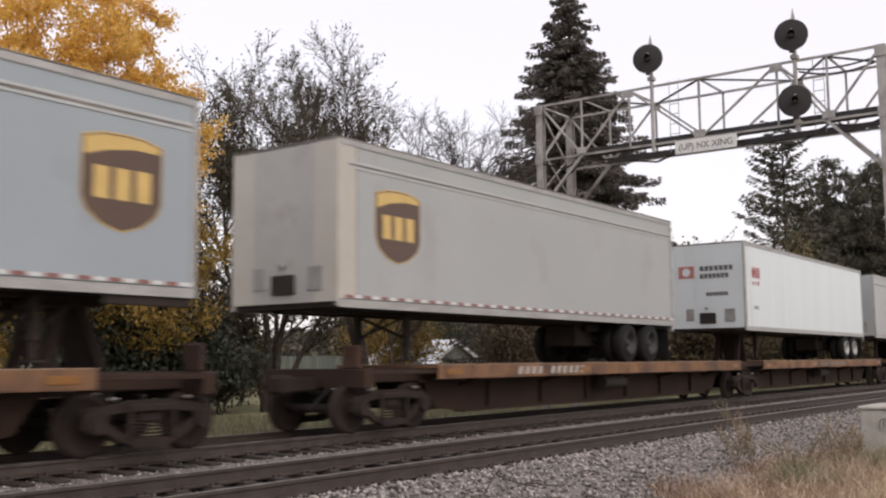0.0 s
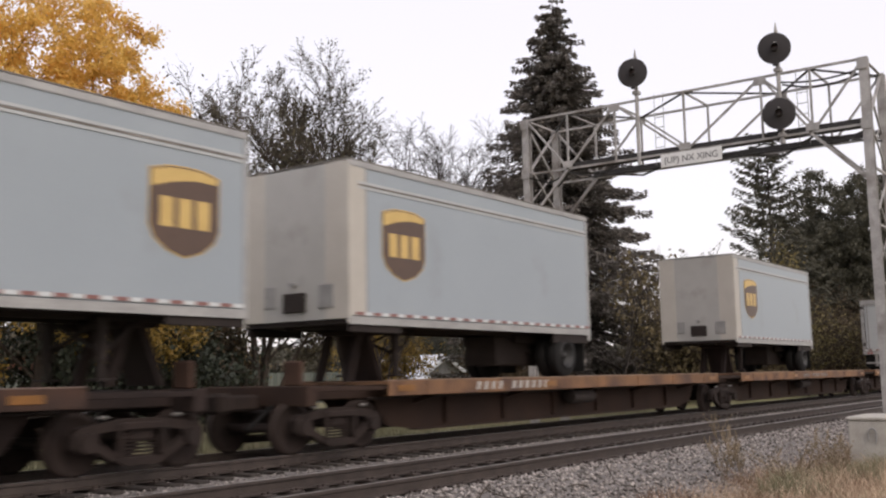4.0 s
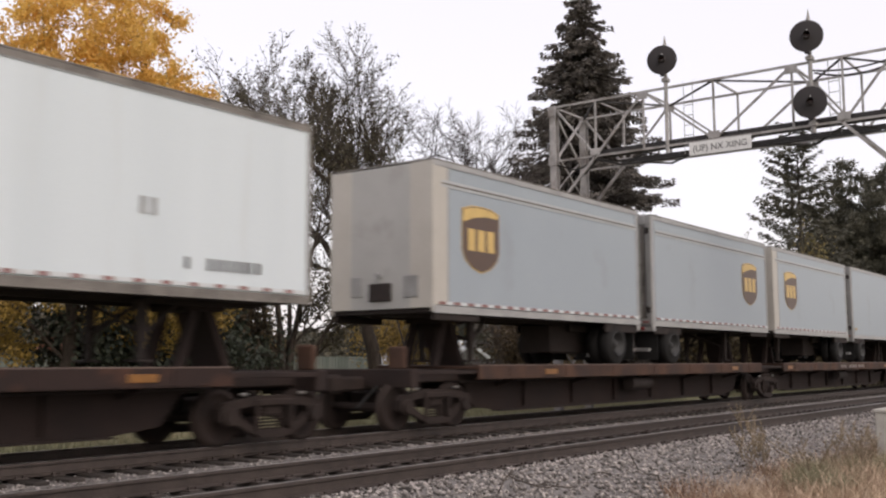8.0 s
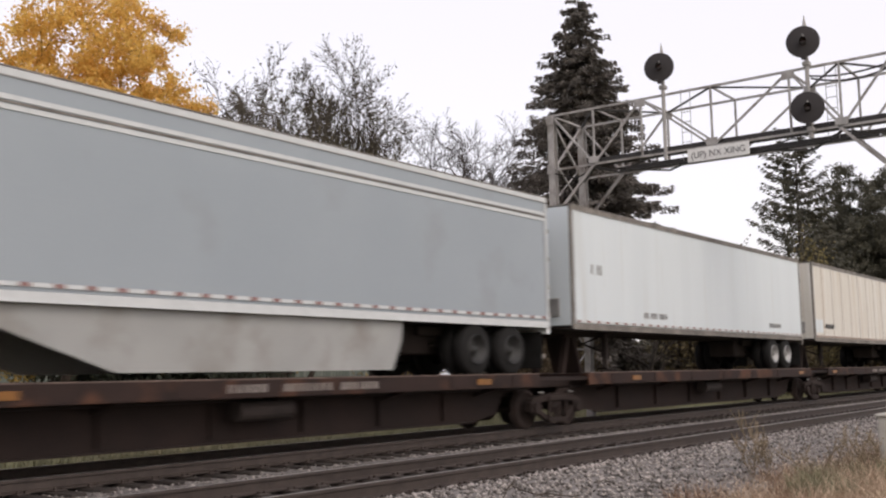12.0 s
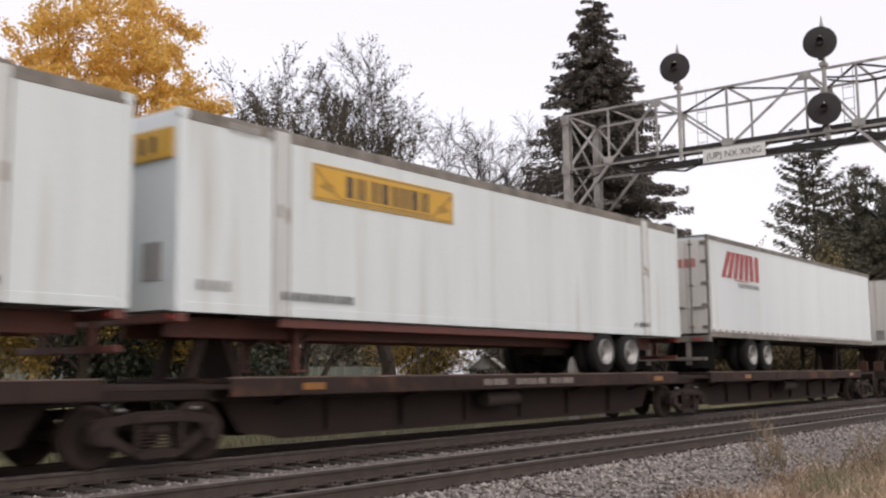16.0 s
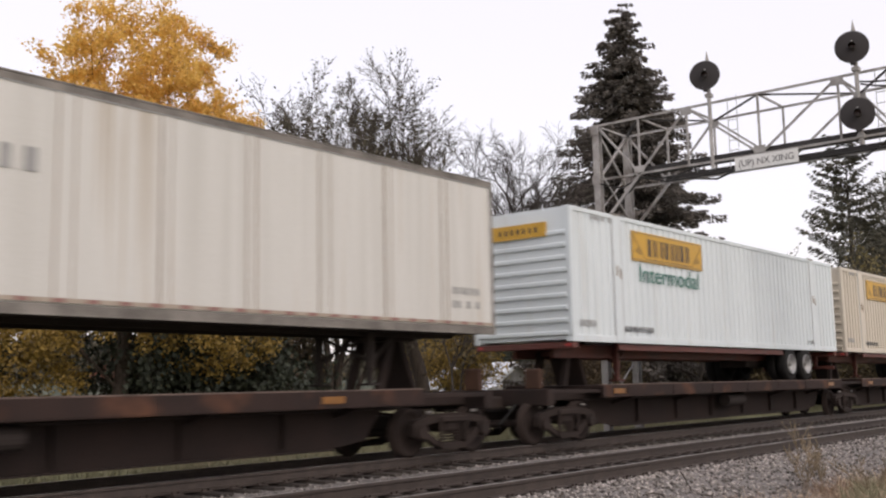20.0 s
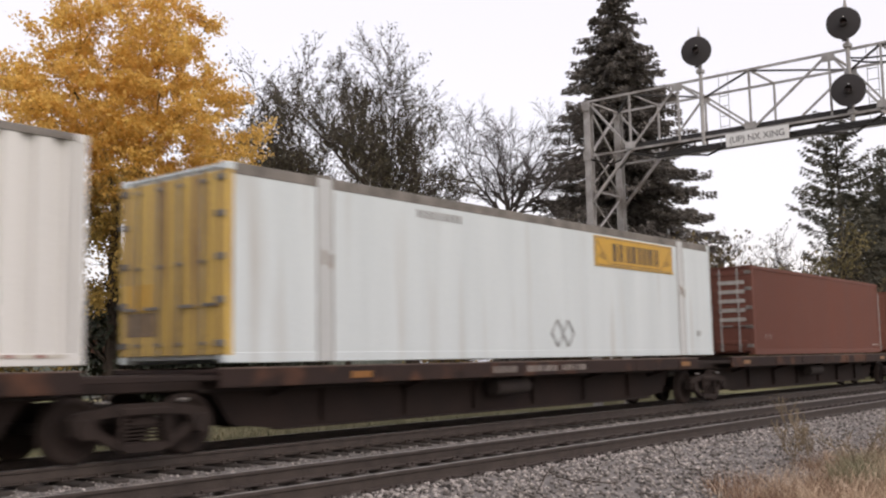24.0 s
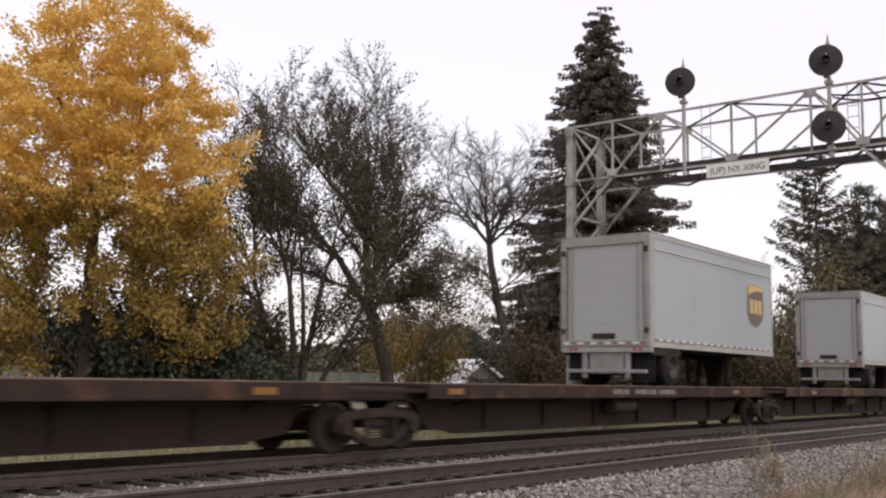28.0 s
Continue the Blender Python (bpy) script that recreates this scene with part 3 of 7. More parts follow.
def build_signal(y, z, foot, top, label, ladder):
    """A searchlight signal head with a round black background on a mast."""
    root = thing("railway_signal", label, "railway signal", "signals on the bridge", at=(BX0 - 0.25, y, z))
    n = 40
    disc = Shape().turned([(0.0, -0.02), (0.405, -0.02), (0.432, -0.012), (0.432, 0.012), (0.405, 0.02), (0.0, 0.02)], (0, 0, 0), n)
    d = part("background_disc", disc, M_SIGNAL, root, "round matt black background", True)
    d.rotation_euler.z = radians(-74)
    hood = Shape().turned([(0.08, 0.0), (0.1, -0.04), (0.1, -0.2), (0.09, -0.2), (0.09, -0.04)], (0, 0, 0), 24)
    h = part("hood", hood, M_SIGNAL, root, "black lens hood", True)
    h.rotation_euler.z = radians(-74)
    lens = Shape().turned([(0.0, -0.055), (0.06, -0.05), (0.105, -0.03)], (0, 0, 0), 24)
    l = part("lens", lens, M_LENS, root, "dark unlit lens", True)
    l.rotation_euler.z = radians(-74)
    # white dot modelled in place of the lens's bright reflection
    part("lamp_stud", Shape().turned([(0.0, -0.02), (0.016, -0.016), (0.022, 0.0)], (-0.05, -0.02, 0.15), 12), M_SIGN, root, "small white dot for the glint on the lens")
    part("drain_lug", Shape().box(-0.02, 0.04, -0.07, 0.07, -0.49, -0.40, 0.015), M_SIGNAL, root)
    part("housing", Shape().box(0.04, 0.36, -0.15, 0.15, -0.17, 0.17, 0.03), M_SIGNAL, root)
    part("mast", Shape().rod((0.22, 0, foot - z), (0.22, 0, top - z), 0.055, n=12), M_STEELPOST, root, "silver-painted mast")
    part("mast_clamp", Shape().box(0.12, 0.32, -0.1, 0.1, -0.62, -0.5, 0.02), M_STEELPOST, root)
    if top > z + 0.3:
        part("finial", Shape().rod((0.22, 0, top - z), (0.22, 0, top - z + 0.26), 0.05, 0.006, 10), M_STEELPOST, root)
    if ladder:
        for dy in (-0.14, 0.14):
            part("ladder_rail", Shape().rod((0.75, dy - 0.45, foot - z), (0.75, dy - 0.45, -0.55), 0.01, n=6), M_STEELPOST, root)
        for i in range(5):
            part("rung", Shape().rod((0.75, -0.59, foot - z + 0.25 + i * 0.3), (0.75, -0.31, foot - z + 0.25 + i * 0.3), 0.011, n=6), M_STEELPOST, root)


# ---- rail cars ----
def ring(s, cx, cy, cz, r, w, n=24):
    return s.turned([(r * 0.55, -w / 2), (r * 0.93, -w / 2), (r, -w * 0.38), (r, w * 0.38), (r * 0.93, w / 2), (r * 0.55, w / 2), (r * 0.5, 0.0), (r * 0.55, -w / 2)], (cx, cy, cz), n)


WHEELS = []
RAILWHEEL = mesh_of("rail_wheel", Shape().turned([(0.0, -0.05), (0.1, -0.05), (0.12, -0.03), (0.32, -0.02), (0.35, -0.06), (0.42, -0.06), (0.42, 0.05), (0.445, 0.055), (0.445, 0.08), (0.35, 0.08), (0.32, 0.03), (0.0, 0.03)], (0, 0, 0), 28), M_TRUCK, True)


def side_frame():
    """Cast truck side frame with a raised bolster opening and two journals."""
    s = Shape().prism([(-1.08, 0.56), (-1.0, 0.64), (-0.62, 0.70), (-0.3, 0.74), (0.3, 0.74), (0.62, 0.70), (1.0, 0.64), (1.08, 0.56), (1.06, 0.50), (0.6, 0.57), (0.3, 0.60), (-0.3, 0.60), (-0.6, 0.57), (-1.06, 0.50)], -0.07, 0.07)
    s.prism([(-0.46, 0.20), (-0.3, 0.11), (0.3, 0.11), (0.46, 0.20), (0.28, 0.22), (-0.28, 0.22)], -0.09, 0.09)
    for e in (-1, 1):
        s.prism([(e * 1.08, 0.56), (e * 1.08, 0.38), (e * 0.98, 0.31), (e * 0.76, 0.34), (e * 0.70, 0.58)], -0.075, 0.075)
        s.prism([(e * 0.80, 0.36), (e * 0.74, 0.47), (e * 0.36, 0.25), (e * 0.42, 0.15)], -0.06, 0.06)
    s.box(-0.36, 0.36, -0.12, -0.06, 0.58, 0.69, 0.02)
    s.box(-0.4, -0.32, -0.11, -0.06, 0.2, 0.68, 0.02)
    s.box(0.32, 0.4, -0.11, -0.06, 0.2, 0.68, 0.02)
    for x in (-0.88, 0.88):
        s.rod((x, -0.14, 0.44), (x, 0.02, 0.44), 0.13, 0.15, 14)
    return s


SIDEFRAME = mesh_of("side_frame", side_frame(), M_TRUCK)
SPRINGS = Shape()
for _i in range(5):
    for _k in range(7):
        SPRINGS.rod((-0.22 + _i * 0.11, 0.0, 0.22 + _k * 0.05), (-0.22 + _i * 0.11, 0.0, 0.245 + _k * 0.05), 0.05, n=10)
SPRINGNEST = mesh_of("spring_nest", SPRINGS, M_TRUCK)


def rail_truck(car, x):
    truck = part("truck", Shape().box(x - 0.2, x + 0.2, -1.05, 1.05, 0.42, 0.68, 0.04), M_TRUCK, car, "dusty cast-steel two-axle truck")
    for s in (-1, 1):
        f = part("side_frame", SIDEFRAME, None, truck, at=(x, s * 1.0, 0))
        if s > 0:
            f.rotation_euler.z = math.pi
        tagged(part("spring_nest", SPRINGNEST, None, truck, at=(x, s * 1.0, 0)), kind="stuff")
        for dx in (-0.62, 0.62):
            part("brake_fitting", Shape().box(x + dx - 0.07, x + dx + 0.07, s * 1.05 - 0.04, s * 1.05 + 0.04, 0.74, 0.79, 0.02), M_SPRING, truck, "bright worn steel fitting")
    for dx in (-0.88, 0.88):
        part("axle", Shape().rod((x + dx, -0.72, 0.42), (x + dx, 0.72, 0.42), 0.08, n=12), M_TRUCK, truck)
        for s in (-1, 1):
            w = part("wheel", RAILWHEEL, None, truck, at=(x + dx, s * 0.755, 0.42))
            if s > 0:
                w.scale.y = -1
            WHEELS.append((w, x + dx, s))
    return truck


def rail_car(u, trucks, orange, hitches, label):
    """An articulated intermodal car: platforms that share the trucks between them. trucks: places along the train."""
    car = thing("intermodal_flat_car", label, "railway car", "cars of the freight train", at=(u, TRACK_FAR, 0), rolling=True)
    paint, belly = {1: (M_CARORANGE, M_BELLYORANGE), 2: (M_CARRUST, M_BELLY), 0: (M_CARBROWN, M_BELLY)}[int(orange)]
    xs = [t - u for t in trucks]
    rng = random.Random(int(-u) + 3)
    for k, x in enumerate(xs):
        rail_truck(car, x)
        lo, hi = k == 0, k == len(xs) - 1
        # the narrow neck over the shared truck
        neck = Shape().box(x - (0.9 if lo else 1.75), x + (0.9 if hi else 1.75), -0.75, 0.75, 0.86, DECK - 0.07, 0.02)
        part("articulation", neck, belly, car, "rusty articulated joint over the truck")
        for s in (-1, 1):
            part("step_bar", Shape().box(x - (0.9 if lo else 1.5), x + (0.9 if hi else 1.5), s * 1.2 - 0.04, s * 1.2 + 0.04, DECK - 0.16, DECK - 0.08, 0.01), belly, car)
        if lo or hi:
            d = -1 if lo else 1
            part("coupler", Shape().box(x + d * 0.8, x + d * 1.75, -0.13, 0.13, 0.72, 0.98, 0.04).box(x + d * 1.6, x + d * 1.95, -0.2, 0.16, 0.68, 1.02, 0.06), M_TRUCK, car, "heavy steel knuckle coupler")
            part("end_sill", Shape().box(x + d * 0.75, x + d * 1.0, -1.25, 1.25, 0.78, DECK - 0.05, 0.02), belly, car)
            part("hand_brake", Shape().box(x + d * 0.85, x + d * 0.95, -1.05, -0.65, DECK - 0.06, DECK + 0.36, 0.03), M_CARRUST, car, "rusty hand brake housing")
            part("air_hose", Shape().rod((x + d * 1.0, -0.45, 0.8), (x + d * 1.5, -0.4, 0.42), 0.03, n=8), M_TYRE, car)
        if hi:
            continue
        a, b = x + 1.05, xs[k + 1] - 1.05
        for s in (-1, 1):
            ob = part("side_sill", Shape().box(a, b, s * 1.30 - s * 0.02, s * 1.30, DECK - 0.25, DECK, 0.005), paint, car, "weathered side sill")
            part("sill_flange", Shape().box(a, b, s * 1.30 - s * 0.10, s * 1.30 + s * 0.004, DECK - 0.004, DECK + 0.016, 0.004), M_WORNTAN if orange == 1 else M_WORN, ob, "rubbed pale edge of the sill")
            part("sill_flange", Shape().box(a, b, s * 1.30 - s * 0.10, s * 1.30 + s * 0.004, DECK - 0.268, DECK - 0.252, 0.004), paint, ob)
            for i in range(7):
                xx = a + (b - a) * (i + 0.5) / 7
                part("sill_stiffener", Shape().box(xx - 0.02, xx + 0.02, s * 1.30 - s * 0.02, s * 1.312, DECK - 0.24, DECK - 0.02), paint, ob)
            if s < 0:
                for xx in ((a + 0.5, a + (b - a) * 0.36, b - 0.5) if orange == 1 else (a + 0.6 + 3 * rng.random(), b - 0.5 - 2 * rng.random())):
                    part("reflector", Shape().box(xx - 0.24, xx + 0.24, -1.316, -1.305, DECK - 0.19, DECK - 0.08, 0.003), M_REFLECT, ob, "amber reflector strip")
                if orange == 1 and k == 0:
                    g = Shape()
                    for i in range(11):
                        if i != 4:
                            g.prism([(a + 2.8 + i * 0.27, DECK - 0.21), (a + 2.94 + i * 0.27, DECK - 0.21), (a + 2.99 + i * 0.27, DECK - 0.05), (a + 2.85 + i * 0.27, DECK - 0.05)], -1.314, -1.304)
                    tagged(part("car_lettering", g, M_PALEINK, ob, "slanted pale lettering that cannot be read"), kind="stuff")
                if k in (1, 3):
                    g = Shape()
                    xx = a + (b - a) * 0.42
                    for i in range(21):
                        if i not in (5, 6, 14):
                            g.box(xx + i * 0.16, xx + i * 0.16 + rng.uniform(0.07, 0.12), -1.314, -1.304, DECK - 0.19, DECK - 0.07)
                    tagged(part("car_lettering", g, M_CARINK, ob, "illegible pale lettering"), kind="stuff")
        part("deck", Shape().box(a, b, -1.28, 1.28, DECK - 0.06, DECK - 0.006), paint, car, "steel deck plate")
        # deep belly between the trucks, its colour darkened for the shade under the deck
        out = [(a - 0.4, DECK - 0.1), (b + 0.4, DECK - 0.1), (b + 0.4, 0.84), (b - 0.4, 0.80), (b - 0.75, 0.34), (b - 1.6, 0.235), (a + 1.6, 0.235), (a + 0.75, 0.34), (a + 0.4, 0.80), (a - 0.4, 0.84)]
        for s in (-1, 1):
            web = part("belly_web", Shape().prism(out, s * 0.62 - 0.012, s * 0.62 + 0.012), belly, car, "deep rusty belly plate with shade in its colour")
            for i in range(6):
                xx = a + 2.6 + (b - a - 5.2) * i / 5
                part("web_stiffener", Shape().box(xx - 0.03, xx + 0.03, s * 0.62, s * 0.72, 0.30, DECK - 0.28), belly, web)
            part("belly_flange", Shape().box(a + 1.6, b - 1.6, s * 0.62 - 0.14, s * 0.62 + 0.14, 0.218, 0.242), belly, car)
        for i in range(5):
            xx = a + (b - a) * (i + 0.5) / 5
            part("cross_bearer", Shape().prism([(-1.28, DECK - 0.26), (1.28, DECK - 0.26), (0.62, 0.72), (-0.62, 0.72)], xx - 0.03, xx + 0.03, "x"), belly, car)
        part("brake_reservoir", Shape().rod((a + (b - a) * 0.45, -0.95, 0.70), (a + (b - a) * 0.45 + 1.1, -0.95, 0.70), 0.16, n=16), M_UNDER, car, "black air reservoir")
        part("brake_pipe", Shape().rod((a, -0.8, 0.86), (b, -0.8, 0.86), 0.025, n=6), M_UNDER, car)
    for h in hitches:
        x = h - u
        stand = part("trailer_hitch", Shape().box(x - 0.42, x + 0.4, -0.45, 0.45, DECK + 0.86, DECK + 0.97, 0.03), M_BELLY, car, "rusty kingpin hitch stand")
        leg = [(x - 0.55, DECK), (x - 0.38, DECK), (x - 0.1, DECK + 0.86), (x - 0.25, DECK + 0.9)]
        part("hitch_strut", Shape().prism(leg, -0.42, -0.3), M_BELLY, stand)
        part("hitch_strut", Shape().prism(leg, 0.3, 0.42), M_BELLY, stand)
        part("hitch_strut", Shape().prism([(x + 0.55, DECK), (x + 0.42, DECK), (x + 0.05, DECK + 0.86), (x + 0.18, DECK + 0.9)], -0.38, 0.38), M_BELLY, stand)
    return car


# ---- highway trailers and containers ----
TYRE = mesh_of("tyre", ring(Shape(), 0, 0, 0, 0.5, 0.26), M_TYRE, True)
RIM_LIP = [(0.175, 0.055), (0.2, 0.06), (0.25, -0.06), (0.285, -0.11), (0.29, -0.115), (0.29, 0.1)]
RIM_DISH = [(0.0, -0.05), (0.06, -0.05), (0.075, -0.02), (0.09, 0.03), (0.178, 0.056)]
RIM_BRIGHT = mesh_of("rim", Shape().turned(RIM_LIP, (0, 0, 0), 24), M_HUB, True)
RIM_DARK = mesh_of("rim", Shape().turned(RIM_LIP, (0, 0, 0), 24), M_HUBDARK, True)
DISH_BRIGHT = mesh_of("wheel_dish", Shape().turned(RIM_DISH, (0, 0, 0), 20), M_DISH, True)
DISH_DARK = mesh_of("wheel_dish", Shape().turned(RIM_DISH, (0, 0, 0), 20), M_HUBDARK, True)


def axle_set(parent, x, bright, low=0.0):
    """One axle with dual tyres and its suspension."""
    ax = part("axle", Shape().rod((x, -0.95, 0.5 + low), (x, 0.95, 0.5 + low), 0.065, n=12).box(x - 0.5, x + 0.5, -0.56, -0.46, 0.55, 0.62, 0.02).box(x - 0.5, x + 0.5, 0.46, 0.56, 0.55, 0.62, 0.02), M_UNDER, parent)
    for s in (-1, 1):
        for y in (1.14, 0.83):
            w = part("wheel", TYRE, None, ax, at=(x, s * y, 0.5 + low))
        r = part("rim", RIM_BRIGHT if bright else RIM_DARK, None, ax, "dull alloy wheel rim" if bright else "", at=(x, s * 1.2, 0.5 + low))
        h = part("wheel_dish", DISH_BRIGHT if bright else DISH_DARK, None, ax, at=(x, s * 1.2, 0.5 + low))
        if s > 0:
            r.scale.y = h.scale.y = -1
        part("brake_drum", Shape().turned([(0.0, -0.1), (0.2, -0.1), (0.2, 0.1), (0.0, 0.1)], (x, s * 0.6, 0.5 + low), 16), M_UNDER, ax)
    return ax


def tandem(parent, x, bright):
    """Sliding suspension frame with two axles, and mud flaps."""
    part("suspension_frame", Shape().box(x - 1.6, x + 1.6, -0.6, -0.48, 0.78, 0.97, 0.02).box(x - 1.6, x + 1.6, 0.48, 0.6, 0.78, 0.97, 0.02)
         .box(x - 0.12, x + 0.12, -0.6, -0.44, 0.5, 0.85, 0.02).box(x - 0.12, x + 0.12, 0.44, 0.6, 0.5, 0.85, 0.02).box(x - 1.2, x - 1.1, -0.6, 0.6, 0.8, 0.95).box(x + 1.1, x + 1.2, -0.6, 0.6, 0.8, 0.95), M_UNDER, parent)
    # added dark box that stands for the shade beneath the trailer
    part("slider_box", Shape().box(x - 1.9, x + 1.5, -0.42, 0.42, 0.42, 0.94, 0.03), M_UNDER, parent, "dark box that fills in the shade by the axles")
    for d in (-0.63, 0.63):
        axle_set(parent, x + d, bright)


def landing_gear(parent, x, mat):
    for s in (-1, 1):
        leg = part("landing_leg", Shape().box(x - 0.07, x + 0.07, s * 0.62 - 0.07, s * 0.62 + 0.07, 0.36, 0.98, 0.012).box(x - 0.05, x + 0.05, s * 0.62 - 0.05, s * 0.62 + 0.05, 0.12, 0.4, 0.01), mat, parent)
        part("foot", Shape().box(x - 0.14, x + 0.14, s * 0.62 - 0.14, s * 0.62 + 0.14, 0.08, 0.12, 0.008), mat, leg)
        part("leg_brace", Shape().beam((x, s * 0.62, 0.45), (x + 0.75, s * 0.5, 0.97), 0.05, 0.05), mat, leg)
    part("cross_brace", Shape().beam((x, -0.6, 0.5), (x, 0.6, 0.95), 0.05, 0.05, (1, 0, 0)).beam((x, 0.6, 0.52), (x, -0.6, 0.93), 0.04, 0.04, (1, 0, 0)), mat, parent)


def bars(parent, name, mat, rows, y=-1.306, label="illegible lettering"):
    """Plain bars that stand for writing. rows: x from, x to, z, height, number of marks."""
    s = Shape()
    rng = random.Random(len(rows) * 7 + int(abs(rows[0][0]) * 10))
    for x0, x1, z, h, n in rows:
        step = (x1 - x0) / n
        for i in range(n):
            if n > 3 and rng.random() < 0.1:
                continue
            s.box(x0 + i * step, x0 + i * step + step * rng.uniform(0.42, 0.62), y - 0.004, y + 0.004, z - h / 2, z + h / 2)
    return tagged(part(name, s, mat, parent, label), kind="stuff")


def shield(parent, x, z, y=-1.306, size=1.0):
    """A brown shield with a gold crest and plain bars, 1.3 m wide."""
    w, h = 0.63 * size, 0.65 * size

    def outline(k):
        return [(x - w * k, z + h * k * 0.86), (x - w * k * 0.5, z + h * k * 0.98), (x, z + h * k), (x + w * k * 0.5, z + h * k * 0.98), (x + w * k, z + h * k * 0.86),
                (x + w * k, z - h * k * 0.35), (x + w * k * 0.86, z - h * k * 0.62), (x + w * k * 0.5, z - h * k * 0.86), (x, z - h * k), (x - w * k * 0.5, z - h * k * 0.86), (x - w * k * 0.86, z - h * k * 0.62), (x - w * k, z - h * k * 0.35)]
    em = part("emblem", Shape().prism(outline(1.0), y - 0.003, y + 0.004), M_BROWN, parent, "brown and gold shield emblem")
    part("crest", Shape().prism([(x - w * 0.96, z + h * 0.84), (x - w * 0.5, z + h * 0.95), (x, z + h * 0.97), (x + w * 0.5, z + h * 0.95), (x + w * 0.96, z + h * 0.84), (x + w * 0.9, z + h * 0.72), (x + w * 0.3, z + h * 0.74), (x - w * 0.4, z + h * 0.64), (x - w * 0.96, z + h * 0.48)], y - 0.007, y - 0.003), M_GOLD, em)
    for a, b, lo in ((-0.72, -0.34, -0.36), (-0.19, 0.19, -0.36), (0.34, 0.72, -0.36)):
        part("emblem_bar", Shape().box(x + a * w, x + b * w, y - 0.007, y - 0.003, z + h * lo, z + h * 0.30), M_GOLD, em)
    part("emblem_rim", Shape().prism(outline(1.03), y + 0.001, y + 0.0035), M_GOLD, em)
    return em


def tape(parent, x0, x1, z, y=-1.312, n=None, h=0.055, gap=False, base=None):
    """Reflective tape in red and white dashes along the bottom rail."""
    n = n or max(4, int((x1 - x0) / 0.229))
    strip = part("reflective_tape", Shape().box(x0, x1, y - 0.002, y + 0.004, z - h / 2, z + h / 2), base or M_TAPEW, parent, "strip of red and white reflective tape")
    step = (x1 - x0) / n
    dash = mesh_of("red_dash", Shape().box(0, step * (0.62 if gap else 1.0), y - 0.005, y - 0.001, z - h / 2, z + h / 2), M_TAPER)
    for i in range(0, n, 2):
        part("red_dash", dash, None, strip, at=(x0 + i * step, 0, 0))


def swing_doors(parent, x, s, z0, z1, mat, rods=4, w=1.295):
    """Two swing doors with lock rods and hinges on the end at x; s: -1 when it faces back along the train."""
    e = x + s * 0.03
    for side in (-1, 1):
        d = part("door", Shape().box(x, e, side * 0.015, side * (w - 0.07), z0 + 0.06, z1 - 0.1, 0.006), mat, parent, "rear swing door")
        for i in range(rods // 2):
            yy = side * (0.25 + 0.55 * i)
            part("lock_rod", Shape().rod((e + s * 0.03, yy, z0 + 0.04), (e + s * 0.03, yy, z1 - 0.06), 0.018, n=8), M_NOSE if mat in (M_RED, M_RED2) else M_RAILDIRTY, d)
            part("rod_handle", Shape().box(e + s * 0.02, e + s * 0.05, yy - 0.03, yy + side * 0.35, z0 + 0.75, z0 + 0.8, 0.006), M_RAILDIRTY, d)
            for q in (0.08, 0.5, 0.92):
                part("rod_guide", Shape().box(e, e + s * 0.05, yy - 0.06, yy + 0.06, z0 + (z1 - z0) * q - 0.03, z0 + (z1 - z0) * q + 0.03, 0.006), M_RAILDIRTY, d)
        for q in (0.08, 0.3, 0.52, 0.74, 0.93):
            part("hinge", Shape().box(x - 0.01, e + s * 0.025, side * (w - 0.2), side * (w + 0.004), z0 + (z1 - z0) * q - 0.05, z0 + (z1 - z0) * q + 0.05, 0.008), M_RAILDIRTY, d)


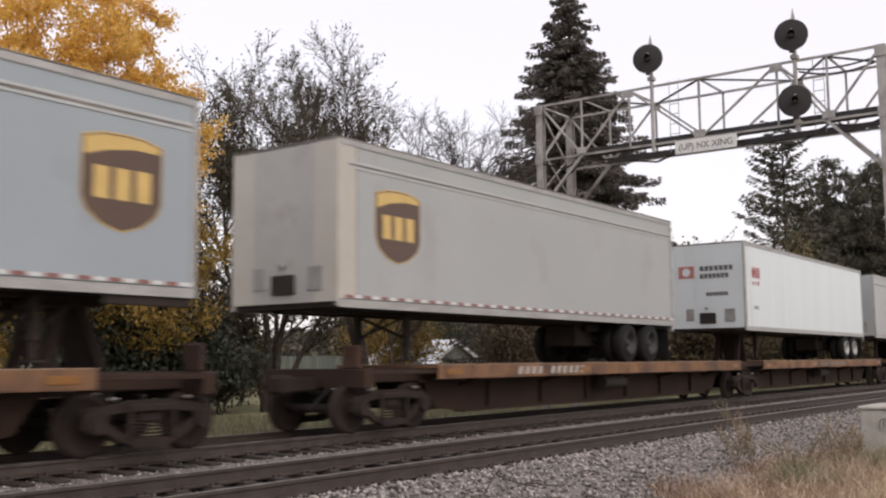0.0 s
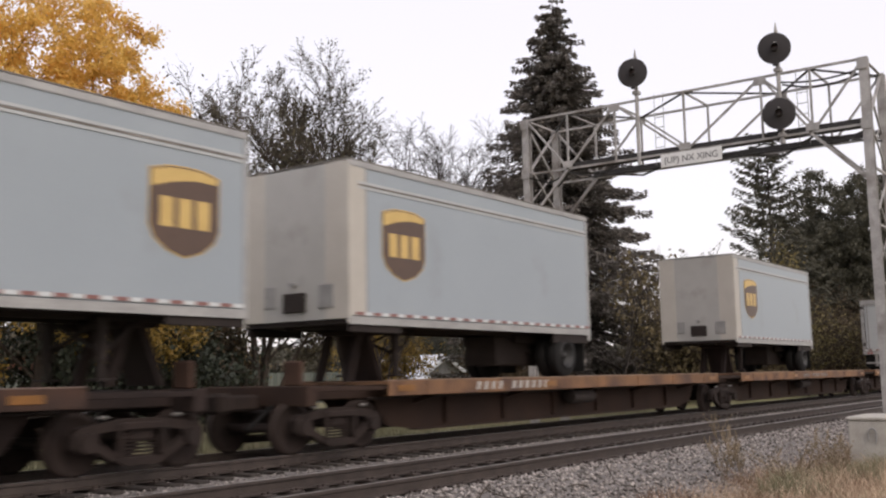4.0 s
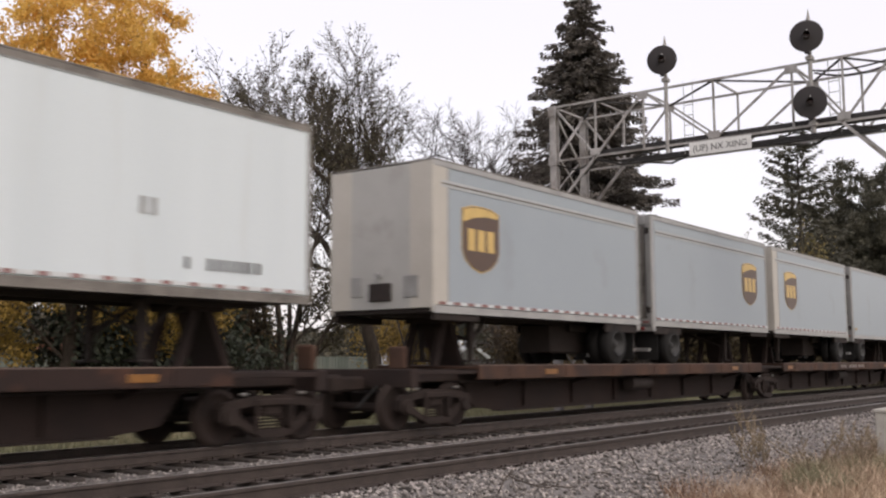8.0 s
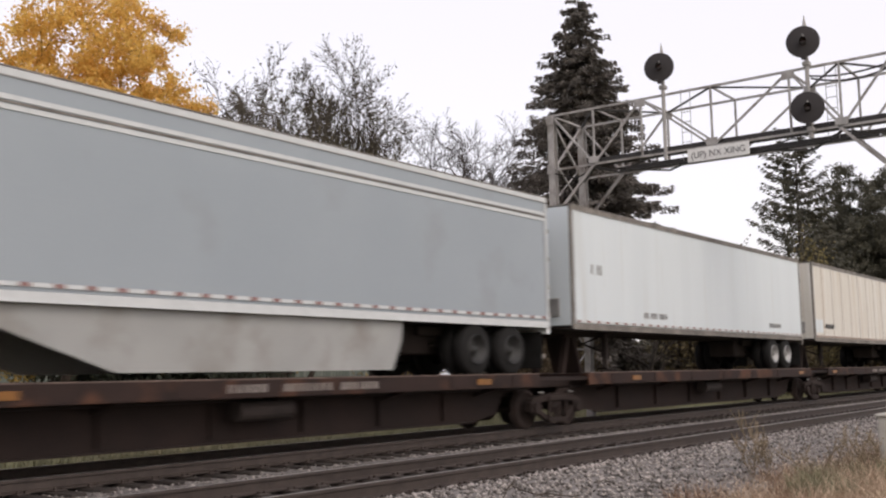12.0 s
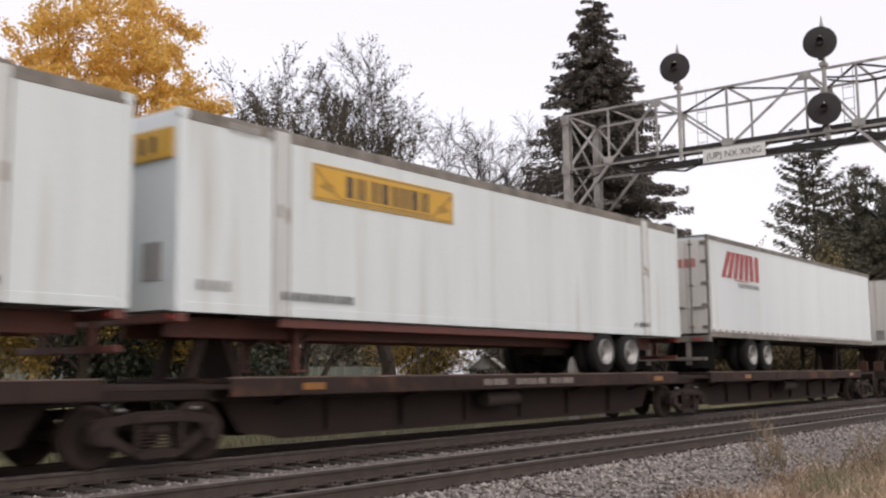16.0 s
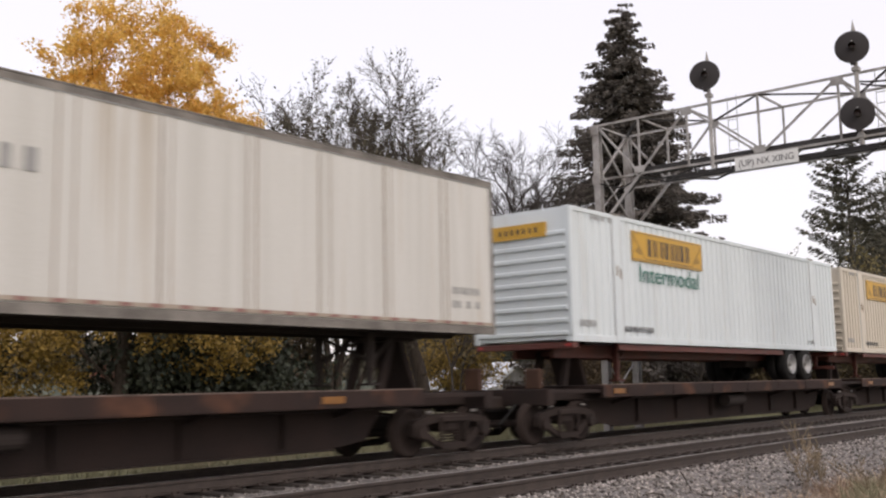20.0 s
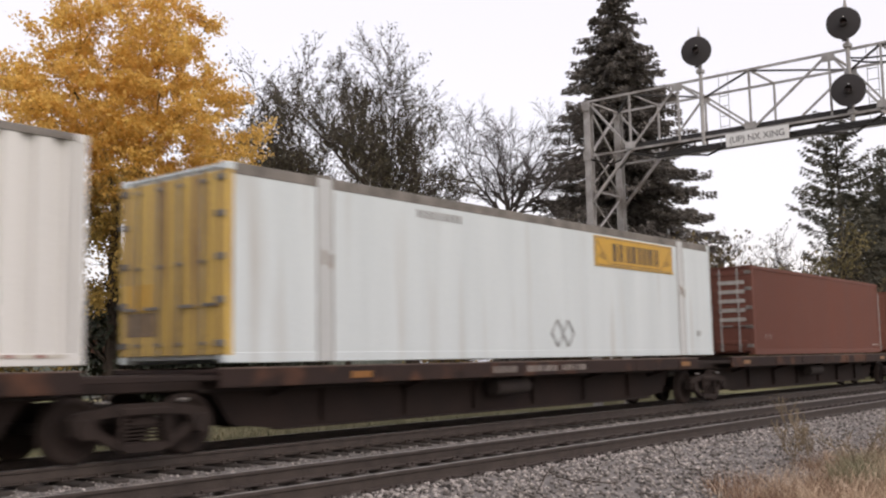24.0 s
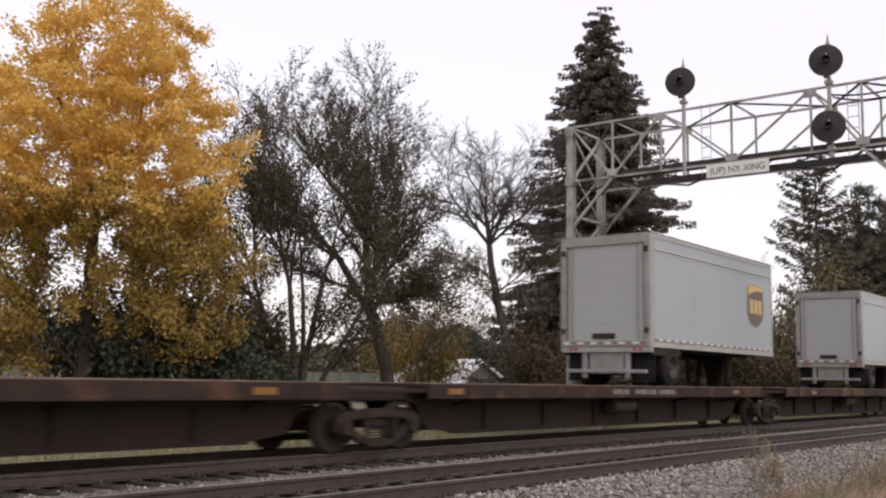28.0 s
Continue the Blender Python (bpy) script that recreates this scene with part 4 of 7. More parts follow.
def roll_door(parent, x, s, z0, z1, mat):
    """A roll-up door in a deep frame."""
    part("door_frame", Shape().box(x, x + s * 0.07, -1.295, -1.13, z0, z1, 0.01).box(x, x + s * 0.07, 1.13, 1.295, z0, z1, 0.01).box(x, x + s * 0.072, -1.13, 1.13, z1 - 0.24, z1 - 0.003, 0.01).box(x, x + s * 0.072, -1.13, 1.13, z0, z0 + 0.16, 0.01), M_GALV, parent, "pale metal rear door frame")
    d = part("door", Shape().box(x - s * 0.02, x + s * 0.02, -1.13, 1.13, z0 + 0.16, z1 - 0.24), mat, parent, "grey roll-up rear door")
    for y in (-0.95, 0.95):
        part("door_track", Shape().box(x + s * 0.02, x + s * 0.05, y - 0.03, y + 0.03, z0 + 0.16, z1 - 0.24, 0.006), M_GALV, d)
    for y in (-1.125, 1.125):
        part("door_seal", Shape().box(x + s * 0.02, x + s * 0.032, y - 0.03, y + 0.03, z0 + 0.16, z1 - 0.24), M_UNDER, d, "black rubber door seal")
    for k in range(1, 6):
        zz = z0 + 0.16 + (z1 - z0 - 0.4) * k / 6
        part("panel_joint", Shape().box(x + s * 0.019, x + s * 0.0225, -1.09, 1.09, zz - 0.006, zz + 0.006), M_TEXT2, d)
    tape_row = part("rear_tape", Shape().box(x + s * 0.072, x + s * 0.076, -1.2, 1.2, z0 + 0.06, z0 + 0.115), M_TAPEW, parent, "red and white reflective tape")
    for k in range(6):
        part("red_dash", Shape().box(x + s * 0.074, x + s * 0.079, -1.2 + 0.4 * k, -1.0 + 0.4 * k, z0 + 0.06, z0 + 0.115), M_TAPER, tape_row)
    part("door_latch", Shape().box(x + s * 0.03, x + s * 0.08, -0.3, 0.35, z0 + 0.2, z0 + 0.34, 0.015), M_UNDER, d, "black latch")
    for y in (-1.2, 1.2):
        for zz in (z0 + 0.4, z1 - 0.4):
            part("hinge", Shape().box(x + s * 0.06, x + s * 0.1, y - 0.05, y + 0.05, zz - 0.08, zz + 0.08, 0.01), M_UNDER, parent)


def bumper(parent, x, s, mat, plate):
    """Rear underride guard with two hangers."""
    part("underride_guard", Shape().box(x - s * 0.08, x + s * 0.04, -1.15, 1.15, 0.33, 0.42, 0.01), mat, parent, "rear bumper bar")
    for y in (-0.62, 0.62):
        part("guard_hanger", Shape().box(x - s * 0.06, x, y - 0.07, y + 0.07, 0.2, 0.95, 0.01), mat, parent)
    if plate:
        part("rear_panel", Shape().box(x - s * 0.08, x - s * 0.05, -0.5, 0.5, 0.3, 0.9, 0.01), mat, parent)
    for y in (-0.95, 0.95):
        part("mud_flap", Shape().box(x - s * 0.3, x - s * 0.28, y - 0.3, y + 0.3, 0.12, 0.9), M_TYRE, parent, "black rubber mud flap")


TZ0, TZ1 = 0.98, 3.88


def trailer(u, length, nose, paint, label, logo=None, end=None, corner=None, rails=None, axles=2, bright=False, end_style="doors", skirt=False,
            band=True, tape_on=True, marks=(), seams=0, tandem_at=None, group="highway trailers on the train", top=TZ1, pale=False, gap=False, z0=TZ0, patch=None):
    """A highway trailer on the flat car. nose: 'L' when its front faces back along the train."""
    t = thing("semi_trailer", label, "trailer", group, at=(u, TRACK_FAR, DECK), rolling=True)
    rails = rails or M_RAILAL
    end = end or paint
    W = 1.295
    part("body", Shape().box(0.02, length - 0.02, -W, W, z0 + 0.12, top - 0.02, 0.03), paint, t)
    part("roof", Shape().box(-0.008, length + 0.008, -W - 0.016, W + 0.016, top - 0.012, top + 0.016, 0.006), M_RAILDIRTY, t, "grimy trailer roof sheet")
    for s in (-1, 1):
        part("bottom_rail", Shape().box(0, length, s * W - s * 0.02, s * W + s * 0.012, z0, z0 + 0.14, 0.006).box(0, length, s * W - s * 0.02, s * W + s * 0.02, z0, z0 + 0.025, 0.004), rails, t)
        part("top_rail", Shape().box(0, length, s * W - s * 0.03, s * W + s * 0.012, top - 0.11, top - 0.013, 0.006), rails, t)
        if band:
            # the dark middle strip is the groove's shadow, laid on as colour
            for zz, hh, mm in ((top - 0.395 + (0.02 if pale else 0), 0.032 if pale else 0.022, M_TAPEW if pale else M_BAND), (top - 0.437, 0.014, M_RAILDIRTY), (top - 0.48 - (0.02 if pale else 0), 0.032 if pale else 0.022, M_TAPEW if pale else M_BAND)):
                part("band_strip", Shape().box(0.25, length - 0.1, s * W, s * W + s * 0.014, zz - hh, zz + hh), mm, t)
        for i in range(seams):
            x = length * (i + 1) / (seams + 1)
            h = 0.07 if i % 3 else 0.11
            part("side_post", Shape().box(x - h, x + h, s * W, s * W + s * 0.008, z0 + 0.15, top - 0.12, 0.003), paint, t)
            for e in (-1, 1):
                part("side_joint", Shape().box(x + e * h, x + e * (h + (0.02 if (i + e) % 3 else 0.035)), s * W - s * 0.002, s * W + s * 0.004, z0 + 0.15, top - 0.12), M_JOINT, t)
    for x in (0.0, length):
        for y in (-1, 1):
            part("corner_post", Shape().box(x - 0.005 if x == 0 else x - 0.07, x + 0.07 if x == 0 else x + 0.005, y * W - y * 0.06, y * W + y * 0.008, z0 + 0.02, top - 0.02, 0.012), corner if (corner and x == (0 if nose == "L" else length)) else rails, t)
    f, r = (0.0, length) if nose == "L" else (length, 0.0)
    d = 1 if nose == "L" else -1           # from nose to rear
    # nose: corner panels, service box and couplings
    if corner:
        for y in (-1, 1):
            part("corner_panel", Shape().box(f - d * 0.012, f + d * 0.02, y * (W - 0.55), y * W, z0 + 0.1, top - 0.03, 0.008).box(f, f + d * 0.45, y * W, y * W + y * 0.01, z0 + 0.15, top - 0.12, 0.004), corner, t, "cream front corner panel")
    part("front_wall", Shape().box(f - d * 0.006, f + d * 0.02, -W + 0.06, W - 0.06, z0 + 0.1, top - 0.04, 0.006), M_NOSE if corner == M_CREAM else end if nose == "L" else paint, t)
    part("coupling_box", Shape().box(f - d * 0.06, f, -0.3, 0.25, z0 + 0.25, z0 + 0.6, 0.02), M_UNDER, t, "black service connection box")
    part("placard_frame", Shape().box(f - d * 0.03, f, -0.95, -0.6, z0 + 0.3, z0 + 0.72, 0.01), M_GALV, t)
    part("placard_frame", Shape().box(f - d * 0.03, f, 0.45, 0.72, z0 + 0.35, z0 + 0.75, 0.01), M_GALV, t)
    part("service_coupling", Shape().rod((f, 0.0, z0 + 0.75), (f - d * 0.1, 0.0, z0 + 0.75), 0.05, n=10), M_HUB, t)
    for y in (-0.46, 0.46):
        part("frame_rail", Shape().box(0.3, length - 0.3, y - 0.04, y + 0.04, z0 - 0.05, z0 + 0.05), M_UNDER, t)
    part("floor_pan", Shape().box(0.05, length - 0.05, -1.25, 1.25, z0 + 0.02, z0 + 0.1), M_UNDER, t)
    part("kingpin_plate", Shape().box(f + d * 0.3, f + d * 1.6, -0.55, 0.55, z0 - 0.02, z0 + 0.03), M_UNDER, t)
    landing_gear(t, f + d * (2.1 if length < 10 else 2.7), M_UNDER)
    if axles == 1:
        part("suspension_frame", Shape().box(r - d * 2.3, r - d * 0.3, -0.6, -0.48, 0.78, 0.97, 0.02).box(r - d * 2.3, r - d * 0.3, 0.48, 0.6, 0.78, 0.97, 0.02), M_UNDER, t)
        # added dark block in place of the shade around the single axle
        part("axle_housing", Shape().box(r - d * 2.9, r - d * 0.45, -0.42, 0.42, 0.28, 0.94, 0.03), M_UNDER, t, "dark box that fills in the shade under the trailer")
        axle_set(t, r - d * 1.2, bright)
    else:
        tandem(t, tandem_at if tandem_at is not None else r - d * 2.2, bright)
    # rear
    if end_style == "roll":
        roll_door(t, r, d, z0 + 0.02, top - 0.02, end if nose == "R" else paint)
    else:
        swing_doors(t, r, d, z0 + 0.05, top - 0.02, end if nose == "R" else paint)
    part("rear_sill", Shape().box(r - d * 0.12, r + d * 0.03, -W, W, z0 - 0.13, z0 + 0.04, 0.012), rails, t)
    bumper(t, r, d, M_GALV if end_style == "roll" else M_RAILDIRTY, end_style == "roll")
    for y in (-1.0, -0.85, 0.85, 1.0):
        part("tail_lamp", Shape().rod((r, y, z0 - 0.05), (r + d * 0.045, y, z0 - 0.05), 0.05, n=12), M_CRIMSON, t, "red tail lamp")
    if axles == 1:
        for y in (-1, 1):
            part("rub_plate", Shape().box(r - d * 0.1, r - d * 1.75, y * 1.2, y * 1.27, z0 - 0.2, z0 + 0.01, 0.01), M_UNDER, t, "black plate under the side rail")
            part("rub_plate", Shape().box(f + d * 0.05, f + d * 1.5, y * 1.2, y * 1.27, z0 - 0.13, z0 + 0.01, 0.01), M_UNDER, t, "black plate under the side rail")
    for x in (r - d * 0.13, f + d * 0.47 if corner else f + d * 0.1):
        part("post_seam", Shape().box(x - 0.008, x + 0.008, -W - 0.011, -W + 0.002, z0 + 0.15, top - 0.12), M_TEXT2, t)
    part("rail_seam", Shape().box(0.05, length - 0.05, -W - 0.0135, -W - 0.004, top - 0.125, top - 0.108), M_TEXT2, t)
    if tape_on:
        tape(t, 0.15, length - 0.1, z0 + 0.19 if not pale else z0 + 0.22, gap=gap, base=M_TAPEGRIMY if paint in (M_TAN, M_DIRTY) else None)
    if logo:
        shield(t, logo, 2.47)
    for m in marks:
        bars(t, "side_lettering", m[0], m[1])
    if patch:
        part("clean_panel", Shape().box(patch[0], patch[1], -1.303, -1.29, patch[2], patch[3]), M_WHITE, t, "clean white repair panel")
    if skirt:
        for s in (-1, 1):
            part("side_skirt", Shape().prism([(f + d * 3.6, z0), (f + d * 3.1, z0 - 0.12), (f + d * 5.3, 0.12), (f + d * 10.95, 0.12), (f + d * 11.2, z0 - 0.35), (f + d * 11.25, z0)], s * 1.2, s * 1.17), M_SKIRT, t, "pale grey side skirt")
    return t


def ribbed(x0, x1, z0, z1, y, pitch, depth, flat=0.5):
    """A sheet with trapezoid ribs, from x0 to x1."""
    s = -1 if y < 0 else 1
    pts = []
    x = x0
    while x < x1 - 1e-6:
        e = min(pitch, x1 - x)
        for q, dd in ((0.0, 0), (flat, 0), (flat + 0.07, 1), (1 - 0.07, 1)):
            pts.append((x + e * q, y - s * depth * dd))
        x += pitch
    pts.append((x1, y))
    sh = Shape()
    n = len(pts)
    vs = [(px, py, z) for z in (z0, z1) for px, py in pts] + [(px, y - s * (depth + 0.03), z) for z in (z0, z1) for px, py in pts]
    fs = [(i, i + 1, n + i + 1, n + i) for i in range(n - 1)]
    fs += [(2 * n + i, 3 * n + i, 3 * n + i + 1, 2 * n + i + 1) for i in range(n - 1)]
    fs += [(i, 2 * n + i, 2 * n + i + 1, i + 1) for i in range(n - 1)] + [(n + i, n + i + 1, 3 * n + i + 1, 3 * n + i) for i in range(n - 1)]
    return sh.add(vs, fs)


def container(u, length, width, base, height, paint, label, end=None, ribs=None, posts=(), doors_left=True, horizontal=False, yellow_sign=None, end_sign=False, cat="shipping container", bottom=None, smooth_to=None):
    """A box container; ribs: pitch and depth of its side corrugation."""
    t = thing("container", label, cat, "containers on the train", at=(u, TRACK_FAR, DECK + base), rolling=True)
    W, H, end = width / 2, height, end or paint
    bottom = bottom or paint
    part("core", Shape().box(0.08, length - 0.08, -W + 0.08, W - 0.08, 0.06, H - 0.03), paint, t)
    part("roof", Shape().box(0.03, length - 0.03, -W + 0.03, W - 0.03, H - 0.05, H - 0.008), paint, t)
    for s in (-1, 1):
        if ribs:
            part("side_wall", ribbed(smooth_to or 0.1, length - 0.1, 0.14, H - 0.09, s * (W - 0.012), *ribs), paint, t, "corrugated side wall")
        else:
            part("side_wall", Shape().box(0.1, length - 0.1, s * (W - 0.05), s * (W - 0.006), 0.14, H - 0.09), paint, t, "flat plate side wall")
        if smooth_to:
            part("end_panel", Shape().box(0.1, smooth_to, s * (W - 0.05), s * (W - 0.004), 0.14, H - 0.09), M_CREAMPANEL, t, "smooth cream panel beside the end")
        part("bottom_rail", Shape().box(0.0, length, s * W - s * 0.06, s * W, 0.0, 0.15, 0.008), bottom, t)
        part("top_rail", Shape().box(0.0, length, s * W - s * 0.06, s * W + s * 0.003, H - (0.1 if ribs else 0.17), H, 0.008), M_RAILDIRTY if not ribs or smooth_to else paint, t)
        for x in posts:
            part("lift_post", Shape().box(x - 0.16, x + 0.16, s * W - s * 0.03, s * W + s * 0.012, 0.0, H + 0.002, 0.012), M_POSTGREY if not ribs else M_CREAMPANEL if smooth_to else paint, t, "lifting post")
            part("post_seam", Shape().box(x - 0.175, x - 0.16, s * W - s * 0.02, s * W + s * 0.005, 0.0, H, 0).box(x + 0.16, x + 0.185, s * W - s * 0.02, s * W + s * 0.004, 0.0, H, 0), M_POSTGREY if ribs else M_RAILDIRTY, t)
            part("twist_lock", Shape().box(x - 0.06, x - 0.02, s * W, s * W + s * 0.03, H * 0.52, H * 0.6, 0.006).box(x + 0.1, x + 0.14, s * W, s * W + s * 0.03, H * 0.5, H * 0.58, 0.006), M_JOINT, t)
            part("lift_casting", Shape().box(x - 0.17, x + 0.17, s * W - s * 0.18, s * W + s * 0.016, H - 0.03, H + 0.035, 0.012), M_RAILDIRTY, t)
        for x in (0.0, length):
            a = 0.17 if x == 0 else -0.17
            part("corner_post", Shape().box(x, x + a * 0.8, s * W - s * 0.12, s * W + s * 0.004, 0.1, H - 0.1, 0.012), end if (x == 0) else paint, t)
            for z in (0.0, H - 0.118):
                part("corner_casting", Shape().box(x - (0.004 if x == 0 else -0.004), x + a, s * W - s * 0.16, s * W + s * 0.008, z, z + 0.118, 0.012), bottom, t)
    if horizontal:
        wall = part("end_wall", Shape().box(0.02, 0.1, -W + 0.1, W - 0.1, 0.05, H - 0.05), end, t)
        n = 9
        for i in range(n):
            z = 0.18 + (H - 0.75) * i / (n - 1)
            part("end_rib", Shape().prism([(0.02, z - 0.06), (-0.035, z - 0.03), (-0.035, z + 0.03), (0.02, z + 0.06)], -W + 0.12, W - 0.12), end, wall)
    elif doors_left:
        swing_doors(t, 0.02, -1, 0.06, H - 0.02, end, rods=4, w=W - 0.02)
        for i in range(5 if ribs else 0):
            part("door_rib", Shape().box(-0.03, 0.0, -W + 0.16, -0.06, 0.3 + i * 0.5, 0.42 + i * 0.5, 0.012).box(-0.03, 0.0, 0.06, W - 0.16, 0.3 + i * 0.5, 0.42 + i * 0.5, 0.012), end, t)
    else:
        part("end_wall", Shape().box(0.0, 0.1, -W + 0.1, W - 0.1, 0.03, H - 0.04, 0.01), end, t)
        for y in (-0.75, 0.75):
            part("placard", Shape().box(-0.02, 0.0, y - 0.22, y + 0.22, 0.45, 1.0, 0.01), M_TEXT2, t)
    part("far_end_wall", Shape().box(length - 0.1, length, -W + 0.1, W - 0.1, 0.03, H - 0.04, 0.01), paint, t)
    if yellow_sign:
        x0, x1, z0, z1 = yellow_sign
        y = -W - 0.012
        sg = part("side_sign", Shape().box(x0, x1, y - 0.004, y + 0.012, z0, z1, 0.004), M_YELLOW, t, "yellow company panel with dark bars")
        fr = Shape()
        for a, b in ((z0 + 0.03, z0 + 0.045), (z1 - 0.045, z1 - 0.03)):
            fr.box(x0 + 0.03, x1 - 0.03, y - 0.007, y - 0.003, a, b)
        for a in (x0 + 0.03, x1 - 0.045):
            fr.box(a, a + 0.015, y - 0.007, y - 0.003, z0 + 0.03, z1 - 0.03)
        part("sign_border", fr, M_TEXT, sg)
        step = (x1 - x0) * 0.58 / 8
        zm, hh = (z0 + z1) / 2, (z1 - z0) * 0.30
        for i in range(8):
            a = x0 + (x1 - x0) * 0.21 + step * i + (0.0 if i < 2 else step * 0.35)
            part("sign_bar", Shape().box(a, a + step * (0.34 if i % 3 else 0.62), y - 0.007, y - 0.003, zm - hh, zm + hh), M_DARKBROWN, sg)
            if i % 3:
                part("sign_bar", Shape().box(a + step * 0.52, a + step * 0.80, y - 0.007, y - 0.003, zm - hh, zm + hh), M_DARKBROWN, sg)
        part("sign_bar", Shape().box(x0 + (x1 - x0) * 0.18, x1 - (x1 - x0) * 0.16, y - 0.007, y - 0.003, z0 + 0.07, z0 + 0.085), M_DARKBROWN, sg)
        for sx, a in ((1, x0), (-1, x1)):
            part("sign_scroll", Shape().prism([(a + sx * 0.08, z1 - 0.07), (a + sx * 0.62, z0 + 0.1), (a + sx * 0.58, z0 + 0.07), (a + sx * 0.05, z1 - 0.12)], y - 0.007, y - 0.003), M_OCHRE, sg)
            part("sign_scroll", Shape().prism([(a + sx * 0.12, z0 + 0.22), (a + sx * 0.42, z0 + 0.14), (a + sx * 0.5, z0 + 0.26), (a + sx * 0.3, z0 + 0.34)], y - 0.006, y - 0.003), M_OCHRE, sg)
    if end_sign:
        half, low, high = (0.72, H - 0.62, H - 0.30) if horizontal else (W - 0.12, H - 0.72, H - 0.28)
        sg = part("end_sign", Shape().box(-0.055, 0.0, -half, half, low, high, 0.006), M_YELLOW, t, "yellow company panel")
        g = Shape()
        for i in range(7):
            g.box(-0.06, -0.054, half * (0.66 - 0.22 * i) - 0.045 * half, half * (0.66 - 0.22 * i) + 0.045 * half, low + 0.1, high - 0.1)
        part("sign_bars", g, M_DARKBROWN, sg)
    return t


def chassis(u, length):
    """A red container chassis parked on the flat car."""
    t = thing("container_chassis", "red-brown steel container chassis with tandem wheels", "chassis", "container chassis on the train", at=(u, TRACK_FAR, DECK), rolling=True)
    for s in (-1, 1):
        part("frame_rail", Shape().box(0.4, length - 0.3, s * 0.5 - 0.06, s * 0.5 + 0.06, 0.6, 0.90, 0.01).box(0.4, length - 0.3, s * 0.5 - 0.1, s * 0.5 + 0.1, 0.88, 0.905, 0.004), M_CHASSIS, t, "red steel frame rail")
    for x in (0.12, length - 0.12):
        part("bolster", Shape().box(x - 0.1, x + 0.1, -1.28, 1.28, 0.78, 0.915, 0.012), M_CHASSIS, t)
        for y in (-1.15, 1.15):
            part("marker_lamp", Shape().box(x - 0.115, x + 0.115, y - 0.07, y + 0.07, 0.82, 0.88, 0.01), M_CRIMSON, t)
    for i in range(9):
        x = 1.2 + (length - 2.4) * i / 8
        part("cross_member", Shape().box(x - 0.04, x + 0.04, -0.5, 0.5, 0.66, 0.86, 0.008), M_CHASSIS, t)
    for s in (-1, 1):
        part("side_rail", Shape().box(2.0, length - 4.5, s * 1.2 - 0.03, s * 1.2 + 0.03, 0.76, 0.9, 0.008), M_CHASSIS, t)
    landing_gear(t, 2.9, M_CHASSIS)
    tandem(t, 12.73, True)
    part("underride_guard", Shape().box(length - 0.12, length - 0.02, -1.2, 1.2, 0.35, 0.45, 0.01), M_CHASSIS, t)
    for y in (-0.6, 0.6):
        part("guard_hanger", Shape().box(length - 0.12, length - 0.04, y - 0.05, y + 0.05, 0.36, 0.8, 0.008), M_CHASSIS, t)
    return t


# ---- plants ----
def tubes(name, segs, mat, parent, n=5):
    """Limbs as tapered tubes. segs: rows of p, q, r at p, r at q."""
    a = np.array(segs, float)
    p, q, r0, r1 = a[:, 0:3], a[:, 3:6], a[:, 6], a[:, 7]
    d = q - p
    d /= np.linalg.norm(d, axis=1, keepdims=True) + 1e-9
    ref = np.where(np.abs(d[:, 2:3]) > 0.9, np.array([[1.0, 0, 0]]), np.array([[0, 0, 1.0]]))
    u = np.cross(d, ref)
    u /= np.linalg.norm(u, axis=1, keepdims=True) + 1e-9
    w = np.cross(d, u)
    t = 2 * np.pi * np.arange(n) / n
    ringv = u[:, None] * np.cos(t)[None, :, None] + w[:, None] * np.sin(t)[None, :, None]
    v = np.concatenate([p[:, None] + ringv * r0[:, None, None], q[:, None] + ringv * r1[:, None, None]], 1)
    i = np.arange(n)
    f = np.stack([i, (i + 1) % n, n + (i + 1) % n, n + i], 1)
    faces = f[None] + (np.arange(len(a)) * 2 * n)[:, None, None]
    return raw(name, v.reshape(-1, 3), faces.reshape(-1, 4), mat, parent)


def limbs(rng, base, lean, height, r, depth, splits, spread, lift, shrink=0.68, first=0.25, wander=0.16, thin=0.009, taper=0.72):
    """Grows a branching skeleton; returns its segments and the twig points."""
    segs, tips = [], []

    def grow(p, d, length, rad, level):
        n = 5 if level == 0 else 4 if level < depth else 3
        step = length / n
        kids = []
        for i in range(n):
            d = (d + Vector((rng.gauss(0, wander), rng.gauss(0, wander), rng.gauss(0, wander) + lift * (0.5 if level else 0.1)))).normalized()
            q = p + d * step
            ra, rb = rad * (1 - taper * i / n), rad * (1 - taper * (i + 1) / n)
            segs.append((*p, *q, max(ra, thin), max(rb, thin * 0.8)))
            if level >= max(1, depth - 1):
                tips.append((*q, level))
            if (i + 1) / n > (first if level == 0 else 0.2):
                kids.append((q.copy(), d.copy(), rb))
            p = q
        if level < depth:
            for q, d0, rb in kids:
                for _ in range(splits[level]):
                    side = Vector((rng.gauss(0, 1), rng.gauss(0, 1), rng.gauss(0, 0.5)))
                    side = (side - d0 * side.dot(d0)).normalized()
                    grow(q, (d0 + side * spread * rng.uniform(0.7, 1.4)).normalized(), length * shrink * rng.uniform(0.6, 1.1), rb * 0.78, level + 1)

    grow(Vector(base), Vector(lean).normalized(), height, r, 0)
    return segs, tips


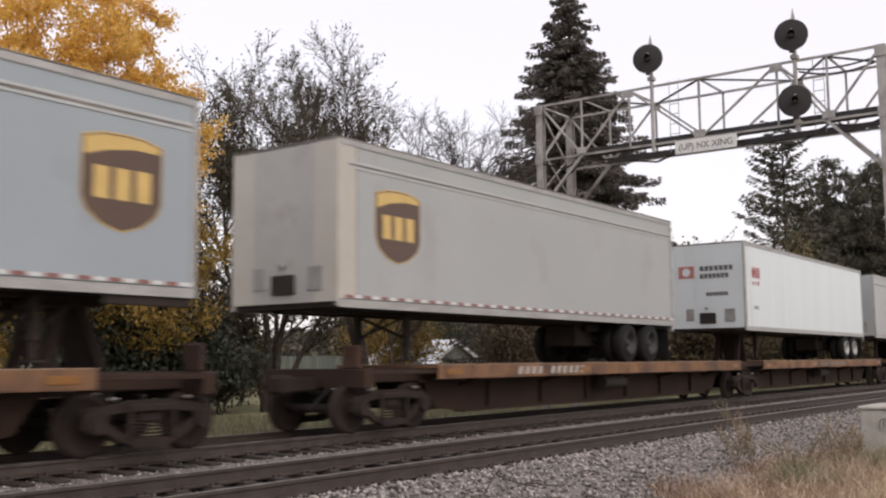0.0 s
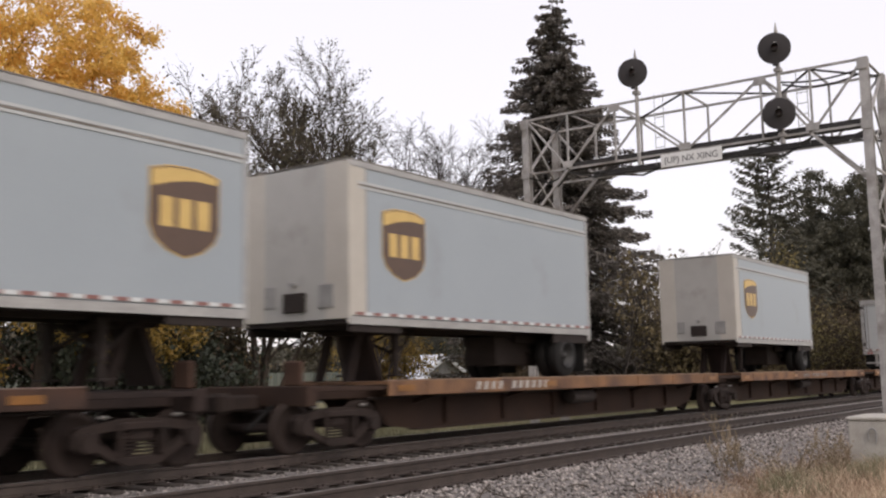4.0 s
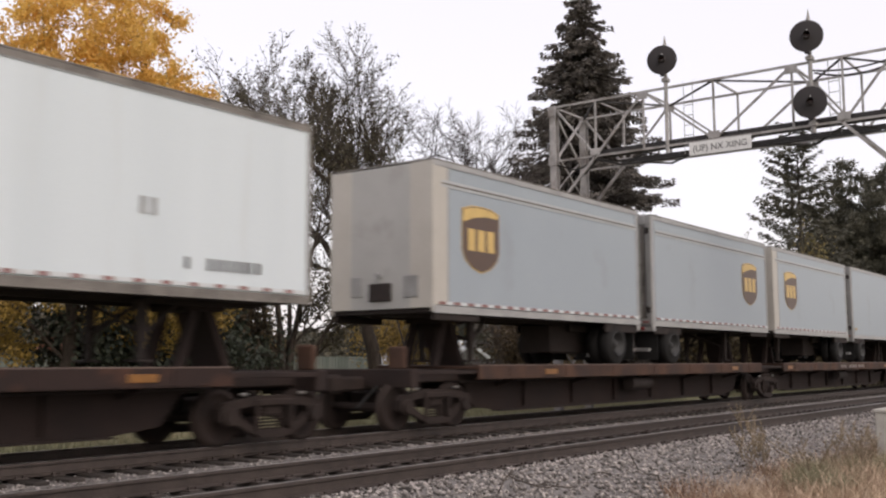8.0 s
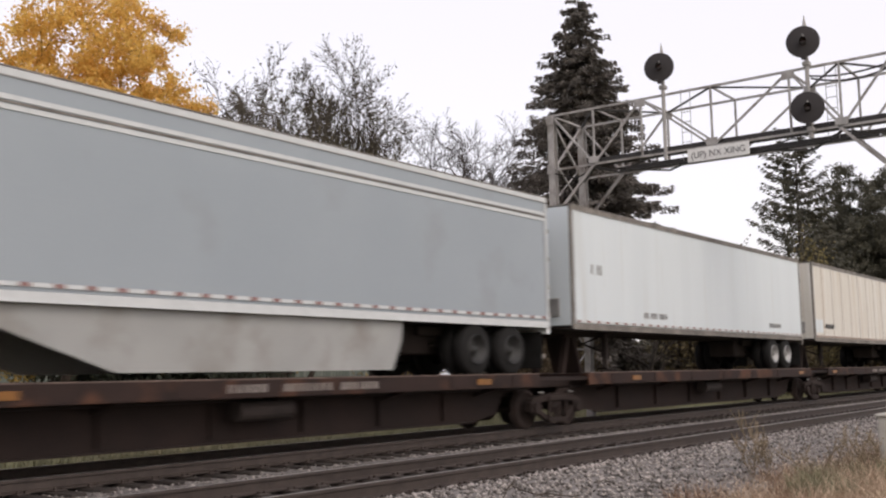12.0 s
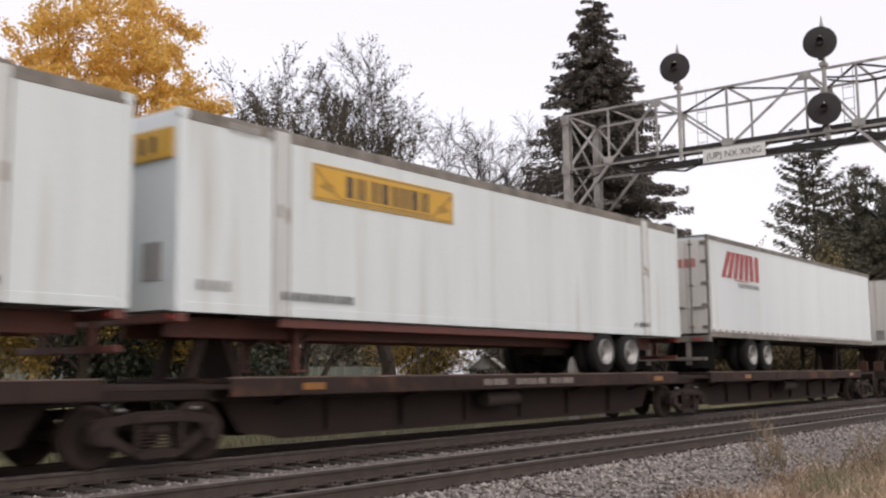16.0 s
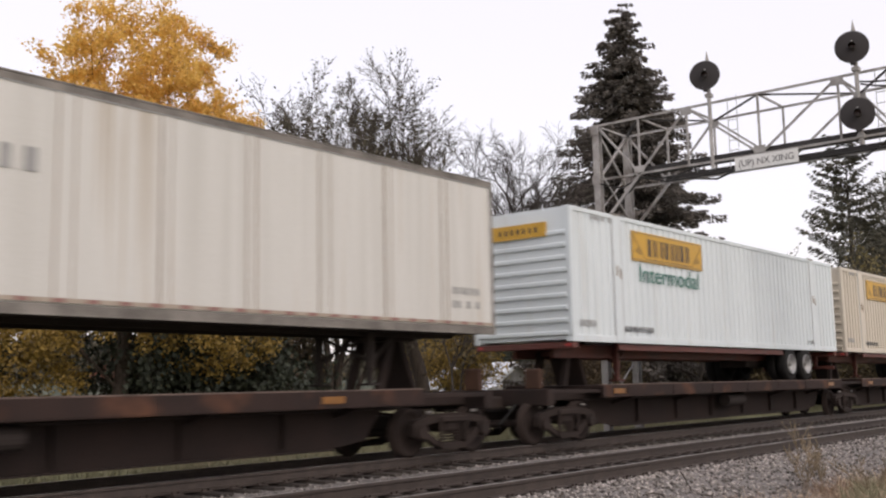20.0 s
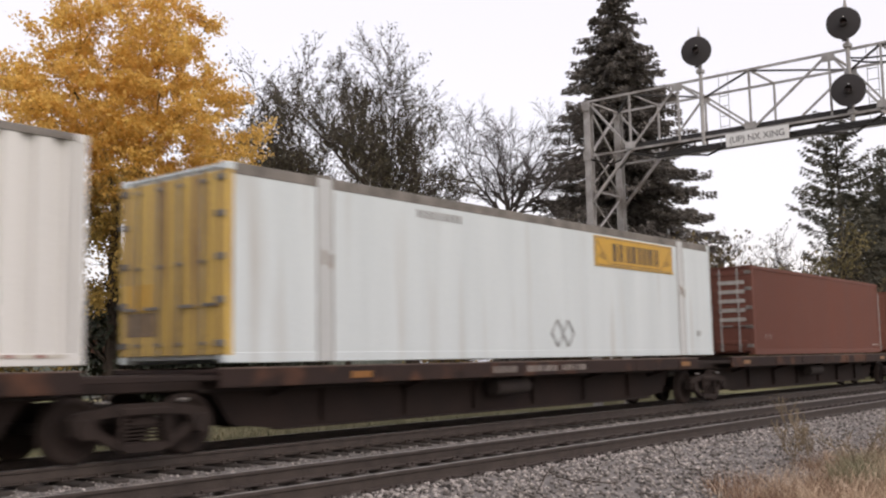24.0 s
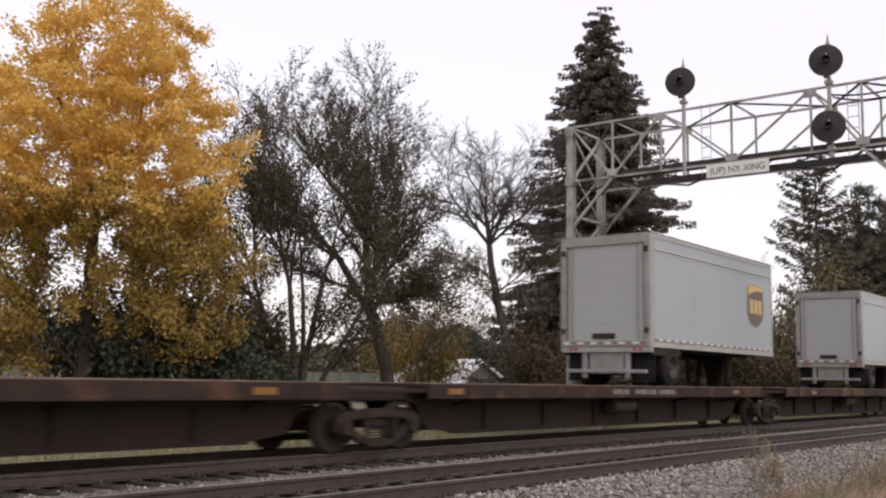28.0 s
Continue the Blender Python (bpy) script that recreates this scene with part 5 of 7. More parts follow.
def leaves(name, points, count, size, scatter, mat, parent, seed, droop=0.0, aspect=0.7):
    """Many small leaf blades about the twig points, each a bent quad."""
    rng = np.random.default_rng(seed)
    pts = np.asarray(points, float)
    c = pts[rng.integers(0, len(pts), count)] + rng.normal(0, 1, (count, 3)) * np.array(scatter)
    c[:, 2] -= droop * rng.random(count)
    a = rng.normal(0, 1, (count, 3))
    a /= np.linalg.norm(a, axis=1, keepdims=True)
    b = np.cross(a, rng.normal(0, 1, (count, 3)))
    b /= np.linalg.norm(b, axis=1, keepdims=True) + 1e-9
    s = size * rng.uniform(0.6, 1.35, count)[:, None]
    v = np.stack([c - a * s, c + b * s * aspect, c + a * s, c - b * s * aspect], 1)
    f = np.arange(count * 4).reshape(-1, 4)
    return raw(name, v.reshape(-1, 3), f, mat, parent)


def tree(label, at, stems, crown, bark, seed, group=""):
    """at: foot; stems: dicts for limbs(); crown: list of (material, leaves, size, scatter, lowest, droop)."""
    root = thing("tree", label, "tree", group, at=at)
    rng = random.Random(seed)
    segs, tips = [], []
    for st in stems:
        a, b = limbs(rng, **st)
        segs += a
        tips += b
    tubes("trunk", segs, bark, root)
    pts = np.array(tips)
    for k, (mat, count, size, scatter, zmin, zmax, droop) in enumerate(crown):
        sel = pts[(pts[:, 2] > zmin) & (pts[:, 2] < zmax)][:, :3]
        if len(sel):
            leaves("crown", sel, count, size, scatter, mat, root, seed + k, droop)
    return root


def crown_tree(label, at, trunk, lobes, bark, seed, step=0.3, kill=0.55, reach=3.2, up=0.12, hold=0.55, tip=0.006, power=2.35, sprigs=2, sprig=0.5, crown=(), name="tree", twigs=1.0, lift=0.25, girth=0.0, clear=0.0, stems=1):
    """A tree whose limbs grow towards points spread through its crown.
    trunk: polylines; lobes: centre, radii, number of points; crown: material, leaves, size, scatter, lowest, highest, droop, aspect."""
    root = thing(name, label, "tree", at=at)
    rng = np.random.default_rng(seed)
    aim = []
    for c, r, n in lobes:
        p = rng.normal(0, 1, (n, 3))
        p /= np.linalg.norm(p, axis=1, keepdims=True)
        lump = 1.0 + 0.10 * np.sin(p[:, 0] * 7 + seed) + 0.10 * np.sin(p[:, 1] * 8 + p[:, 2] * 6 + 2 * seed)
        aim.append(np.array(c) + p * np.array(r) * (rng.random(n) ** 0.42 * lump)[:, None])
    aim = np.concatenate(aim)
    aim = aim[aim[:, 2] > 0.5]
    nodes, parent, start = [], [], 0
    for number, line in enumerate(trunk):
        last = -1
        if number == stems:
            start = len(nodes)
        for (p, q) in zip(line, line[1:]):
            p, q = np.array(p, float), np.array(q, float)
            m = max(1, int(np.linalg.norm(q - p) / step))
            for k in range(m):
                nodes.append(p + (q - p) * k / m + rng.normal(0, 0.02, 3))
                parent.append(last)
                last = len(nodes) - 1
    first = len(nodes)
    pos = np.array(nodes)
    d = np.linalg.norm(aim[:, None] - pos[None], axis=2)
    near, dist = d.argmin(1), d.min(1)
    far, shoots = 9.0, [0] * first
    for turn in range(150):
        act = dist < (far if turn < 14 else reach)
        if not act.any():
            break
        vec = aim[act] - pos[near[act]]
        vec /= np.linalg.norm(vec, axis=1, keepdims=True) + 1e-9
        total = np.zeros((len(pos), 3))
        np.add.at(total, near[act], vec)
        grow = np.unique(near[act])
        dirs = total[grow] / (np.linalg.norm(total[grow], axis=1, keepdims=True) + 1e-9)
        fresh, owner = [], []
        for g, v in zip(grow, dirs):
            if shoots[g] >= 3:
                continue
            shoots[g] += 1
            o = parent[g]
            old = (pos[g] - pos[o]) / step if o >= 0 and g >= first else np.zeros(3)
            v = v + hold * old + np.array([0, 0, up]) + rng.normal(0, 0.07, 3)
            fresh.append(pos[g] + v / (np.linalg.norm(v) + 1e-9) * step)
            owner.append(int(g))
        if not fresh:
            break
        fresh = np.array(fresh)
        base = len(pos)
        shoots += [0] * len(fresh)
        pos = np.concatenate([pos, fresh])
        parent += owner
        d = np.linalg.norm(aim[:, None] - fresh[None], axis=2)
        k = d.argmin(1)
        dn = d[np.arange(len(aim)), k]
        better = dn < dist
        near[better], dist[better] = base + k[better], dn[better]
        keep = dist > kill
        # a point that no limb gets nearer to is given up
        keep &= rng.random(len(aim)) > 0.015
        aim, near, dist = aim[keep], near[keep], dist[keep]
        if not len(aim):
            break
    n = len(pos)
    load = np.zeros(n)
    kids = np.zeros(n, int)
    for k in range(n - 1, -1, -1):
        if kids[k] == 0:
            load[k] = tip ** power
        if parent[k] >= 0:
            load[parent[k]] += load[k]
            kids[parent[k]] += 1
    rad = load ** (1 / power)
    if girth:
        start = start or first
        high = np.minimum(pos[:start, 2] / 10, 1.0)
        rad[:start] = np.maximum(rad[:start], girth * (1 - 0.75 * high))
    segs = [(*pos[parent[k]], *pos[k], rad[parent[k]] if kids[parent[k]] == 1 or k < first else min(rad[parent[k]], rad[k] * 1.25), rad[k]) for k in range(n) if parent[k] >= 0]
    points = []
    heart = np.array(lobes[0][0])
    for k in range(first, n):
        if rad[k] < tip * 3.2:
            points.append(pos[k])
            for _ in range(sprigs if kids[k] == 0 else (1 if rng.random() < 0.5 * twigs else 0)):
                v = pos[k] - pos[parent[k]]
                v = v / (np.linalg.norm(v) + 1e-9) + rng.normal(0, 0.5, 3) + np.array([0, 0, lift + up])
                v /= np.linalg.norm(v) + 1e-9
                ln = sprig * rng.uniform(0.5, 1.4)
                a = pos[k]
                for q in range(2):
                    b = a + (v + rng.normal(0, 0.15, 3)) * ln / 2
                    segs.append((*a, *b, tip * (0.9 - 0.2 * q), tip * (0.7 - 0.25 * q)))
                    points.append(b)
                    points.append((a + b) / 2)
                    a = b
    bound = min(0.045, 0.4 * rad.max())
    tubes("trunk", [s for s in segs if s[6] > bound], bark, root, 8)
    tagged(tubes("branch", [s for s in segs if s[6] <= bound], bark, root, 4), kind="stuff")
    pts = np.array(points)
    pts = pts[(np.hypot(pts[:, 0], pts[:, 1]) > clear) | (pts[:, 2] > 7.2)]
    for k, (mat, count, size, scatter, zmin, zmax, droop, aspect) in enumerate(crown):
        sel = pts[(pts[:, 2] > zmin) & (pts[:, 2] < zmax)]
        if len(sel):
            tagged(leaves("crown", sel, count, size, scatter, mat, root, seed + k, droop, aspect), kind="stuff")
    return root


def vase_tree(label, at, trunk, boughs, bark, seed, crown=(), splits=(2, 2, 1), shrink=0.52, spread=0.62, lift=0.13, wander=0.07, thin=0.009, group=""):
    """A tree of long upswept boughs. Places are (across the view, away, up) from the foot.
    trunk: polylines with their radii; boughs: from, towards, length, radius; crown: material, leaves, size, scatter, lowest, highest, clumps."""
    root = thing("tree", label, "tree", group, at=at)
    rng = random.Random(seed)
    c, d = math.cos(radians(-48)), math.sin(radians(-48))

    def turn(p):
        return (p[0] * c - p[1] * d, p[0] * d + p[1] * c, p[2])
    stem, segs, tips = [], [], []
    for line in trunk:
        fine = [line[0]]
        for p, q in zip(line, line[1:]):
            fine += [tuple(p[i] + (q[i] - p[i]) * k / 3 + (rng.gauss(0, 0.025) if i < 2 and k < 3 else 0) for i in range(4)) for k in (1, 2, 3)]
        stem += [(*turn(p), *turn(q), p[3], q[3]) for p, q in zip(fine, fine[1:])]
    for start, aim, length, r in boughs:
        a, b = limbs(rng, base=turn(start), lean=turn(aim), height=length, r=r, depth=3, splits=splits, spread=spread, lift=lift, shrink=shrink, first=0.1, wander=wander, thin=thin, taper=0.8)
        segs += a
        tips += b
    bound = 0.04
    tubes("trunk", stem + [g for g in segs if g[6] > bound], bark, root, 8)
    tagged(tubes("branch", [g for g in segs if g[6] <= bound], bark, root, 4), kind="stuff")
    pts = np.array(tips)[:, :3]
    pick = np.random.default_rng(seed)
    for k, (mat, count, size, scatter, zmin, zmax, clumps) in enumerate(crown):
        sel = pts[(pts[:, 2] > zmin) & (pts[:, 2] < zmax)]
        if clumps:
            sel = sel[pick.permutation(len(sel))[:clumps]]
        tagged(leaves("crown", sel, count, size, scatter, mat, root, seed + k, 0.05, 0.5), kind="stuff")
    return root


def conifer(label, at, height, radius, mat, bark, seed, whorl=0.42, per=8, droop=0.25, dense=5, size=0.2, bare=0.06, power=0.85, up=0.0, ragged=0.5, hang=0.22):
    """A trunk with whorls of drooping boughs hung with needle sprays."""
    root = thing("conifer", label, "tree", at=at)
    rng = np.random.default_rng(seed)
    segs = [(0, 0, height * i / 12, 0, 0, height * (i + 1) / 12, 0.3 * (1 - i / 12.3), 0.3 * (1 - (i + 1) / 12.3)) for i in range(12)]
    cs, dirs, ss = [], [], []
    z = height * bare
    while z < height * 0.985:
        k = z / height
        reach = radius * (1 - k) ** power
        for b in range(per if k < 0.85 else 5):
            a = rng.uniform(0, 2 * math.pi)
            ln = reach * rng.uniform(0.62, 1.12) + 0.15
            zz = z + rng.uniform(-1, 1) * whorl * ragged
            sway = droop * rng.uniform(0.6, 1.5)
            n = max(2, int(ln / 0.2))
            h = np.array([math.cos(a), math.sin(a), 0])
            prev = np.array([0, 0, zz])
            for i in range(1, n + 1):
                t = i / n
                sag = (-sway * ln * t + 0.16 * ln * t ** 3 + up * ln * t)
                p = np.array([h[0] * ln * t, h[1] * ln * t, zz + sag])
                if i % 2 == 0 or i == n:
                    segs.append((*prev, *p, 0.03 * (1 - t) + 0.008, 0.03 * (1 - t) + 0.006))
                    prev = p
                if t > 0.12:
                    side = np.array([-h[1], h[0], 0])
                    w = 0.28 * ln * (1.05 - t) + 0.1
                    for _ in range(dense):
                        o = rng.uniform(-1, 1)
                        cs.append(p + side * o * w + np.array([0, 0, rng.uniform(-hang, 0.05) * min(1.0, 0.25 + ln / 4)]))
                        dirs.append(h * 0.8 + side * o * 0.9 + np.array([0, 0, rng.uniform(-0.75, 0.1)]))
        z += whorl * (1 - 0.45 * k)
    tubes("trunk", segs, bark, root, 5)
    c, d = np.array(cs), np.array(dirs)
    d /= np.linalg.norm(d, axis=1, keepdims=True)
    m = len(c)
    s = size * rng.uniform(0.6, 1.4, m)[:, None]
    r = np.cross(d, rng.normal(0, 1, (m, 3)))
    r /= np.linalg.norm(r, axis=1, keepdims=True)
    v = np.stack([c - d * s, c + r * s * 0.32, c + d * s, c - r * s * 0.32], 1)
    raw("crown", v.reshape(-1, 3), np.arange(m * 4).reshape(-1, 4), mat, root)
    return root


def shrub(label, at, size, mat, count, seed, bark=None, name="shrub", leaf=0.09, group="shrubs behind the track"):
    """A low bush: thin stems from the ground and many leaves."""
    root = thing(name, label, "shrub", group, at=at)
    rng = random.Random(seed)
    segs, tips = [], []
    w, dp, h = size
    for i in range(11):
        a, b = limbs(rng, base=(rng.uniform(-w, w) * 0.6, rng.uniform(-dp, dp) * 0.6, 0), lean=(rng.gauss(0, 0.35) * w / h, rng.gauss(0, 0.35) * dp / h, 1), height=h * rng.uniform(0.5, 0.8), r=0.03, depth=2, splits=(2, 2), spread=0.7, lift=0.15, first=0.15)
        segs += a
        tips += b
    tubes("trunk", segs, bark or M_BARK, root, 4)
    pts = np.array(tips)[:, :3]
    leaves("foliage", pts, count, leaf, (0.22, 0.22, 0.22), mat, root, seed)
    return root


def build_plants():
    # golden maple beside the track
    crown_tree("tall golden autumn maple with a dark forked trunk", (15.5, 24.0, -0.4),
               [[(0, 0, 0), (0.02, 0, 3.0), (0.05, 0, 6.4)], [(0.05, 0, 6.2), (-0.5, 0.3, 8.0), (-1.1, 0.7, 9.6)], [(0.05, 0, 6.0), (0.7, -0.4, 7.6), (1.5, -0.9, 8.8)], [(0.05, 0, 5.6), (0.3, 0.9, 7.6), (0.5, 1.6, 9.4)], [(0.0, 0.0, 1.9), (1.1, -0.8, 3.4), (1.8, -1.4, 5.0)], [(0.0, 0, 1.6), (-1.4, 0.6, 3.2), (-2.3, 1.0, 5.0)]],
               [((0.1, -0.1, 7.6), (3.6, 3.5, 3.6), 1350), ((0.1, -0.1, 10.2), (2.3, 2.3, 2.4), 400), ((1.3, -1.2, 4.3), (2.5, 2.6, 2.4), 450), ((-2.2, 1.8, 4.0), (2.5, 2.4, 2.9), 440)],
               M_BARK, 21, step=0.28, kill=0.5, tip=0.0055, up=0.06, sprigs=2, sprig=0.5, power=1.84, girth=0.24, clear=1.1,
               # lower leaves take the darker olive, which puts the low shade into their colour
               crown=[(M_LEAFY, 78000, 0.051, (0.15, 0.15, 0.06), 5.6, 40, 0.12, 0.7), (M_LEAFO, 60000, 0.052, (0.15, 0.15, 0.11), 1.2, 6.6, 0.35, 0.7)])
    # dark apple-like tree and its many-stemmed neighbour
    fork = (-0.75, 0.0, 5.0)
    vase_tree("spreading dark-leaved tree with sparse autumn foliage", (28.9, 25.0, -0.4),
              [[(0.15, 0, 0, 0.30), (0.0, 0, 2.0, 0.26), (-0.5, 0, 3.6, 0.23), (-0.75, 0, 5.0, 0.2)], [(-0.5, 0, 3.7, 0.15), (-1.9, 0.5, 6.2, 0.12), (-2.8, 0.8, 7.2, 0.09)], [(-0.75, 0, 5.0, 0.16), (-0.9, -0.2, 7.0, 0.13), (-1.7, -0.3, 8.4, 0.09)]],
              [((-2.8, 0.8, 7.2), (-0.85, 0.2, 1.0), 3.7, 0.08), ((-1.9, 0.5, 6.2), (-1.0, -0.5, 0.6), 3.4, 0.08), ((-1.7, -0.3, 8.4), (-0.95, 0.0, 0.9), 3.7, 0.08), ((-1.7, -0.3, 8.4), (-0.1, 0.3, 1.0), 3.5, 0.07), ((-2.4, 0.7, 6.8), (-0.75, -0.3, 1.0), 3.7, 0.07),
               (fork, (0.0, 0.3, 1.0), 5.3, 0.11), (fork, (0.36, -0.2, 1.0), 4.6, 0.11), (fork, (0.72, 0.1, 0.75), 3.5, 0.1), (fork, (0.3, 0.9, 1.0), 4.4, 0.1), (fork, (0.2, -0.9, 1.0), 4.2, 0.1), ((-0.6, 0, 4.3), (1.0, 0.2, 0.35), 2.7, 0.08),
               ((-0.7, 0, 4.7), (0.9, -0.5, 0.2), 2.5, 0.07), ((-0.9, -0.2, 7.0), (-0.5, -0.8, 1.0), 3.3, 0.08), ((-2.8, 0.8, 7.2), (-1.0, 0.6, 0.3), 2.6, 0.06), ((-0.9, -0.2, 7.0), (0.1, 0.1, 1.0), 4.6, 0.07), ((-1.2, 0.25, 5.0), (-1.0, -0.3, 0.25), 2.6, 0.06), ((-0.6, 0, 4.2), (0.5, -0.8, 0.3), 2.4, 0.06)],
              M_BARK, 8, splits=(2, 2, 2), thin=0.0085,
              crown=[(M_LEAFD, 22000, 0.060, (0.15, 0.15, 0.15), 2.6, 9.6, 0), (M_LEAFD, 15000, 0.056, (0.05, 0.05, 0.08), 9.0, 40, 0)])
    vase_tree("many-stemmed dark tree with thin foliage", (23.3, 24.1, -0.4),
              [[(-0.1, 0, 0, 0.17), (-0.25, 0, 1.2, 0.10), (-0.9, 0.2, 3.2, 0.08), (-1.5, 0.3, 5.0, 0.06)], [(0.0, 0.1, 0, 0.17), (0.0, 0, 2.0, 0.11), (-0.25, -0.1, 4.6, 0.08)], [(0.1, 0, 0, 0.17), (0.3, 0.1, 2.2, 0.10), (0.8, 0.2, 4.8, 0.07)],
               [(0.15, -0.1, 0, 0.13), (1.0, -0.2, 1.8, 0.08), (2.2, -0.2, 4.0, 0.06)], [(0.0, 0.15, 0, 0.13), (0.2, 0.6, 2.6, 0.08), (0.1, 1.1, 4.6, 0.06)]],
              [((-1.5, 0.3, 5.0), (-0.35, 0.2, 1.0), 3.6, 0.06), ((-1.5, 0.3, 5.0), (0.05, 0.0, 1.0), 4.2, 0.06), ((-0.9, 0.2, 3.2), (-0.8, -0.3, 1.0), 3.2, 0.05), ((-0.25, -0.1, 4.6), (-0.25, 0.1, 1.0), 4.4, 0.07), ((-0.25, -0.1, 4.6), (0.1, -0.4, 1.0), 3.5, 0.06), ((0.8, 0.2, 4.8), (0.3, 0.0, 1.0), 3.0, 0.06), ((0.3, 0.1, 2.2), (0.9, 0.2, 1.0), 2.8, 0.05), ((0.1, 1.1, 4.6), (-0.1, 0.4, 1.0), 3.5, 0.06), ((2.2, -0.2, 4.0), (0.3, 0.0, 1.0), 2.0, 0.045), ((-1.2, 0.25, 4.0), (-1.0, 0.2, 0.8), 2.4, 0.05),
               ((-0.4, 0.1, 1.7), (-1.0, -0.2, 0.9), 2.2, 0.04), ((0.0, 0, 2.0), (-0.5, -0.5, 1.0), 2.4, 0.04), ((0.3, 0.1, 2.4), (0.3, -0.6, 1.0), 2.4, 0.04), ((-0.7, 0.15, 2.6), (-0.9, 0.4, 0.5), 2.0, 0.04), ((1.0, -0.2, 1.8), (0.9, 0.3, 0.9), 1.8, 0.035)],
              M_BARK, 14, thin=0.0085, crown=[(M_LEAFD, 19000, 0.06, (0.18, 0.18, 0.18), 2.0, 40, 0)])
    # bare grey tree
    top = (-1.2, 0.2, 8.4)
    vase_tree("bare grey-barked tree without leaves", (41.6, 27.8, -0.4),
              [[(0.25, 0, 0, 0.26), (0.0, 0, 2.4, 0.22), (-0.75, 0.1, 5.4, 0.19), (-1.2, 0.2, 8.4, 0.15)]],
              [(top, (-0.95, 0.1, 1.0), 4.3, 0.10), (top, (-0.3, -0.2, 1.0), 4.5, 0.10), (top, (0.3, 0.3, 1.0), 4.4, 0.10), (top, (0.85, 0.0, 0.8), 4.0, 0.08), (top, (0.1, 0.9, 1.0), 4.0, 0.08), (top, (-0.1, -0.9, 1.0), 4.0, 0.08), ((-0.9, 0.15, 6.6), (-0.9, 0.2, 0.7), 3.0, 0.05), ((-0.8, 0.1, 6.0), (0.9, -0.2, 0.7), 3.1, 0.05), ((-0.6, 0.1, 5.0), (-0.8, -0.5, 0.6), 2.6, 0.04), ((-0.5, 0.1, 4.4), (0.8, 0.5, 0.6), 2.6, 0.04)],
              M_BARKPALE, 33, splits=(2, 2, 2), thin=0.0085, spread=0.75, lift=0.08, wander=0.13, crown=[(M_SHRUB, 1800, 0.07, (0.2, 0.2, 0.2), 3.0, 8.0, 0)])
    conifer("tall dark Norway spruce with drooping boughs", (48.2, 26.5, -0.4), 22.6, 7.2, M_NEEDLE, M_BARK, 4, whorl=0.45, per=10, dense=16, size=0.14, droop=0.42, power=0.68, ragged=1.1, hang=0.34)
    conifer("airy dark pine with open upswept branches", (70.0, 21.8, -0.4), 17.8, 4.4, M_PINE, M_BARK, 6, whorl=0.6, per=7, droop=-0.2, dense=5, size=0.17, bare=0.2, power=0.4, ragged=1.5)
    for x, y, h, r, sd in ((80.5, 19.2, 17.0, 4.3, 9), (90.0, 16.6, 18.4, 5.8, 12), (84.0, 22.0, 14.0, 4.8, 13)):
        crown_tree("dense dark green pine tree", (x, y, -0.4), [[(0, 0, 0), (0.1, 0, h * 0.5), (0.0, 0.1, h * 0.88)]],
                   [((0, 0, h * 0.62), (r, r, h * 0.37), 520), ((0, 0, h * 0.33), (r * 1.05, r * 1.05, h * 0.28), 260)],
                   M_BARK, sd, step=0.4, kill=0.8, tip=0.01, up=0.06, hold=0.5, sprigs=2, sprig=0.6, name="pine",
                   crown=[(M_PINE, 60000, 0.18, (0.26, 0.26, 0.18), 1.0, 40, 0.1, 0.26)])
    # small trees and bushes
    for i, (x, y, h, m, n, lab) in enumerate(((43.8, 21.0, 7.0, M_SHRUB, 1100, "slender half-bare sapling behind the track"), (51.0, 22.5, 6.4, M_SHRUB, 1900, "slender half-bare sapling behind the track"), (55.5, 21.0, 6.0, M_LEAFG, 1500, "small yellowing tree behind the track"), (61.0, 20.5, 8.2, M_LEAFG, 2000, "small yellowing tree behind the track"), (38.5, 31.5, 8.5, M_SHRUB, 900, "slender half-bare sapling behind the track"), (66.0, 26.0, 9.5, M_SHRUB, 700, "slender half-bare sapling behind the track"), (54.7, 24.6, 9.5, M_SHRUB, 350, "tall thin bare tree behind the track"), (61.9, 23.0, 9.0, M_SHRUB, 500, "tall thin bare tree behind the track"))):
        tree(lab, (x, y, -0.4), [dict(base=(0, 0, 0), lean=(0.05, 0, 1), height=h * 0.72, r=0.08, depth=3, splits=(2, 2, 2), spread=0.6, lift=0.16, shrink=0.5, first=0.2),
                                 dict(base=(0.7, 0, 0), lean=(0.25, 0, 1), height=h * 0.6, r=0.06, depth=3, splits=(2, 2, 1), spread=0.6, lift=0.16, shrink=0.5, first=0.2)],
             [(m, n, 0.1, (0.3, 0.3, 0.3), 0.5, 40, 0.2)], M_BARK if i % 2 else M_BARKPALE, 50 + i, "saplings behind the track")
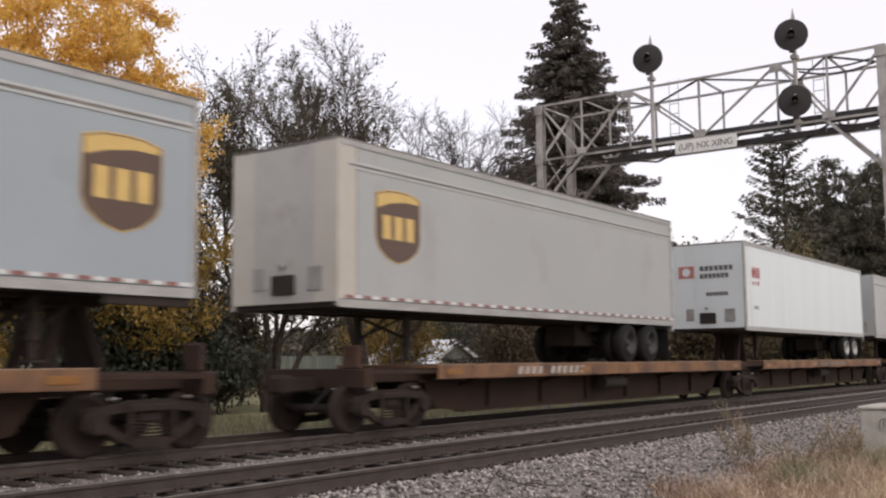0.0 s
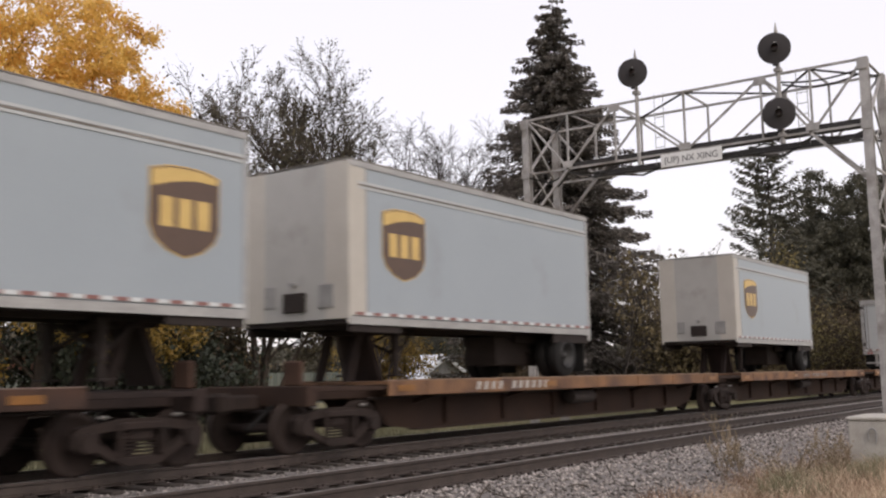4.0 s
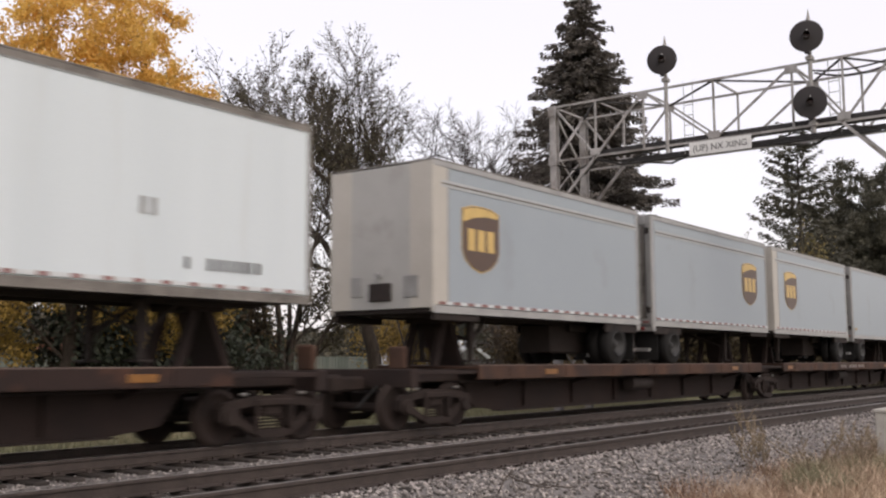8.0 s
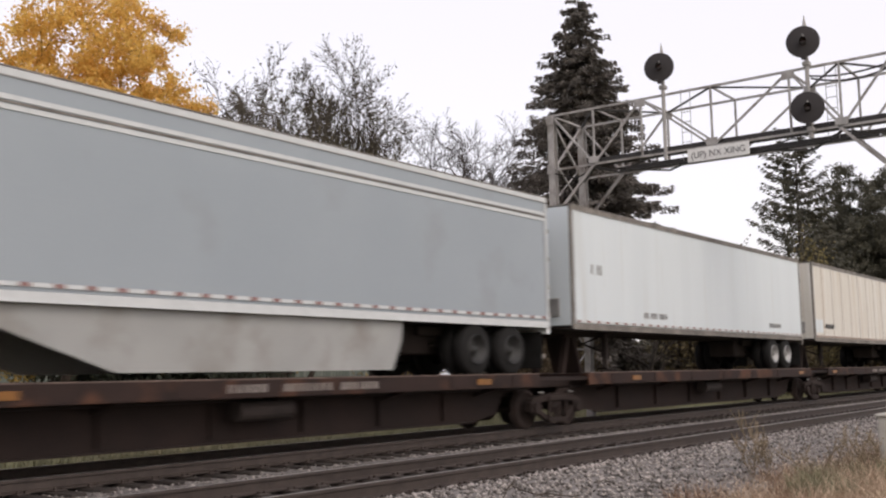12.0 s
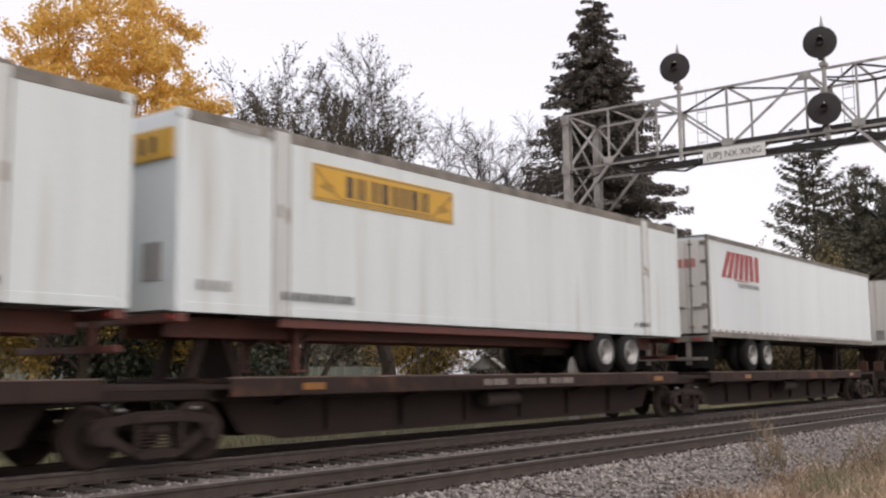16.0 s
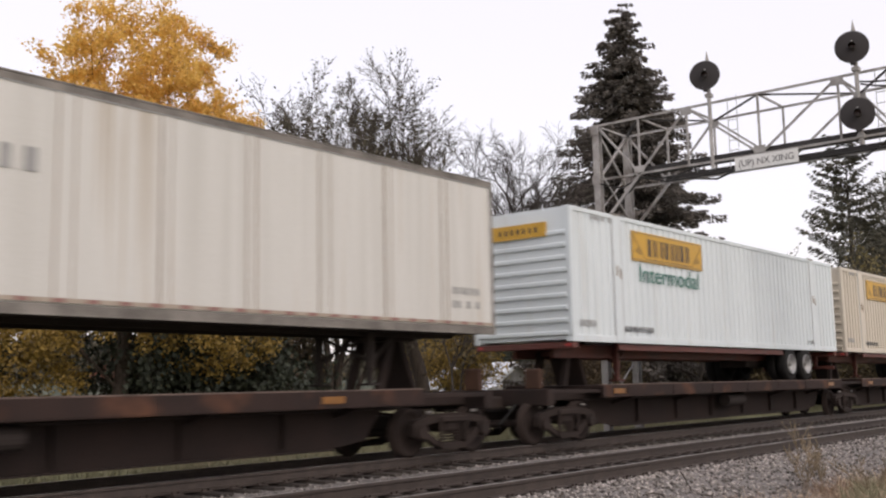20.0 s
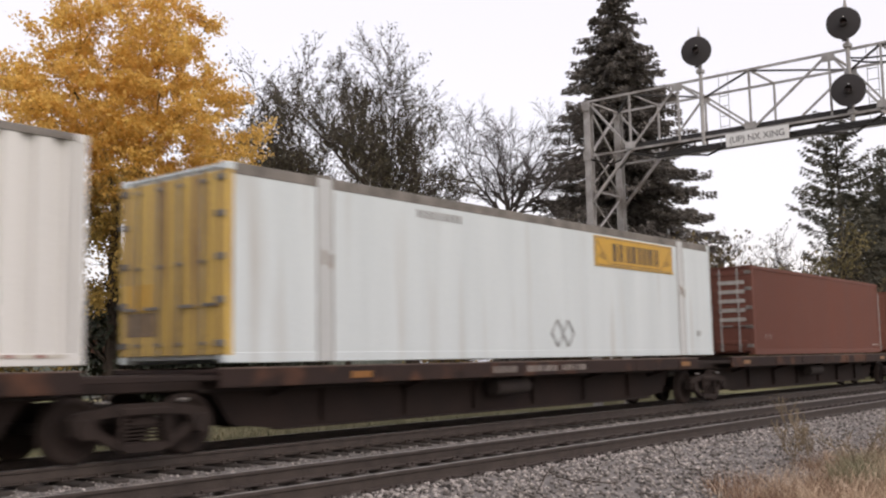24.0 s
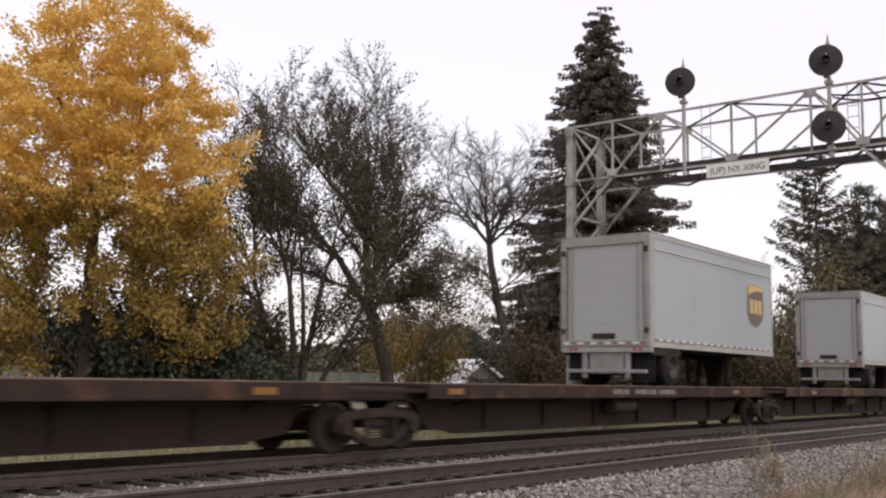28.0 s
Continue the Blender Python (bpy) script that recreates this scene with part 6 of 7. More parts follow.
    spots = [((25.6, 29.0), (1.8, 1.2, 2.6), M_BRUSH, 2600, "low dark brown thicket behind the trees"), ((21.6, 25.6), (1.4, 1.0, 3.4), M_BRUSH, 3200, "low dark brown thicket behind the trees"), ((42.0, 25.6), (2.2, 1.4, 3.6), M_BRUSH, 7000, "dense dark brown thicket behind the track"), ((45.6, 26.6), (2.0, 1.4, 3.2), M_BRUSH, 6000, "dense dark brown thicket behind the track"), ((20.4, 24.6), (1.5, 1.1, 2.9), M_HEDGE, 6000, "dark evergreen bush under the golden maple"), ((17.9, 23.4), (2.0, 1.2, 3.2), M_HEDGE, 9000, "dark evergreen bush under the golden maple"), ((17.6, 26.0), (2.4, 1.4, 3.2), M_HEDGE, 7000, "dark evergreen bush on the lawn"), ((21.2, 27.5), (2.2, 1.4, 3.0), M_HEDGE, 6000, "dark evergreen bush on the lawn"), ((12.0, 27.0), (2.4, 1.4, 3.0), M_HEDGE, 5000, "dark evergreen bush on the lawn"),
             ((44.5, 36.0), (2.6, 1.6, 4.8), M_LEAFO, 5200, "yellow-leaved bush on the lawn"), ((65.0, 48.0), (2.6, 1.6, 6.4), M_HEDGE, 4200, "dark blue-green juniper bush"),
             ((33.0, 38.0), (2.6, 1.6, 4.0), M_SHRUB, 3600, "brown-leaved bush on the lawn"), ((29.0, 38.0), (2.4, 1.6, 3.8), M_SHRUB, 3000, "brown-leaved bush on the lawn"), ((53.0, 30.0), (2.6, 1.6, 6.2), M_SHRUB, 4200, "brown-leaved bush on the lawn"),
             ((57.0, 34.0), (2.4, 1.6, 7.0), M_LEAFG, 3200, "yellow-leaved bush on the lawn"), ((47.6, 19.6), (1.6, 1.0, 3.6), M_SHRUB, 3000, "brown-leaved bush on the lawn"), ((52.5, 19.4), (1.9, 1.0, 4.4), M_SHRUB, 3600, "brown-leaved bush on the lawn"), ((58.5, 19.0), (2.0, 1.0, 4.0), M_SHRUB, 3000, "brown-leaved bush on the lawn"),
             ((56.8, 21.8), (2.2, 1.4, 4.4), M_BRUSH, 9000, "dense dark brown thicket behind the track"), ((61.5, 22.5), (2.4, 1.4, 4.0), M_BRUSH, 8000, "dense dark brown thicket behind the track"), ((50.0, 21.0), (2.0, 1.4, 3.6), M_BRUSH, 7000, "dense dark brown thicket behind the track"), ((68.0, 20.0), (2.6, 1.4, 5.0), M_BRUSH, 7000, "dense dark brown thicket behind the track"), ((75.5, 19.0), (2.6, 1.4, 5.6), M_BRUSH, 7000, "dense dark brown thicket behind the track"), ((64.5, 18.6), (2.4, 1.2, 4.8), M_LEAFG, 2800, "yellow-leaved bush on the lawn"), ((72.0, 18.0), (2.6, 1.2, 5.4), M_SHRUB, 3600, "brown-leaved bush on the lawn"), ((80.0, 17.5), (2.6, 1.2, 6.0), M_HEDGE, 4000, "dark evergreen bush on the lawn"), ((43.0, 25.0), (1.5, 1.2, 2.8), M_SHRUB, 2000, "brown-leaved bush on the lawn"), ((38.5, 42.0), (2.4, 1.6, 3.6), M_LEAFO, 2600, "yellow-leaved bush on the lawn")]
    for i, ((x, y), size, m, n, lab) in enumerate(spots):
        shrub(lab, (x, y, -0.4), size, m, int(n * 1.7), 100 + i, leaf=0.075)


def build_far_woods():
    """A distant band of woods behind the gardens, as many loose clumps."""
    rng = np.random.default_rng(77)
    n = 170000
    ang = rng.uniform(0.05, 1.35, n)
    dist = rng.uniform(85, 120, n)
    x, y = dist * np.cos(ang), dist * np.sin(ang)
    top = 5.4 + 0.9 * np.sin(ang * 13) + 0.9 * np.sin(ang * 37 + 1) + 0.6 * np.sin(ang * 91)
    z = -0.3 + top * rng.random(n) ** 0.8
    c = np.stack([x, y, z], 1)
    a = rng.normal(0, 1, (n, 3))
    a /= np.linalg.norm(a, axis=1, keepdims=True)
    b = np.cross(a, rng.normal(0, 1, (n, 3)))
    b /= np.linalg.norm(b, axis=1, keepdims=True)
    s = rng.uniform(0.10, 0.34, n)[:, None]
    v = np.stack([c - a * s, c + b * s * 0.7, c + a * s, c - b * s * 0.7], 1)
    tagged(raw("far_woods", v.reshape(-1, 3), np.arange(n * 4).reshape(-1, 4), M_WOODS), "distant brown-grey autumn woods", "woods", kind="stuff")


def blades(name, label, area, count, height, width, mat, seed, bend=0.35, clump=None, category="grass"):
    """Grass blades as bent slivers."""
    rng = np.random.default_rng(seed)
    x0, x1, y0, y1 = area
    if clump:
        k = rng.integers(0, clump, count)
        cx, cy = rng.uniform(x0, x1, clump), rng.uniform(y0, y1, clump)
        x, y = cx[k] + rng.normal(0, 0.13, count), cy[k] + rng.normal(0, 0.13, count)
    else:
        x, y = rng.uniform(x0, x1, count), rng.uniform(y0, y1, count)
    z = np.interp(y, [2, 4.6, 5.3, 6.75, 15.9, 17, 19, 40], [-0.58, -0.56, -0.64, -0.24, -0.66, -0.42, -0.36, -0.3]) - 0.02
    h = height * rng.uniform(0.35, 1.1, count)
    a = rng.uniform(0, 6.28, count)
    lean = rng.normal(0, bend, (count, 2)) * h[:, None]
    w = width * rng.uniform(0.6, 1.3, count)
    ox, oy = np.cos(a) * w, np.sin(a) * w
    base = np.stack([x, y, z], 1)
    mid = base + np.stack([lean[:, 0] * 0.35, lean[:, 1] * 0.35, h * 0.6], 1)
    tip = base + np.stack([lean[:, 0], lean[:, 1], h], 1)
    o = np.stack([ox, oy, np.zeros(count)], 1)
    v = np.stack([base - o, base + o, mid + o * 0.7, mid - o * 0.7, tip], 1)
    i = np.arange(count)[:, None] * 5
    me_f = np.concatenate([i + np.array([[0, 1, 2]]), i + np.array([[0, 2, 3]]), i + np.array([[3, 2, 4]])])
    tagged(raw(name, v.reshape(-1, 3), me_f, mat), label, category, kind="stuff")


def build_foreground():
    blades("dry_grass", "tall straw-coloured dry grass along the ballast", (11.5, 26.0, 1.6, 4.4), 10500, 0.42, 0.0045, M_STRAW, 3, clump=190, bend=0.7)
    blades("dry_grass", "low dry tan grass and weeds among the stones", (12.0, 42.0, 4.4, 5.7), 9500, 0.30, 0.004, M_STRAW, 4, clump=420, bend=0.7)
    blades("russet_weeds", "low russet-brown dead weeds beside the ballast", (11.5, 22.0, 3.6, 5.6), 6500, 0.30, 0.005, M_RUSSET, 15, clump=110, bend=0.6, category="weeds")
    blades("green_grass", "green tufts of grass among dry grass", (13.0, 19.0, 3.4, 5.2), 2600, 0.42, 0.005, M_GRASS, 5, clump=9, bend=0.5)
    blades("lawn_grass", "pale green lawn grass behind the tracks", (4.0, 40.0, 16.2, 22.0), 26000, 0.22, 0.012, M_GRASS, 6)
    root = thing("relay_case", "weathered grey concrete trackside box with a lifting eye", "trackside box", at=(19.15, 4.8, -0.6))
    part("case", Shape().box(0.0, 1.5, -1.1, 0.0, 0.0, 0.92, 0.02), M_CONCRETE, root)
    part("lid", Shape().box(-0.03, 1.53, -1.13, 0.03, 0.92, 0.98, 0.015), M_CONCRETE, root, "pale concrete lid")
    eye = Shape()
    for i in range(10):
        a, b = math.pi * i / 9, math.pi * (i + 1) / 9
        eye.rod((-0.04, -0.42 + 0.07 * math.cos(a), 0.68 + 0.1 * math.sin(a)), (-0.04, -0.42 + 0.07 * math.cos(b), 0.68 + 0.1 * math.sin(b)), 0.016, n=6)
    eye.rod((-0.04, -0.35, 0.68), (-0.04, -0.35, 0.55), 0.016, n=6).rod((-0.04, -0.49, 0.68), (-0.04, -0.47, 0.5), 0.016, n=6)
    part("lifting_eye", eye, M_GALV, root, "pale steel lifting eye")
    rng = random.Random(9)
    for i, (x, y, h) in enumerate(((15.5, 5.75, 0.95), (15.8, 5.6, 0.8), (14.9, 4.6, 0.75), (17.5, 4.7, 0.7), (16.6, 4.4, 0.8))):
        r = thing("weed", "tall dry dull-green weed stalk", "weed", "weeds beside the ballast", at=(x, y, -0.56))
        segs, tips = [], []
        for k in range(4):
            a, b = limbs(rng, base=(rng.gauss(0, 0.04), rng.gauss(0, 0.04), 0), lean=(rng.gauss(0, 0.12), rng.gauss(0, 0.12), 1), height=h * rng.uniform(0.7, 1.0), r=0.006, depth=1, splits=(3,), spread=0.5, lift=0.2, shrink=0.3, first=0.2)
            segs += [(*s[:6], min(s[6], 0.006), min(s[7], 0.005)) for s in a]
            tips += b
        tubes("stalk", segs, M_WEED, r, 4)
        tagged(leaves("foliage", np.array(tips)[:, :3], 260, 0.015, (0.03, 0.03, 0.05), M_WEED, r, 300 + i), kind="stuff")
    for i in range(9):
        segs, _ = limbs(rng, base=(0, 0, 0.02), lean=(rng.gauss(0, 1), rng.gauss(0, 0.4), 0.08), height=rng.uniform(0.3, 0.8), r=0.009, depth=0, splits=(), spread=0.5, lift=0.02)
        ob = thing("fallen_twig", "small dark fallen twig on the ballast", "twig", "twigs on the ballast", at=(rng.uniform(9.5, 13), rng.uniform(6.0, 7.2), -0.26))
        part("stick", tube([s[:3] for s in segs] + [segs[-1][3:6]], 0.008), M_BARK, ob)


def build_garden():
    """What shows between the trunks: a white-edged gable, a fence, a far house."""
    root = thing("garage", "small garage with white roof edges and grey gable", "garage", at=(56.6, 42.0, -0.35))
    part("wall", Shape().box(-3.0, 3.0, -1.6, 4.0, 0.0, 1.55), M_SIDING, root)
    part("gable", Shape().prism([(-3.0, 1.55), (3.0, 1.55), (0.0, 3.0)], -1.6, -1.45), M_SIDING, root, "grey gable")
    for s in (-1, 1):
        part("roof", Shape().prism([(0, 3.0), (s * 3.5, 1.32), (s * 3.5, 1.42), (0, 3.1)], -1.8, 4.2), M_ROOFWHITE, root, "white roof slope")
        part("bargeboard", Shape().prism([(0, 2.78), (s * 3.5, 1.12), (s * 3.5, 1.34), (0, 3.02)], -1.86, -1.8), M_ROOFWHITE, root, "white bargeboard")
    part("awning", Shape().prism([(-5.2, 1.15), (-2.9, 1.15), (-2.9, 1.62), (-4.6, 1.30)], -2.6, 1.2), M_ROOFWHITE, root, "white awning roof")
    house = thing("house", "distant low house with a reddish roof", "house", at=(46.0, 62.0, -0.3))
    part("wall", Shape().box(-6, 6, -3, 3, 0, 2.6), M_SIDING, house)
    part("roof", Shape().prism([(-3.6, 2.5), (3.6, 2.5), (0, 4.4)], -6.4, 6.4, "x"), M_RED2, house, "faded red-brown roof")
    fence = thing("board_fence", "grey-green wooden board fence behind the gardens", "fence", at=(22.0, 45.0, -0.35))
    board = mesh_of("board", Shape().box(-0.14, 0.14, -0.012, 0.012, 0.05, 2.0, 0.006), M_FENCE)
    for i in range(100):
        part("board", board, None, fence, at=(i * 0.3, 0, 0))
    part("fence_rail", Shape().box(-0.2, 30, 0.02, 0.06, 0.5, 0.6).box(-0.2, 30, 0.02, 0.06, 1.5, 1.6), M_FENCE, fence)
    sign = thing("yard_sign", "small white board in a garden", "board", at=(30.5, 37.0, -0.4))
    part("panel", Shape().prism([(0, 2.0), (0.8, 2.0), (1.0, 2.9), (0.2, 2.5)], 0, 0.04), M_ROOFWHITE, sign)
    part("stake", Shape().box(0.35, 0.45, 0.04, 0.1, 0, 2.2), M_BARK, sign)


# ---- the train ----
def build_train():
    P28, P45, P48, P53 = 8.53, 13.72, 14.63, 16.15
    orange = "articulated intermodal flat car in faded orange-brown paint"
    brown = "articulated intermodal flat car, rusty dark brown"
    rail_car(14.3, [14.3, 32.4, 50.5, 68.6], True, [34.0], orange)
    rail_car(-45.9, [-45.9, -27.6, -9.2, 9.0], True, [-25.2, 8.2, -44.4], orange)
    rail_car(-103.6, [-103.6, -85.8, -67.9, -50.0], 2, [-102.3, -83.5, -87.4, -65.0, -69.0, -49.6], brown)
    rail_car(-193.2, [-193.2, -176.4, -159.5, -141.2, -124.4, -107.75], False, [-191.9, -174.8, -157.6, -140.0, -108.6], brown)
    rail_car(-281.7, [-281.7, -264.3, -247.6, -230.8, -213.8, -197.3], False, [-198.0, -229.3, -246.2, -263.3, -280.3], brown)
    rail_car(-370.0, [-370.0, -353.4, -336.0, -318.8, -302.3, -285.5], False, [-286.2], brown)
    rail_car(-429.2, [-429.2, -410.7, -392.2, -373.9], False, [-375.2, -393.8], brown)

    grey = "grey parcel trailer with a brown and gold shield emblem"
    pup = "short grey parcel trailer with brown shield emblem"
    trailer(48.8, P45, "L", M_GREY2, "plain grey highway trailer on the flat car")
    t = trailer(32.0, P48, "L", M_WHITE, "white leased trailer with red and black markings on its nose", tape_on=False, band=False, bright=True,
                marks=[(M_CRIMSON, [(0.7, 1.5, 2.9, 0.35, 4), (0.7, 1.4, 2.55, 0.12, 6)]), (M_TEXT2, [(0.8, 1.3, 1.75, 0.12, 3)])])
    g = Shape()
    for y0, y1, z, h in ((0.2, -0.95, 3.05, 0.16), (0.2, -0.8, 2.8, 0.16), (0.0, -0.75, 2.2, 0.12)):
        for i in range(7):
            a = y0 + (y1 - y0) * i / 7
            g.box(-0.016, -0.006, a, a + (y1 - y0) / 7 * 0.75, z - h / 2, z + h / 2)
    part("nose_lettering", g, M_TEXT, t, "illegible dark lettering")
    em = part("nose_emblem", Shape().box(-0.016, -0.006, 0.4, 0.95, 2.75, 3.15, 0.01), M_REDWORN, t, "red square emblem with a white centre")
    part("emblem_centre", Shape().turned([(0.0, -0.004), (0.13, -0.004), (0.14, 0.0)], (0, 0, 0), 20), M_WHITE, em)
    em.children[0].matrix_basis = pose(-0.018, 0.675, 2.95, 0, 0, -90)
    trailer(12.55, P45, "L", M_GREY2, "pale grey parcel trailer with a shield emblem and cream nose", logo=1.6, corner=M_CREAM, tandem_at=11.6)
    trailer(1.0, P28, "R", M_GREY, pup + " and roll-up rear door", logo=7.25, axles=1, end_style="roll", end=M_GREY2)
    trailer(-26.75, P28, "L", M_GREY, pup + " and cream nose", logo=1.55, axles=1, end=M_GREY2, corner=M_CREAM)
    trailer(-45.9, P28 + 0.35, "L", M_GREY, pup + " and cream nose", logo=1.55, axles=1, corner=M_CREAM)
    trailer(-56.8, P28, "R", M_GREY, pup, logo=7.3, axles=1, end_style="roll", end=M_GREY2)
    trailer(-66.2, P28, "L", M_GREY, pup + " and cream nose", logo=1.6, axles=1, corner=M_CREAM)
    trailer(-76.15, P28, "R", M_GREY, "short plain grey parcel trailer", marks=[(M_TEXT2, [(7.2, 8.2, 3.64, 0.12, 8)]), (M_YELLOW, [(0.25, 0.75, 1.36, 0.08, 2)])], axles=1, band=False, tape_on=False, end_style="roll", end=M_GREY2)
    trailer(-85.45, P28, "L", M_GREY, pup + " and cream nose", logo=1.75, axles=1, corner=M_CREAM)
    # this door's dark material stands for the shade in the gap between trailers
    trailer(-94.65, P28, "R", M_GREY, pup + " and door darkened for shade", logo=7.0, axles=1, end_style="roll", end=M_RAILDIRTY)
    trailer(-104.0, P28, "L", M_GREY, pup + " and cream nose", logo=1.55, axles=1, corner=M_CREAM)
    ink = [(M_TEXT, [(12.0, 13.6, 1.47, 0.17, 12)]), (M_TEXT2, [(11.36, 11.72, 2.2, 0.24, 2)])]
    trailer(-121.85, P48, "R", M_WHITE, "white trailer with rust-streaked swing doors", end=M_RUSTDOOR, rails=M_RAILDIRTY, band=False, bright=True, marks=ink, tandem_at=3.35, gap=True)
    trailer(-141.45, P48, "L", M_TAN, "cream trailer heavily streaked with rust", rails=M_RAILDIRTY, band=False, seams=11, end=M_TAN, marks=[(M_TEXT, [(1.25, 2.4, 1.56, 0.17, 12)])], tandem_at=13.1, gap=True, patch=(0.12, 1.0, 1.3, 1.78))
    trailer(-159.05, P53, "L", M_WHITE, "clean white trailer with grey bottom rail", rails=M_RAILDIRTY, band=False, bright=True, marks=[(M_TEXT2, [(0.9, 1.45, 2.4, 0.24, 4), (3.6, 5.0, 1.42, 0.14, 14), (12.8, 13.9, 1.42, 0.14, 10)])], tandem_at=13.8, gap=True, top=3.84)
    t = trailer(-176.25, P53, "L", M_GREY, "long grey parcel trailer with white rails and side skirts", logo=1.55, corner=M_TAPEW, skirt=True, pale=True, rails=M_TAPEW, tandem_at=14.05, gap=True, top=3.84)
    lettering("trailer_number", "5353", 0.3, M_TEXT2, t, (0.45, -1.312, 1.55))
    trailer(-193.2, P48, "L", M_DIRTY, "cream-white weathered trailer on the flat car", rails=M_RAILDIRTY, band=False, seams=0, tape_on=True, gap=True, bright=True, marks=[(M_TEXT2, [(1.0, 1.6, 1.45, 0.14, 5)])])
    t = trailer(-212.65, P53, "R", M_WHITE, "white leased trailer with slanted red bars on its side", end=M_DIRTY, rails=M_RAILDIRTY, band=False, bright=True, tandem_at=3.75, gap=True, top=3.84)
    for k in range(7):
        x0 = 0.95 + 0.44 * k
        g = Shape().prism([(x0, 2.72), (x0 + 0.26, 2.72), (x0 + 0.26 + max(0.0, 0.5 - 0.1 * k), 3.5), (x0 + max(0.0, 0.5 - 0.1 * k), 3.5)], -1.312, -1.302)
        part("emblem_bar", g, M_CRIMSON, t, "plain red slanted bar")
    bars(t, "side_lettering", M_TEXT2, [(2.2, 3.9, 2.55, 0.12, 12)])
    bars(t, "emblem_line", M_CRIMSON, [(1.9, 3.9, 2.68, 0.03, 1)], label="red line")
    g = Shape()
    for a, b in ((1.1, 0.35), (-0.2, -1.0)):
        for i in range(4):
            q = a + (b - a) * i / 4
            g.box(-0.045, -0.032, q, q + (b - a) / 4 * 0.75, 2.95, 3.2)
    part("door_lettering", g, M_REDWORN, t, "worn red lettering shapes")

    # containers on chassis
    sign = (2.6, 6.3, 1.90, 2.50)
    panelled = "white container with a yellow company panel, on a chassis"
    note = [(M_TEXT, [(1.95, 3.6, 0.32, 0.13, 13), (13.6, 14.4, 0.26, 0.1, 7)]), (M_TEXT2, [(0.35, 1.0, 0.4, 0.14, 5)]), (M_TEXT2, [(0.9, 1.8, 2.75, 0.14, 6)])]
    for u, paint, rib, horiz, lab in ((-230.75, M_WHITE2, None, False, panelled), (-247.65, M_WHITE2, None, False, panelled), (-264.65, M_BEIGE, (0.3, 0.085), True, "beige corrugated container with a yellow company panel, on a chassis"), (-281.75, M_WHITE, (0.3, 0.03), True, "white ribbed container with yellow panel and green word, on a chassis")):
        chassis(u, P53)
        sg = sign if not rib else (2.62, 6.3, 1.92, 2.62)
        # plain containers get a brighter white end to make up for weak light there
        c = container(u, P53, 2.59, 0.92, 2.89, paint, lab, end=M_WHITE if not rib else paint, ribs=rib, posts=(1.95, 14.25), doors_left=False, horizontal=horiz, yellow_sign=sg, end_sign=True)
        for m in note:
            bars(c, "side_lettering", m[0], m[1], y=-1.318 if not rib else -1.29)
        if lab.endswith("green word, on a chassis"):
            lettering("side_word", "Intermodal", 0.60, M_GREEN, c, (4.5, -1.305, 1.44), stretch=1.2)
    trailer(-299.1, P48, "R", M_DIRTY, "dirty white trailer with rust stains and swing doors", end=M_DIRTY, rails=M_RAILDIRTY, band=False, seams=9, marks=[(M_TEXT2, [(13.4, 14.2, 1.75, 0.13, 6), (13.4, 14.2, 1.5, 0.13, 6)]), (M_TEXT2, [(5.0, 5.6, 2.85, 0.3, 2)])], tandem_at=3.2, gap=True)

    # containers on the deck
    c = container(-315.6, 12.19, 2.44, 0.06, 2.59, M_RED2, "faded orange-red shipping container with closed doors", ribs=(0.22, 0.02))
    bars(c, "side_lettering", M_PALEINK, [(0.55, 0.72, 2.2 - 0.22 * i, 0.13, 1) for i in range(7)], y=-1.225)
    c = container(-333.1, 12.19, 2.44, 0.06, 2.59, M_RED, "brown-red shipping container with closed doors", ribs=(0.22, 0.02))
    bars(c, "side_lettering", M_PALEINK, [(0.85, 0.92, 0.52, 0.16, 1), (1.2, 1.27, 0.52, 0.16, 1), (11.2, 11.9, 0.3, 0.06, 4)], y=-1.225)
    g = Shape()
    for i in range(5):
        g.box(-0.04, -0.03, -0.2, -1.0, 2.05 - i * 0.27, 2.16 - i * 0.27)
    part("door_lettering", g, M_PALEINK, c, "illegible pale lettering")
    part("door_emblem", Shape().box(-0.045, -0.03, 0.35, 0.95, 1.75, 2.15), M_REDWORN, c, "red square emblem")
    c = container(-352.25, P53, 2.59, 0.08, 2.89, M_WHITE2, "white container with dirty yellow doors and a yellow panel", end=M_YDOOR, posts=(1.95, 14.4), yellow_sign=(10.2, 13.95, 2.0, 2.68))
    bars(c, "side_lettering", M_TEXT2, [(4.2, 5.5, 2.55, 0.14, 9), (15.2, 15.5, 0.55, 0.14, 2)], y=-1.3)
    part("door_patch", Shape().box(-0.020, -0.011, 0.42, 1.12, 0.80, 1.22, 0.003), M_YELLOW, c, "clean yellow patch on the door")
    part("door_patch", Shape().box(-0.020, -0.011, 0.36, 1.12, 0.42, 0.78, 0.003), M_JOINT, c, "brown stained patch on the door")
    for xx in (8.6, 9.0):
        g = Shape()
        for (a, b), (d, e) in (((xx - 0.22, 0.5), (xx, 0.78)), ((xx, 0.78), (xx + 0.22, 0.5)), ((xx + 0.22, 0.5), (xx, 0.22)), ((xx, 0.22), (xx - 0.22, 0.5))):
            g.beam((a, -1.303, b), (d, -1.303, e), 0.008, 0.045, (0, 1, 0))
        part("side_lozenge", g, M_TEXT2, c, "worn grey lozenge outline")
